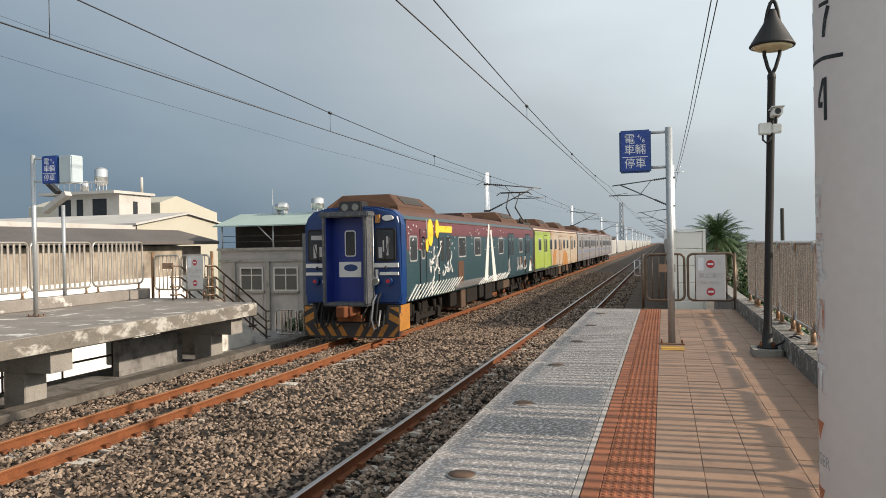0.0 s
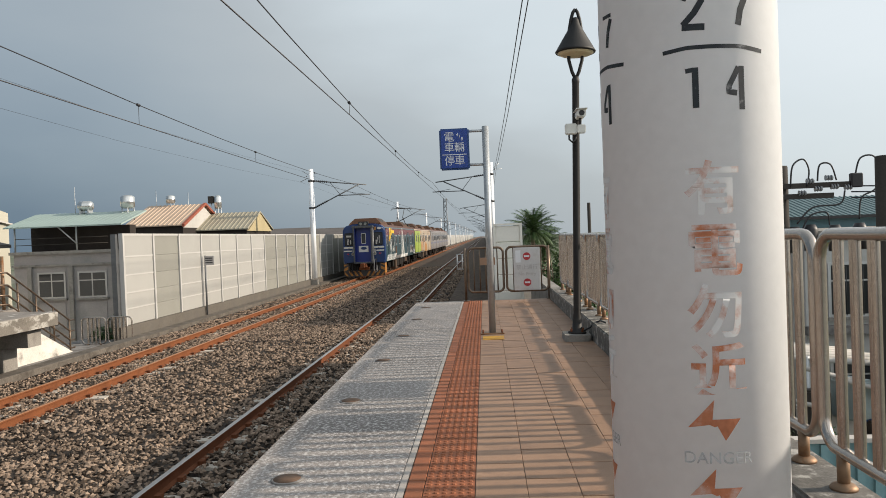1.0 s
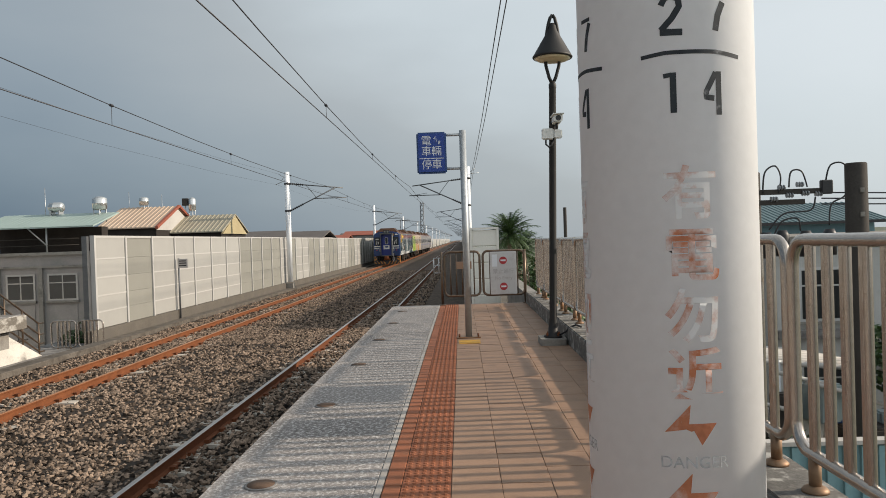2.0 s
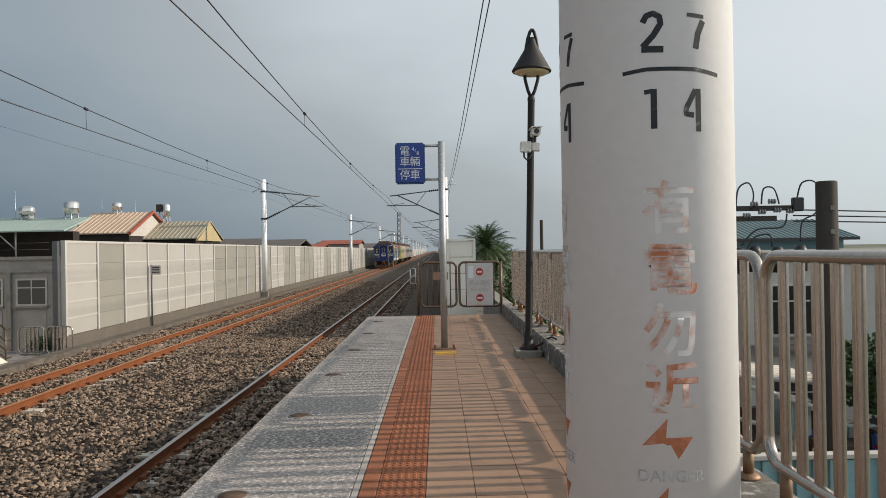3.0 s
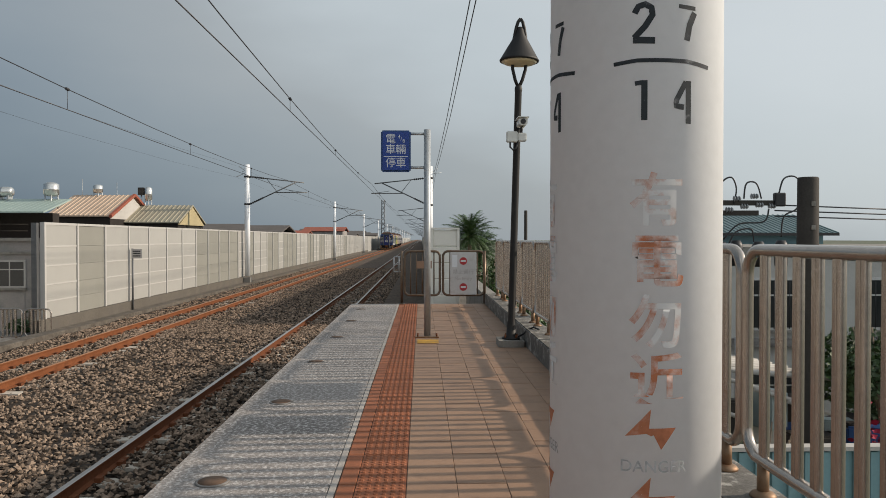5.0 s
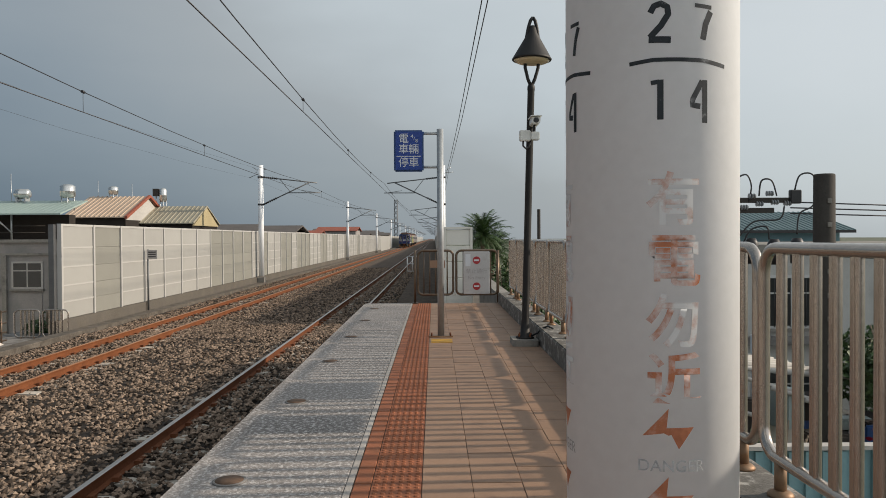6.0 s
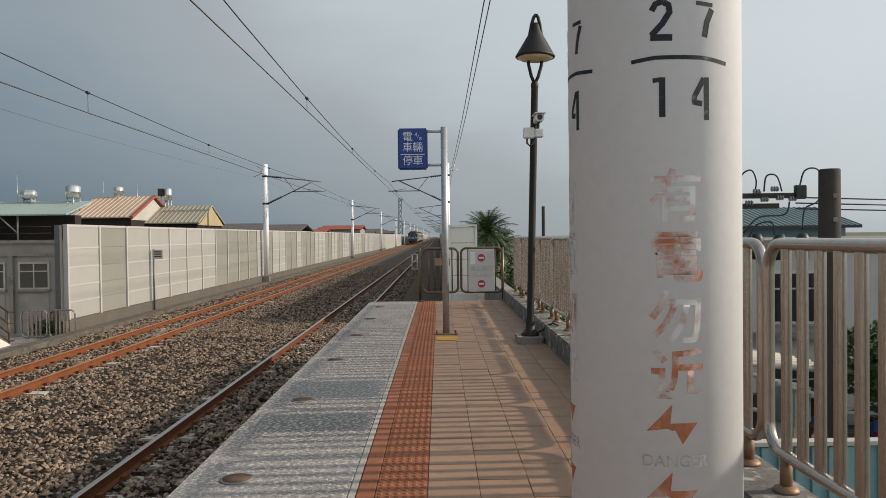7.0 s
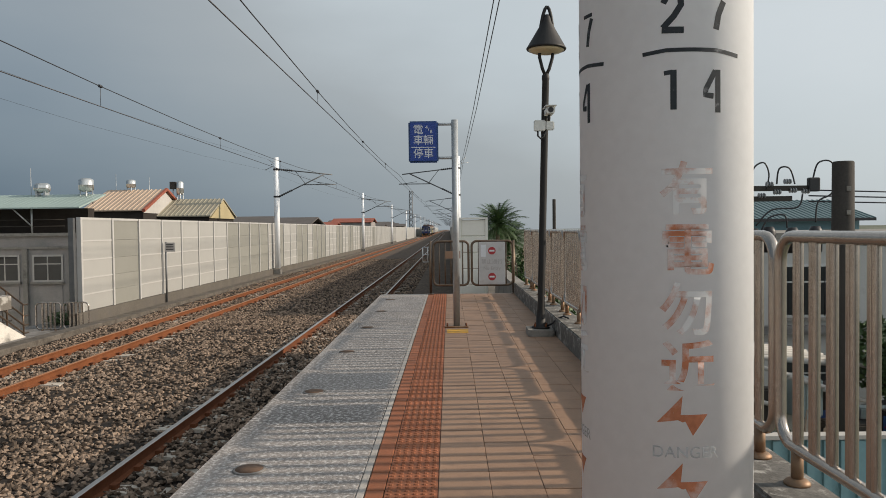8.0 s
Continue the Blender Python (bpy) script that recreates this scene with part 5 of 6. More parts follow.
# second car: lime and cream
C2 = car_shell("train car with lime green and cream picture livery", 0.05, 19.9, T["cream"])
flat(C2, [(0.06, 1.06), (6.3, 1.06), (5.6, 3.20), (0.06, 3.20)], T["lime"], "livery_panel", "lime green film")
flat(C2, [(6.5, 1.06), (7.6, 1.06), (8.1, 2.0), (7.4, 2.4), (6.8, 1.8)], T["orange"], "livery_panel")
flat(C2, [(11.0, 1.06), (14.0, 1.06), (13.6, 1.8), (12.0, 2.1), (11.3, 1.6)], T["orange"], "livery_panel")
flat(C2, [(0.06, 1.06), (9.0, 1.06), (9.0, 1.16), (0.06, 1.16)], T["teal"], "livery_panel", "", 0.007)
for y0 in (3.1, 9.4, 15.7):
    side_door(C2, y0, y0 + 1.25, T["lime"] if y0 < 5 else T["cream"])
for y0 in (1.2, 5.4, 7.3, 11.5, 13.4, 17.7):
    side_window(C2, y0, y0 + 0.95)
roof_unit(C2, 4.0, 7.6)
roof_unit(C2, 12.0, 15.6)
for y in (3.0, 16.9):
    bogie(C2, y)
underfloor(C2, 5.2, 15.0, 8)
end_gangway(C2, 19.9)
# pantograph
bm = bm_new()
box(bm, -0.7, 0.7, 0.7, 2.9, 3.62, 3.72)
for x in (-0.5, 0.5):
    for y in (0.9, 2.7):
        rod(bm, (x, y, 3.7), (x, y, 3.95), 0.07, 8)
part("pantograph_base", bm, T["grille"], C2, "dark pantograph frame and insulators")
for a, b, r in (((-0.3, 2.6, 3.95), (-0.25, 0.8, 4.55), 0.04), ((0.3, 2.6, 3.95), (0.25, 0.8, 4.55), 0.04), ((-0.25, 0.8, 4.55), (-0.3, 1.9, 5.40), 0.028), ((0.25, 0.8, 4.55), (0.3, 1.9, 5.40), 0.028), ((-0.8, 1.8, 5.44), (0.8, 1.8, 5.44), 0.03), ((-0.8, 2.1, 5.44), (0.8, 2.1, 5.44), 0.03), ((-0.8, 1.8, 5.44), (-1.0, 1.8, 5.28), 0.025), ((0.8, 1.8, 5.44), (1.0, 1.8, 5.28), 0.025)):
    bm = bm_new()
    rod(bm, a, b, r, 8)
    part("pantograph_arm", bm, T["grille"], C2)
# third and fourth: plain grey
def plain_car():
    c = car_shell("plain silver-grey train car with a dark window band", 0.05, 19.9, T["silver"])
    flat(c, [(0.06, 1.72), (19.88, 1.72), (19.88, 1.92), (0.06, 1.92)], T["band_blue"], "livery_band", "", 0.005)
    flat(c, [(0.06, 1.2), (19.88, 1.2), (19.88, 1.26), (0.06, 1.26)], T["band_blue"], "livery_band", "", 0.005)
    for y0 in (3.1, 9.4, 15.7):
        side_door(c, y0, y0 + 1.25, T["silver"])
    for y0 in (1.2, 5.2, 6.5, 7.8, 11.3, 12.6, 13.9, 17.7):
        side_window(c, y0, y0 + 1.05)
    roof_unit(c, 4.0, 7.6)
    roof_unit(c, 12.0, 15.6)
    for y in (3.0, 16.9):
        bogie(c, y)
    underfloor(c, 5.2, 15.0, 11)
    end_gangway(c, 19.9)
    return c
C3 = plain_car()
C4 = copy_thing(C3, pose(0, 0, 0))
CARS = ((C1, 0.0), (C2, 20.7), (C3, 41.1), (C4, 61.5))
for c, off in CARS:
    c.location = (FAR_C, 17.75 + off, RAIL + 0.003)


def motions():
    for c, off in CARS:
        walk(c, [(t, pose(FAR_C, y + off, RAIL + 0.003)) for t, y in ((0, 17.75), (0.5, 32.7), (1.0, 47.8), (1.5, 62.8), (3.0, 107.8), (3.5, 122.6), (4.5, 151.6), (6.0, 193.5), (7.0, 220.5), (8.0, 247.0))])

# ---- far platform ----
OP = thing("far_platform", "far platform slab of stained concrete on columns", "platform", (0, 0, 0), "", "structure")
bm = prism(bm_new(), [(-9.72, -20), (-9.72, 15.85), (-11.45, 16.2), (-11.5, 17.2), (-14.3, 17.25), (-14.3, -20)], -0.26, 0.05, "z")
bevel(bm, 0.02)
part("slab", bm, M["concrete_peeling"], OP, "weathered slab with flaking pale edge")
bm = box(bm_new(), -9.74, -9.715, -20, 15.83, -0.25, 0.04)
part("edge_face", bm, M["slab_edge"], OP, "flaking pale edge face")
for y in (3.4, 9.9, 15.3):
    bm = box(bm_new(), -13.9, -9.95, y - 0.24, y + 0.24, -0.66, -0.26)
    part("cross_beam", bm, M["concrete"], OP)
    for x in (-10.75, -13.4):
        bm = box(bm_new(), x - 0.24, x + 0.24, y - 0.24, y + 0.24, -1.5, -0.66)
        bevel(bm, 0.02)
        part("column", bm, M["concrete"], OP)
bm = box(bm_new(), -11.6, -11.45, 13.0, 15.2, -1.5, -0.6)
part("infill_wall", bm, M["concrete_dark"], OP)
bm = box(bm_new(), -14.28, -13.95, -20, 17.2, 0.05, 0.33)
bevel(bm, 0.02)
solid("far_kerb", bm, M["concrete_peeling"], "stained concrete kerb of the far platform", "kerb", "structure")
fp = fence_panel(1.93, 0.165, 1.30, "pale stainless steel fence panel on the far platform", "far platform fence", M["steel_pale"], 0.16)
fp.location = (-14.1, 17.1 - 1.94, 0.33)
for k in range(2, 12):
    copy_thing(fp, pose(-14.1, 17.1 - 1.94 * k, 0.33))
g1 = barred_gate("end_gate", 1.0, "barred steel gate leaf at the end of the far platform", False, "steel_pale")
g1.matrix_basis = pose(-13.78, 17.15, 0.30, 0, 0, -9)
g2 = barred_gate("end_gate", 1.05, "far gate leaf that carries a no entry board", True, "steel_pale")
g2.matrix_basis = pose(-12.76, 16.99, 0.30, 0, 0, -9)
for g_ in (g1, g2):
    for x in (0.18, 0.82):
        bm = bm_new()
        rod(bm, (x, 0, -0.252), (x, 0, 0.0), 0.022, 8)
        part("foot", bm, M["steel_rusty"], g_)
nb2 = no_entry_board("grey no entry board on the far gate")
nb2.matrix_basis = pose(-12.22, 16.86, 0.78, 0, 0, -9)
bm = bm_new()
rod(bm, (-11.66, 16.82, 0.04), (-11.66, 16.82, 1.35), 0.04, 10)
solid("gate_post", bm, M["steel_rusty"], "rusty gate post of the far platform", "post", group="gate posts")
bm = bm_new()
rod(bm, (-13.84, 17.16, 0.04), (-13.84, 17.16, 1.35), 0.04, 10)
solid("gate_post", bm, M["steel_rusty"], "rusty gate post of the far platform", "post", group="gate posts")
S2 = copy_thing(SS, pose(-12.72, 12.05, 0.05))
tagged(S2, "galvanised post with a blue train stop board on the far platform")
for o in S2.children:
    if o.name.startswith("board"):
        o.matrix_basis = pose(0.92, 0, 0.42)
    if o.name.startswith("arm"):
        o.matrix_basis = pose(0.27, 0, 0.42)
    if o.name.startswith("post"):
        o.matrix_basis = Matrix.Diagonal((1, 1, 1.15, 1))
bm = box(bm_new(), 0.70, 1.03, -0.03, 0.30, 2.79, 3.37)
bevel(bm, 0.02, 2)
part("back_box", bm, M["board_blue"], S2, "pale blank side of the sign box")
bm = bm_new()
rod(bm, (-14.05, 14.2, 0.33), (-14.05, 14.2, 2.55), 0.045, 10)
FL = solid("flood_lamp", bm, M["galv"], "grey post with an angled floodlight on the far platform", "lamp")
bm = bm_new()
box(bm, -0.42, 0.42, -0.1, 0.1, -0.06, 0.06)
moved(bm, pose(-14.25, 14.2, 2.62, 0, -30, 0))
part("lamp_head", bm, M["wall_white"], FL, "white lamp head")
bm = bm_new()
box(bm, -0.22, 0.22, -0.08, 0.08, -0.05, 0.05)
moved(bm, pose(-14.35, 14.2, 3.0, 0, 40, 0))
part("bracket", bm, M["black"], FL)
# stairs at its end
ST = thing("platform_stairs", "concrete steps with steel handrails down from the far platform", "stairs", (0, 0, 0))
bm = prism(bm_new(), [(16.2, -0.02), (16.5, -0.02), (19.4, -1.45), (16.2, -1.45)], -11.6, -11.4, "x")
part("side_wall", bm, M["concrete_pale"], ST, "pale sloping side wall")
for i in range(8):
    bm = box(bm_new(), -12.6, -11.6, 16.3 + 0.36 * i, 16.3 + 0.36 * (i + 1), -1.45, -0.02 - 0.175 * i)
    part("step", bm, M["concrete"], ST)
for x in (-11.5, -12.6):
    for dz in (0.95, 0.65, 0.40, 0.18):
        bm = bm_new()
        tube(bm, [(x, 16.3, dz + 0.02), (x, 16.75, dz), (x, 19.3, dz - 1.45), (x, 19.5, dz - 1.45)], 0.024, 7)
        part("handrail", bm, M["steel_bronze"], ST)
    for i in range(5):
        y = 16.4 + 0.72 * i
        z = -0.02 - max(0, (y - 16.6)) * 0.53
        bm = bm_new()
        rod(bm, (x, y, z - 0.15), (x, y, z + 0.97), 0.024, 8)
        part("post", bm, M["steel_bronze"], ST)
lf = fence_panel(0.78, 0.1, 0.86, "low steel fence between stairs and noise barrier", "low fence", M["steel"], 0.115, 0.022)
lf.matrix_basis = pose(-10.28, 20.45, -1.42, 0, 0, 90)
copy_thing(lf, pose(-11.07, 20.45, -1.42, 0, 0, 90))
# pipe rail along the embankment's edge
PRAIL = thing("edge_railing", "dark pipe railing along the embankment below the far platform", "railing", (0, 0, 0))
for z in (-1.05, -0.72):
    bm = bm_new()
    rod(bm, (-12.5, -20, z), (-12.5, 20.4, z), 0.025, 8)
    part("pipe", bm, M["pole_dark"], PRAIL)
for i in range(27):
    bm = bm_new()
    rod(bm, (-12.5, -19 + 1.5 * i, -1.36), (-12.5, -19 + 1.5 * i, -0.70), 0.022, 8)
    part("post", bm, M["pole_dark"], PRAIL)


# ---- houses on the far side ----
def slope_roof(parent, x0, x1, y0, y1, z0, z1, m, along="x", ribs=0.25, thick=0.06, label="", deep=0.03):
    """A ribbed sheet roof from the eave (y0, z0) up to the ridge (y1, z1), ribs running with the slope."""
    bm = bm_new()
    n = int((x1 - x0) / ribs)
    prof = []
    for i in range(n):
        a = x0 + (x1 - x0) * i / n
        w = (x1 - x0) / n
        prof += [(a, 0), (a + w * 0.7, 0), (a + w * 0.75, deep), (a + w * 0.95, deep)]
    prof.append((x1, 0))
    lo, hi = [], []
    for x, d in prof:
        lo.append((bm.verts.new((x, y0, z0 + d)), bm.verts.new((x, y0, z0 - thick))))
        hi.append((bm.verts.new((x, y1, z1 + d)), bm.verts.new((x, y1, z1 - thick))))
    for i in range(len(prof) - 1):
        bm.faces.new((lo[i][0], lo[i + 1][0], hi[i + 1][0], hi[i][0]))
        bm.faces.new((lo[i][1], hi[i][1], hi[i + 1][1], lo[i + 1][1]))
        bm.faces.new((lo[i][0], lo[i][1], lo[i + 1][1], lo[i + 1][0]))
        bm.faces.new((hi[i][0], hi[i + 1][0], hi[i + 1][1], hi[i][1]))
    for e in (0, -1):
        bm.faces.new((lo[e][0], hi[e][0], hi[e][1], lo[e][1]))
    return part("roof", bm, m, parent, label)

def house_window(parent, x0, x1, z0, z1, y, m="alu", cols=2, sill=True):
    """A window in a wall that faces -y, at y: recess, frame bars, glass."""
    bm = box(bm_new(), x0 - 0.06, x1 + 0.06, y - 0.03, y + 0.05, z0 - 0.06, z1 + 0.06)
    w = part("window", bm, M[m], parent, "aluminium window")
    zc = z0 + (z1 - z0) * 0.68
    for i in range(cols):
        a, b = x0 + (x1 - x0) * i / cols + 0.03, x0 + (x1 - x0) * (i + 1) / cols - 0.03
        for c, d in ((z0 + 0.02, zc - 0.025), (zc + 0.025, z1 - 0.02)):
            bm = box(bm_new(), a, b, y - 0.036, y - 0.0305, c, d)
            part("pane", bm, M["window_dark"], w)
    if sill:
        bm = box(bm_new(), x0 - 0.12, x1 + 0.12, y - 0.14, y, z0 - 0.15, z0 - 0.06)
        part("sill", bm, M["concrete"], w)

def tank(x, y, z, r, h, label, stand=0.3):
    t = thing("water_tank", label, "tank", (x, y, z), "roof water tanks")
    bm = bm_new()
    lathe(bm, [(r * 0.6, stand), (r, stand + h * 0.12), (r, stand + h * 0.45), (r * 1.02, stand + h * 0.47), (r, stand + h * 0.5), (r, stand + h * 0.85), (r * 0.6, stand + h * 0.97), (r * 0.2, stand + h)], 20)
    part("drum", bm, M["tank"], t, "shiny stainless steel drum")
    for a in range(4):
        an = a * math.pi / 2 + 0.4
        bm = bm_new()
        rod(bm, (r * 0.8 * math.cos(an), r * 0.8 * math.sin(an), -0.4), (r * 0.8 * math.cos(an), r * 0.8 * math.sin(an), stand + 0.1), 0.03, 6)
        part("leg", bm, M["galv"], t)

HA = thing("terrace_house", "grey house with a green sheet roof over an open terrace", "house", (0, 0, 0), "houses by the line")
bm = box(bm_new(), -22.2, -11.6, 33.0, 38.5, STREET, 1.3)
part("wall", bm, M["wall_grey"], HA)
bm = box(bm_new(), -22.35, -11.5, 32.85, 38.6, 1.3, 1.44)
part("parapet", bm, M["concrete"], HA)
bm = box(bm_new(), -22.25, -11.6, 32.9, 33.0, 0.72, 0.82)
part("ledge", bm, M["concrete"], HA)
for x0, x1 in ((-21.0, -19.75), (-19.05, -17.75), (-16.9, -15.6), (-14.6, -13.3)):
    house_window(HA, x0, x1, -0.74, 0.38, 32.98, "alu_dull")
    bm = box(bm_new(), x0, x1, 32.97, 33.0, -2.2, -1.0)
    part("panel", bm, M["wall_grey"], HA)
for x in (-21.4, -19.4, -17.3):
    bm = box(bm_new(), x - 0.1, x + 0.1, 32.86, 33.0, STREET, 0.72)
    part("pilaster", bm, M["concrete"], HA)
# storey under the green roof: its shade is put into the wall colour
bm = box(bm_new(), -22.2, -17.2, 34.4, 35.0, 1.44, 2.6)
part("upper_wall", bm, M["eave_shade_crate_dark"], HA, "upper storey coloured near-black for the shade under the roof")
slope_roof(HA, -22.4, -16.7, 32.6, 35.2, 2.60, 3.30, M["roof_green"], label="pale green ribbed sheet roof", deep=0.008)
for x in (-22.1, -19.1):
    bm = bm_new()
    rod(bm, (x, 33.0, 1.4), (x, 33.0, 2.62), 0.04, 8)
    part("prop", bm, M["galv"], HA)
bm = bm_new()
rod(bm, (-19.9, 32.8, 2.6), (-19.1, 33.0, 1.75), 0.03, 8)
part("prop", bm, M["galv"], HA)
for z in (1.75, 2.05):
    bm = bm_new()
    rod(bm, (-22.1, 33.0, z), (-17.6, 33.0, z), 0.016, 6)
    part("rail", bm, M["pole_dark"], HA)
bm = box(bm_new(), -16.0, -15.3, 32.6, 32.95, -0.9, -0.35)
part("air_conditioner", bm, M["wall_white"], HA)

HB = thing("tan_roof_house", "house with a tan sheet roof and red gable trim", "house", (0, 0, 0), "houses by the line")
# eave shade painted over the whole wall as one dark colour
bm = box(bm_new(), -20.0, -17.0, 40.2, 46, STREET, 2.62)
part("wall", bm, M["eave_shade_crate_dark"], HB, "wall coloured near-black for the shade under the eaves")
slope_roof(HB, -20.4, -16.95, 40.0, 43.3, 2.66, 3.96, M["roof_tan"], label="tan ribbed sheet roof")
slope_roof(HB, -20.4, -16.95, 46.6, 43.3, 2.66, 3.96, M["roof_tan"])
bm = prism(bm_new(), [(39.95, 2.70), (43.3, 4.04), (46.65, 2.70), (46.65, 2.54), (43.3, 3.90), (39.95, 2.54)], -16.95, -16.80, "x")
part("gable_trim", bm, M["roof_red"], HB, "red painted gable trim")
bm = prism(bm_new(), [(40.2, 2.5), (43.3, 3.82), (46.4, 2.5)], -17.05, -16.97, "x")
part("gable", bm, M["wall_white"], HB)

HC = thing("yellow_roof_house", "house with a dull yellow sheet roof and yellow gable", "house", (0, 0, 0), "houses by the line")
# wall blackened the same way, for the shade below the yellow roof
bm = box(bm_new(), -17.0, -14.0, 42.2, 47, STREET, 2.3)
part("wall", bm, M["eave_shade_crate_dark"], HC, "wall coloured near-black for the shade under the eaves")
slope_roof(HC, -17.2, -13.85, 42.0, 44.6, 2.35, 3.42, M["roof_yellow"], label="dull yellow ribbed sheet roof")
slope_roof(HC, -17.2, -13.85, 47.2, 44.6, 2.35, 3.42, M["roof_yellow"])
bm = prism(bm_new(), [(42.2, 2.2), (44.6, 3.34), (47.0, 2.2)], -14.0, -13.9, "x")
part("gable", bm, M["gable_yellow"], HC, "yellow plastered gable")
tank(-17.55, 35.0, 3.22, 0.34, 0.66, "round stainless steel water tank on a stand above a green roof", 0.2)
LYT = thing("water_tank", "stainless steel water tank lying along a green roof ridge", "tank", (-19.7, 35.0, 3.62), "roof water tanks")
bm = lathe(bm_new(), [(0.08, -0.36), (0.17, -0.34), (0.235, -0.27), (0.24, -0.1), (0.25, -0.08), (0.24, -0.06), (0.24, 0.25), (0.19, 0.33), (0.08, 0.36)], 20)
moved(bm, pose(0, 0, 0, 0, 90, 0))
part("drum", bm, M["tank"], LYT, "shiny stainless steel drum")
for x in (-0.2, 0.2):
    bm = box(bm_new(), x - 0.04, x + 0.04, -0.2, 0.2, -0.6, -0.17)
    part("saddle", bm, M["galv"], LYT)
tank(-19.0, 43.3, 3.96, 0.27, 0.5, "small stainless steel tank on the tan roof ridge", 0.12)
tank(-16.55, 44.6, 3.45, 0.22, 0.85, "tall narrow stainless steel tank on a yellow roof", 0.25)
bm = box(bm_new(), -17.15, -16.8, 44.5, 44.7, 4.05, 4.5)
t_ = solid("solar_heater", bm, M["pole_dark"], "dark solar water heater beside a tank", "heater")
bm = bm_new()
rod(bm, (-16.97, 44.6, 3.3), (-16.97, 44.6, 4.1), 0.04, 6)
part("stand", bm, M["galv"], t_)
for x, y, h in ((-20.3, 35.1, 4.6), (-19.9, 43.3, 4.9), (-17.9, 43.3, 4.7)):
    bm = bm_new()
    rod(bm, (x, y, 2.6), (x, y, h), 0.018, 6)
    solid("aerial", bm, M["galv"], "thin rooftop aerial rod", "aerial", group="aerials")

# long grey-roofed shed beside the far platform
GS = thing("grey_roof_shed", "long shed with an old grey roof and peeling cream walls", "shed", (0, 0, 0), "sheds by the line")
bm = box(bm_new(), -26.0, -24.2, -32, 34.1, STREET, 1.6)
part("wall", bm, M["wall_cream"], GS, "peeling cream wall")
bm = prism(bm_new(), [(-23.5, 1.68), (-23.5, 1.84), (-26.12, 2.50), (-26.12, 1.68)], -32.5, 34.8)
part("roof", bm, M["roof_grey"], GS, "weathered grey roof")
bm = box(bm_new(), -24.2, -24.1, -32, 34.1, STREET, 0.05)
part("lower_wall", bm, M["wall_bright"], GS, "whitewashed lower wall")

CH = thing("cream_metal_building", "cream metal building with a shallow gable roof", "building", (0, 0, 0), "sheds by the line")
bm = prism(bm_new(), [(31.5, STREET), (31.5, 2.75), (35.6, 3.42), (38.6, 2.95), (38.6, STREET)], -40, -26.2, "x")
part("wall", bm, M["wall_cream2"], CH, "ribbed cream sheet wall")
bm = prism(bm_new(), [(31.2, 2.72), (35.6, 3.44), (38.9, 2.94), (38.9, 3.02), (35.6, 3.54), (31.2, 2.82)], -40.2, -26.0, "x")
part("roof", bm, M["wall_white"], CH, "white sheet roof")
bm = box(bm_new(), -45, -26.5, 2, 31.4, STREET, 2.5)
part("long_wing", bm, M["roof_grey"], CH)
bm = prism(bm_new(), [(-45.2, 2.5), (-26.2, 2.5), (-26.2, 2.72), (-45.2, 3.2)], 1.8, 31.4)
part("wing_roof", bm, M["wall_white"], CH, "white sheet roof edge")

PH = thing("rooftop_house", "white house with a roof terrace, open loggia and water tanks", "house", (0, 0, 0), "houses by the line")
bm = box(bm_new(), -46, -33.6, 38.8, 43.5, STREET, 3.4)
part("lower_wall", bm, M["wall_white"], PH)
bm = box(bm_new(), -39.2, -34, 39.3, 42.4, 3.4, 5.15)
part("wall", bm, M["wall_white"], PH)
bm = box(bm_new(), -39.9, -33.8, 38.6, 42.6, 5.15, 5.33)
part("roof_slab", bm, M["wall_white"], PH)
for x0, x1 in ((-38.9, -37.9), (-37.4, -36.9), (-36.1, -35.0)):
    bm = box(bm_new(), x0, x1, 39.26, 39.3, 3.75 if x0 < -36.5 else 3.5, 4.85)
    part("opening", bm, M["window_dark"], PH)
bm = box(bm_new(), -34.0, -33.96, 40.6, 41.0, 3.8, 4.7)
part("opening", bm, M["window_dark"], PH)
for i in range(9):
    bm = bm_new()
    rod(bm, (-38.6 + 0.45 * i, 39.0, 5.33), (-38.6 + 0.45 * i, 39.0, 5.95), 0.025, 6)
    part("baluster", bm, M["alu"], PH)
bm = bm_new()
rod(bm, (-38.7, 39.0, 5.95), (-34.9, 39.0, 5.95), 0.03, 6)
part("rail", bm, M["alu"], PH)
bm = bm_new()
rod(bm, (-34.1, 41.6, 5.3), (-34.1, 41.6, 6.4), 0.1, 8)
part("flue", bm, M["wall_white"], PH)
tank(-36.2, 40.2, 5.55, 0.42, 1.25, "tall steel water tank above a roof terrace", 0.25)
tank(-37.0, 39.6, 5.33, 0.25, 0.7, "small steel water tank on a roof terrace", 0.1)
tank(-38.0, 26.0, 2.9, 0.6, 1.6, "white water tank on a metal roof", 0.2)
bm = prism(bm_new(), [(43.6, STREET), (43.6, 4.8), (45.5, 5.35), (50.5, 4.3), (50.5, STREET)], -46, -34.2, "x")
solid("pale_gable_shed", bm, M["wall_cream2"], "pale yellow gabled metal shed", "shed", group="sheds by the line")
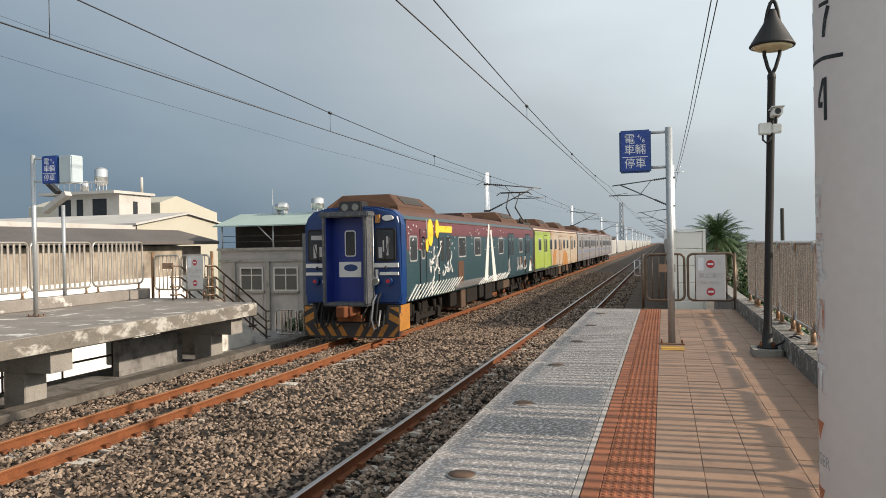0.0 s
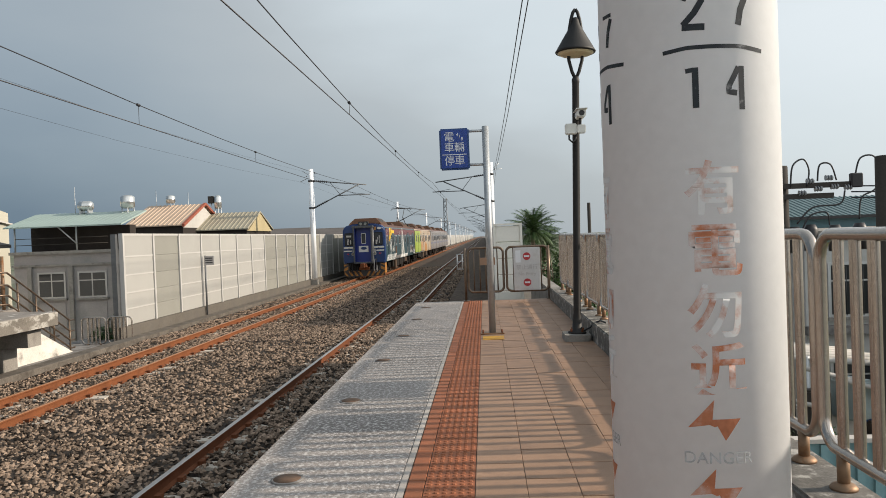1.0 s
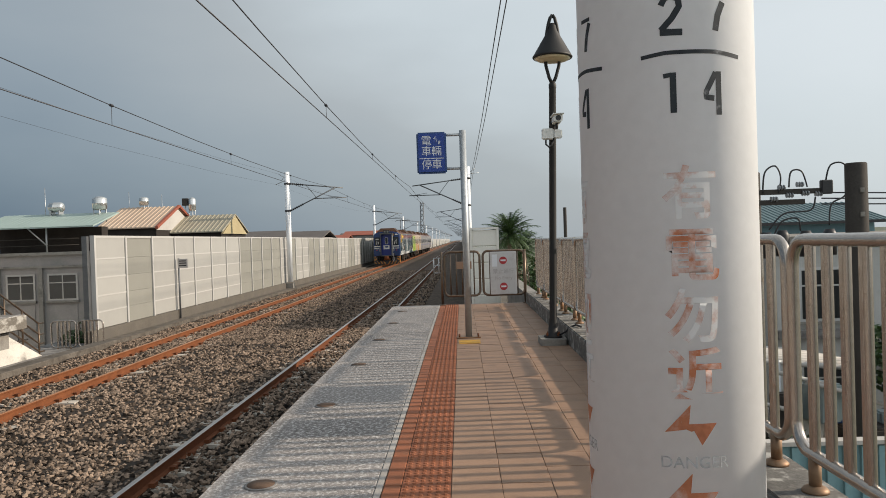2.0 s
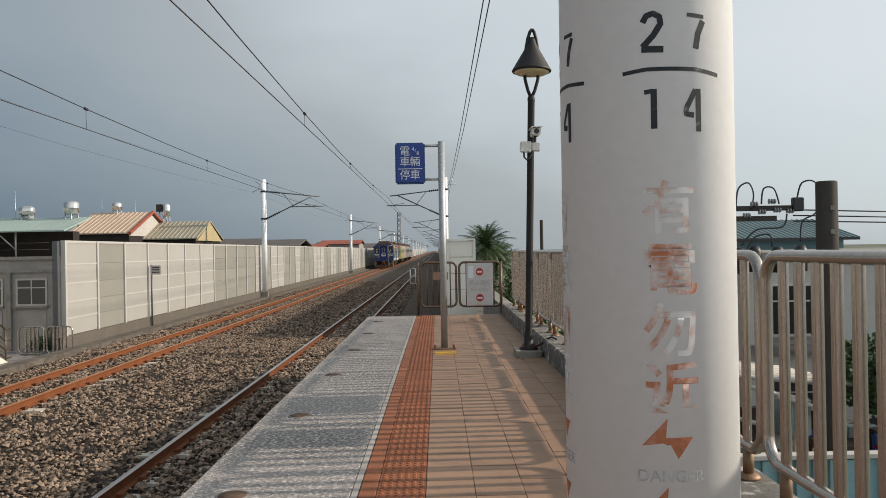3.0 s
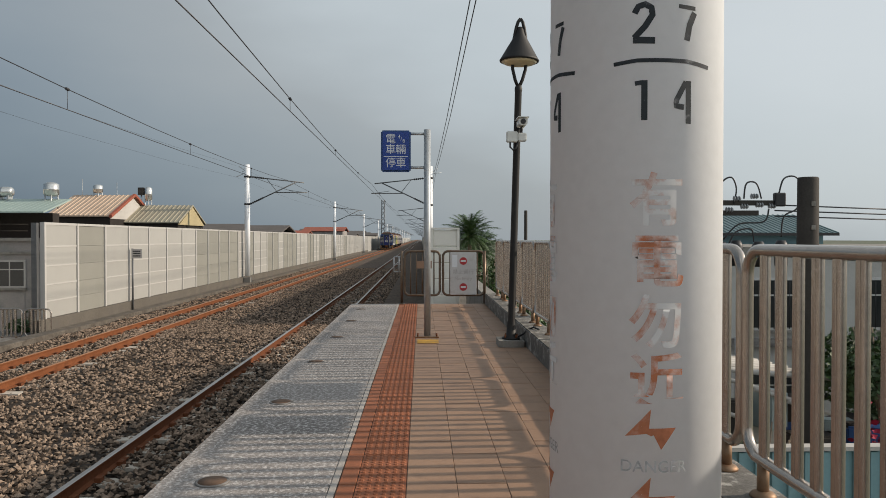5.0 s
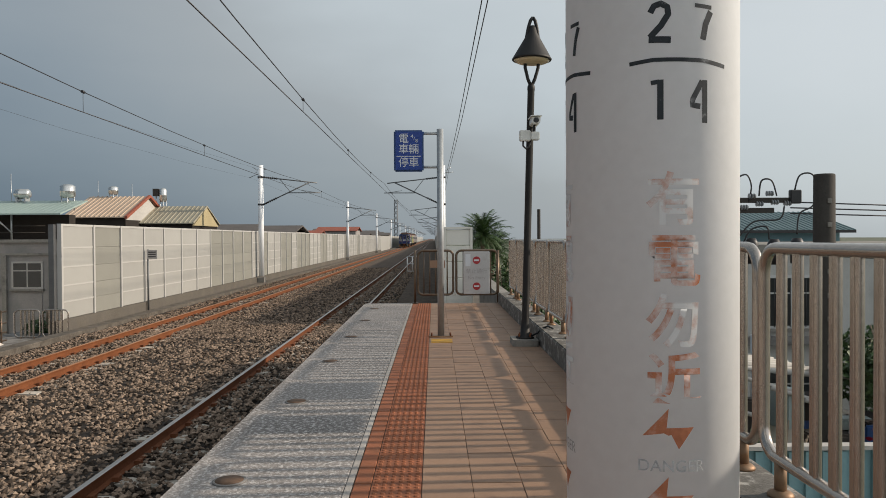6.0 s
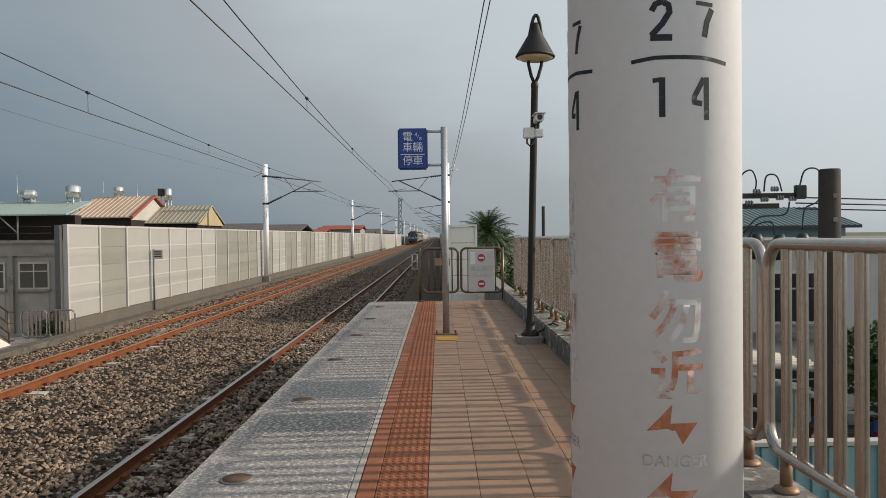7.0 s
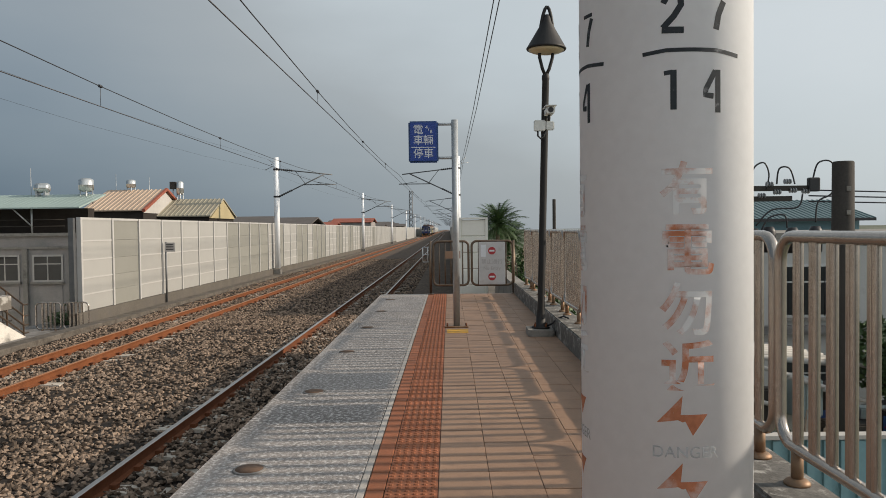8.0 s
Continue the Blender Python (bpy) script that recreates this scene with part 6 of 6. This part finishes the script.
# distant roofs above the barrier
rr = random.Random(12)
for i in range(16):
    y = 62 + i * 14 + rr.uniform(-3, 3)
    x = -17 - rr.uniform(0, 10)
    h = 1.9 + rr.uniform(0.1, 1.3) + y * 0.004
    t_ = thing("distant_house", "distant low house behind the noise barrier", "house", (x, y, 0), "distant houses")
    bm = box(bm_new(), -3.5, 3.5, -4, 4, STREET, h - 0.7)
    part("wall", bm, M["wall_grey"] if i % 2 else M["wall_cream"], t_)
    bm = prism(bm_new(), [(-4.3, h - 0.75), (0, h), (4.3, h - 0.75), (4.3, h - 0.85), (0, h - 0.12), (-4.3, h - 0.85)], -3.8, 3.8, "x")
    part("roof", bm, M["roof_red"] if i in (4, 5, 6) else M["roof_grey"], t_)

# lattice mast far along the line
LT = thing("lattice_tower", "distant grey lattice tower beside the line", "tower", (-17.4, 330, STREET))
def tw(z):
    return 0.95 - 0.3 * z / 24.0
for sx in (-1, 1):
    for sy in (-1, 1):
        bm = bm_new()
        rod(bm, (sx * tw(0), sy * tw(0), 0), (sx * tw(24), sy * tw(24), 24), 0.13, 6)
        part("leg", bm, M["arm_grey"], LT)
for i in range(10):
    z0, z1 = i * 2.4, i * 2.4 + 2.4
    for s in (-1, 1):
        bm = bm_new()
        rod(bm, (-tw(z0), s * tw(z0), z0), (tw(z1), s * tw(z1), z1), 0.09, 5)
        rod(bm, (tw(z0), s * tw(z0), z0), (-tw(z1), s * tw(z1), z1), 0.09, 5)
        part("brace", bm, M["arm_grey"], LT)
# stone bed between platform end and barrier, first in the ballast's shade colour
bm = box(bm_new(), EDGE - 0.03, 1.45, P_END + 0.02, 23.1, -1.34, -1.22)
solid("end_bed", bm, M["ballast"], "crushed stone past the platform end, in the near-black bed colour", "ballast", "structure")
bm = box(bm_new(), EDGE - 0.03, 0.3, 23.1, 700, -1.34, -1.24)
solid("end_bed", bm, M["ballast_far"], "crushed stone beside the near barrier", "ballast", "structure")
# noise barrier on the near side past the platform, with its end return
NB = thing("near_barrier", "pale noise barrier along the near track past the platform", "barrier", (0, 0, 0), "", "structure")
bm = box(bm_new(), 0.36, 0.44, 23.12, 700, -0.9, 1.70)
part("wall", bm, M["barrier"], NB)
bm = box(bm_new(), 0.30, 1.9, 23.1, 700, -1.6, -0.9)
part("plinth", bm, M["plinth"], NB)
for i in range(5):
    bm = box(bm_new(), 0.40, 1.16, 23.0, 23.08, -0.9 + 0.52 * i, -0.9 + 0.52 * i + 0.50)
    bevel(bm, 0.012)
    part("board", bm, M["barrier_white"], NB, "white end board")
for x in (0.36, 1.20):
    bm = box(bm_new(), x - 0.04, x + 0.04, 22.97, 23.11, -1.4, 1.72)
    part("end_post", bm, M["barrier_white"], NB)
bm = box(bm_new(), 0.32, 1.24, 22.95, 23.13, 1.70, 1.76)
part("cap", bm, M["barrier_white"], NB)
bm = box(bm_new(), 1.45, 1.75, P_END + 0.05, 23.0, -1.4, 0.15)
part("parapet", bm, M["concrete"], NB)

# ---- palm ----
def palm(x, y, base, top, size, seed):
    rn_ = random.Random(seed)
    t = thing("palm_tree", "coconut palm with drooping green fronds behind the platform end", "tree", (x, y, base))
    h = top - base
    bm = bm_new()
    tube(bm, [(0.25 * math.sin(i / 6), 0, h * i / 10) for i in range(11)], 0.16, 10)
    part("trunk", bm, M["bark"], t)
    verts, faces = [], []
    bmf = bm_new()
    for k in range(48):
        az = k * 2.39996
        up = 1.53 - 2.0 * ((k + 0.5) / 48) ** 1.15
        L = size * rn_.uniform(0.8, 1.1) * (1.0 if k < 34 else 0.8)
        d = Vector((math.cos(az), math.sin(az), 0))
        p = Vector((0.25 * math.sin(10 / 6), 0, h))
        ang = up
        prev = p
        steps = 12
        for s in range(steps):
            q = prev + (d * math.cos(ang) + Vector((0, 0, 1)) * math.sin(ang)) * (L / steps)
            ang -= 0.085
            side = d.cross(Vector((0, 0, 1)))
            wl_ = 0.42 * size * math.sin(math.pi * (0.12 + 0.86 * s / steps)) ** 0.8 * 0.55
            for sgn in (-1, 1):
                for u in (0.15, 0.5, 0.85):
                    c = prev.lerp(q, u)
                    tip = c + side * sgn * wl_ * rn_.uniform(0.8, 1.1) + (q - prev) * 1.4 - Vector((0, 0, wl_ * rn_.uniform(0.25, 0.6)))
                    wv = (q - prev) * 0.15
                    a, b, e = bmf.verts.new(c - wv), bmf.verts.new(c + wv), bmf.verts.new(tip)
                    bmf.faces.new((a, b, e))
            bw = 0.012 * size
            v0 = [bmf.verts.new(prev + side * bw), bmf.verts.new(prev - side * bw), bmf.verts.new(q - side * bw), bmf.verts.new(q + side * bw)]
            bmf.faces.new(v0)
            prev = q
    part("crown", bmf, M["leaf"], t, "feathery green crown")
palm(3.75, 60, STREET, 1.6, 2.6, 3)
palm(4.9, 64, STREET, 0.1, 2.6, 8)


def leafy(name, label, x, y, z, rx, ry, rz, count, leaf, m, seed, cat="shrub"):
    """An uneven clump of small leaves on a few stems."""
    rn_ = random.Random(seed)
    t = thing(name, label, cat, (x, y, z), "planting below the fence")
    bm = bm_new()
    for i in range(5):
        rod(bm, (rn_.uniform(-0.1, 0.1), rn_.uniform(-0.1, 0.1), 0), (rn_.uniform(-rx, rx) * 0.6, rn_.uniform(-ry, ry) * 0.6, rz * 1.3), 0.04, 5, 0.015)
    part("stems", bm, M["bark"], t)
    bmf = bm_new()
    lumps = [(rn_.uniform(-0.6, 0.6), rn_.uniform(-0.6, 0.6), rn_.uniform(0.3, 1.0), rn_.uniform(0.35, 0.6)) for _ in range(9)]
    for i in range(count):
        a, b, c, r = lumps[i % 9]
        v = Vector((rn_.gauss(0, 1), rn_.gauss(0, 1), rn_.gauss(0, 1))).normalized() * r * rn_.uniform(0.6, 1.05)
        p = Vector(((a + v.x) * rx, (b + v.y) * ry, max(0.05, (c + v.z * 0.8)) * rz))
        q = Euler((rn_.uniform(-1.2, 1.2), rn_.uniform(-1.2, 1.2), rn_.uniform(0, 6.28))).to_matrix()
        s = leaf * rn_.uniform(0.6, 1.2)
        vs = [bmf.verts.new(p + q @ Vector(w)) for w in ((-s * 0.35, 0, 0), (0, -s * 0.5, 0.1 * s), (s * 0.35, 0, 0), (0, s * 0.6, 0.1 * s))]
        bmf.faces.new(vs)
    part("foliage", bmf, m, t)

# ---- street side below the near fence ----
RB = thing("white_house", "white rendered house with barred windows across the street", "house", (0, 0, 0), "houses across the street")
bm = box(bm_new(), 9.5, 26, 22.0, 34, STREET, 0.98)
part("wall", bm, M["wall_pale"], RB)
bm = box(bm_new(), 9.3, 26.2, 21.8, 34.2, 0.98, 1.16)
part("parapet", bm, M["concrete"], RB)
bm = box(bm_new(), 9.4, 26.1, 21.7, 22.0, -1.9, -1.65)
part("ledge", bm, M["concrete_dark"], RB)
for x0 in (10.2, 13.6, 17.0, 20.4):
    house_window(RB, x0, x0 + 1.5, -1.35, 0.15, 21.98)
    house_window(RB, x0, x0 + 1.5, -4.2, -2.6, 21.98)
    for i in range(6):
        bm = bm_new()
        rod(bm, (x0 + 0.15 + 0.24 * i, 21.8, -1.35), (x0 + 0.15 + 0.24 * i, 21.8, 0.1), 0.015, 5)
        part("window_bar", bm, M["black"], RB)
GB = thing("green_roof_house", "house with a dark green gabled sheet roof", "house", (0, 0, 0), "houses across the street")
bm = box(bm_new(), 12.0, 18.6, 33.0, 40, STREET, 1.7)
part("wall", bm, M["wall_teal"], GB)
slope_roof(GB, 11.6, 19.0, 32.4, 36.5, 1.68, 2.62, M["roof_teal"], label="dark green ribbed sheet roof")
slope_roof(GB, 11.6, 19.0, 40.6, 36.5, 1.68, 2.62, M["roof_teal"])
bm = box(bm_new(), 11.6, 19.0, 32.36, 32.44, 1.55, 1.68)
part("fascia", bm, M["black"], GB)
TS = thing("sheet_fence", "tall fence of pale teal ribbed sheets below the platform", "fence", (0, 0, 0), "houses across the street")
bm = box(bm_new(), 2.6, 6.2, 8.40, 8.46, STREET, -1.12)
part("sheet", bm, M["wall_teal"], TS, "pale teal metal sheet")
for i in range(18):
    bm = box(bm_new(), 2.62 + 0.2 * i, 2.71 + 0.2 * i, 8.355, 8.398, STREET, -1.14)
    part("sheet_rib", bm, M["wall_teal"], TS)
bm = box(bm_new(), 2.6, 6.2, 8.33, 8.49, -1.118, -1.07)
part("cap_rail", bm, M["wall_white"], TS, "white top rail")

CR = thing("parked_cars_roof", "carport with light bars and stacked goods below the fence", "carport", (0, 0, 0))
for i in range(7):
    bm = bm_new()
    rod(bm, (4.0, 15.0 + 0.8 * i, -1.1 - 0.05 * i), (9.0, 15.0 + 0.8 * i, -1.6 - 0.05 * i), 0.06, 6)
    part("beam", bm, M["wall_white"], CR)
for x in (4.2, 6.5, 8.8):
    for y in (15.0, 19.8):
        bm = bm_new()
        rod(bm, (x, y, STREET), (x, y, -1.3), 0.06, 8)
        part("post", bm, M["galv"], CR)
bm = box(bm_new(), 5.0, 8.5, 15.5, 19.0, STREET, -3.2)
bevel(bm, 0.1, 2)
part("goods", bm, M["blue_rim"], CR, "dark blue covered goods")
rk = random.Random(21)
for i in range(16):
    w_, d_, h_ = rk.uniform(0.4, 1.4), rk.uniform(0.3, 0.9), rk.uniform(0.2, 0.9)
    bm = box(bm_new(), -w_ / 2, w_ / 2, -d_ / 2, d_ / 2, 0, h_)
    bevel(bm, 0.04, 2)
    q_ = part("crate", bm, (M["blue_rim"], M["pole_dark"], M["wall_white"], M["roof_teal2"], M["eave_shade_crate_dark"])[i % 5], CR)
    q_.matrix_basis = pose(4.4 + 0.36 * i, rk.uniform(14.6, 15.6), -3.6 + rk.uniform(-0.4, 1.2), 0, 0, rk.uniform(-30, 30))
for i in range(7):
    bm = bm_new()
    rod(bm, (4.0 + 0.7 * i, 14.4, -1.4 - 0.25 * (i % 3)), (5.2 + 0.7 * i, 14.5, -1.75 - 0.25 * (i % 3)), 0.05, 6)
    part("plank", bm, M["wall_white"], CR, "white sloping bar")
leafy("flowering_shrub", "dark red flowering shrub below the fence", 8.6, 11.5, -3.8, 1.6, 1.4, 2.1, 2600, 0.13, M["flower"], 4)
leafy("flowering_shrub", "dark red flowering shrub below the fence", 7.4, 9.6, -3.6, 1.1, 1.0, 1.6, 1500, 0.12, M["leaf_dry"], 5)
leafy("garden_shrub", "green broad-leaved shrub below the fence", 9.6, 14.5, -2.4, 1.6, 1.3, 1.5, 3600, 0.14, M["leaf"], 6)
leafy("garden_shrub", "green broad-leaved shrub below the fence", 11.2, 16.5, -3.2, 1.6, 1.3, 2.0, 3600, 0.15, M["leaf"], 7)
leafy("garden_shrub", "dense dark green shrub below the fence", 6.2, 13.0, -4.6, 1.5, 1.3, 1.9, 3000, 0.12, M["leaf"], 17)
leafy("garden_shrub", "dense dark green shrub below the fence", 13.5, 19.5, -4.6, 1.9, 1.3, 2.2, 3200, 0.15, M["leaf"], 18)
leafy("garden_shrub", "dark shrub behind the low fence beside the barrier", -11.6, 21.8, -1.9, 0.7, 0.6, 0.9, 900, 0.12, M["leaf"], 31)
leafy("garden_shrub", "green shrub by the platform end", 2.6, 27.0, -2.2, 0.9, 1.6, 1.3, 1200, 0.16, M["leaf"], 9)
leafy("garden_shrub", "dark green shrub behind the end of the platform fence", 2.75, 19.5, -1.9, 0.65, 1.5, 1.45, 2200, 0.15, M["leaf"], 41)
leafy("garden_shrub", "dark green shrub behind the end of the platform fence", 3.2, 33.0, -2.2, 1.2, 2.4, 2.2, 2400, 0.2, M["leaf"], 42)
bm = box(bm_new(), 6.2, 9.5, 7.6, 8.2, -5.2, -3.4)
solid("green_bin_wall", bm, M["lime_wall"], "bright green painted low wall below the fence", "wall")

# utility poles
def utility_pole(x, y, top, r, label):
    t = thing("utility_pole", label, "pole", (x, y, 0), "utility poles")
    bm = bm_new()
    lathe(bm, [(r * 1.25, STREET), (r, top - 0.02), (r * 0.9, top)], 20)
    part("shaft", bm, M["pole_dark"], t)
    return t
UP = utility_pole(6.05, 11.0, 2.37, 0.155, "dark concrete utility pole with step sockets")
for i in range(14):
    z = 1.95 - 0.36 * i
    bm = box(bm_new(), -0.03, 0.03, -0.175 - 0.003 * i, -0.12, z - 0.035, z + 0.035)
    s_ = part("step_socket", bm, M["concrete"], UP, "small square step socket")
UQ = utility_pole(5.78, 14.2, 2.52, 0.13, "utility pole with crossarms, insulators and looping cables")
for z, x1 in ((2.12, 1.2), (1.92, 0.9)):
    bm = box(bm_new(), -0.3, x1, -0.2, -0.12, z - 0.05, z + 0.05)
    part("crossarm", bm, M["pole_dark"], UQ)
for x, z in ((0.25, 1.98), (0.55, 2.05), (0.85, 2.08), (1.1, 2.06), (0.4, 2.2), (0.75, 2.25)):
    bm = bm_new()
    for i in range(3):
        rod(bm, (x + 0.05 * i, -0.2, z), (x + 0.05 * i + 0.03, -0.2, z), 0.055, 10, 0.04)
    part("insulator", bm, M["porcelain"], UQ, "grey porcelain insulator")
bm = box(bm_new(), 1.2, 1.42, -0.26, -0.14, 2.05, 2.32)
bevel(bm, 0.02)
part("switch_box", bm, M["black"], UQ)
for pts in ([(1.3, -0.2, 2.3), (1.4, -0.2, 2.6), (1.65, -0.2, 2.62), (1.78, -0.2, 2.3), (1.65, -0.2, 2.0), (1.4, -0.2, 1.85), (1.35, -0.2, 1.45)],
            [(0.1, -0.2, 2.1), (0.15, -0.2, 2.5), (0.35, -0.2, 2.62), (0.45, -0.2, 2.4), (0.4, -0.2, 2.1)],
            [(0.6, -0.2, 2.2), (0.65, -0.2, 2.5), (0.85, -0.2, 2.5), (0.95, -0.2, 2.2)],
            [(1.1, -0.2, 2.0), (1.0, -0.2, 1.75), (0.5, -0.2, 1.7), (0.2, -0.2, 1.4)],
            [(0.3, -0.2, 1.3), (0.45, -0.2, 1.55), (0.75, -0.2, 1.6), (0.8, -0.2, 1.35)]):
    bm = bm_new()
    sm = []
    P = [Vector(p) for p in pts]
    for i in range(len(P) - 1):
        p0, p1, p2, p3 = P[max(i - 1, 0)], P[i], P[i + 1], P[min(i + 2, len(P) - 1)]
        for k in range(5):
            u = k / 5
            sm.append(0.5 * ((2 * p1) + (p2 - p0) * u + (2 * p0 - 5 * p1 + 4 * p2 - p3) * u * u + (3 * p1 - p0 - 3 * p2 + p3) * u ** 3))
    sm.append(P[-1])
    tube(bm, sm, 0.016, 6)
    part("cable_loop", bm, M["black"], UQ)
for x, z in ((0.15, 1.35), (0.45, 1.38), (0.9, 1.36), (1.35, 1.38)):
    bm = bm_new()
    lathe(bm, [(0.12, z - 0.5), (0.13, z - 0.1), (0.08, z)], 12, (x, -0.2, 0))
    part("cable_head", bm, M["black"], UQ)
for dz, y in ((2.08, 14.0), (1.97, 14.0), (1.86, 14.0)):
    bm = bm_new()
    tube(bm, [(7.0 + 2.5 * i, y + 0.8 * i, dz - 0.05 * math.sin(i * 0.4) - 0.02 * i) for i in range(9)], 0.014, 5)
    solid("street_wire", bm, M["wire"], "dark street wire from the utility pole", "wire", group="street wires")
TP = utility_pole(3.5, 24.0, 2.35, 0.055, "thin dark pole behind the fence")
bm = bm_new()
rod(bm, (24.0, 34.0, 1.1), (24.0, 34.0, 2.9), 0.03, 6)
rod(bm, (23.75, 34.0, 2.8), (24.25, 34.0, 2.8), 0.02, 6)
solid("aerial", bm, M["galv"], "thin rooftop aerial rod", "aerial", group="aerials")

motions()
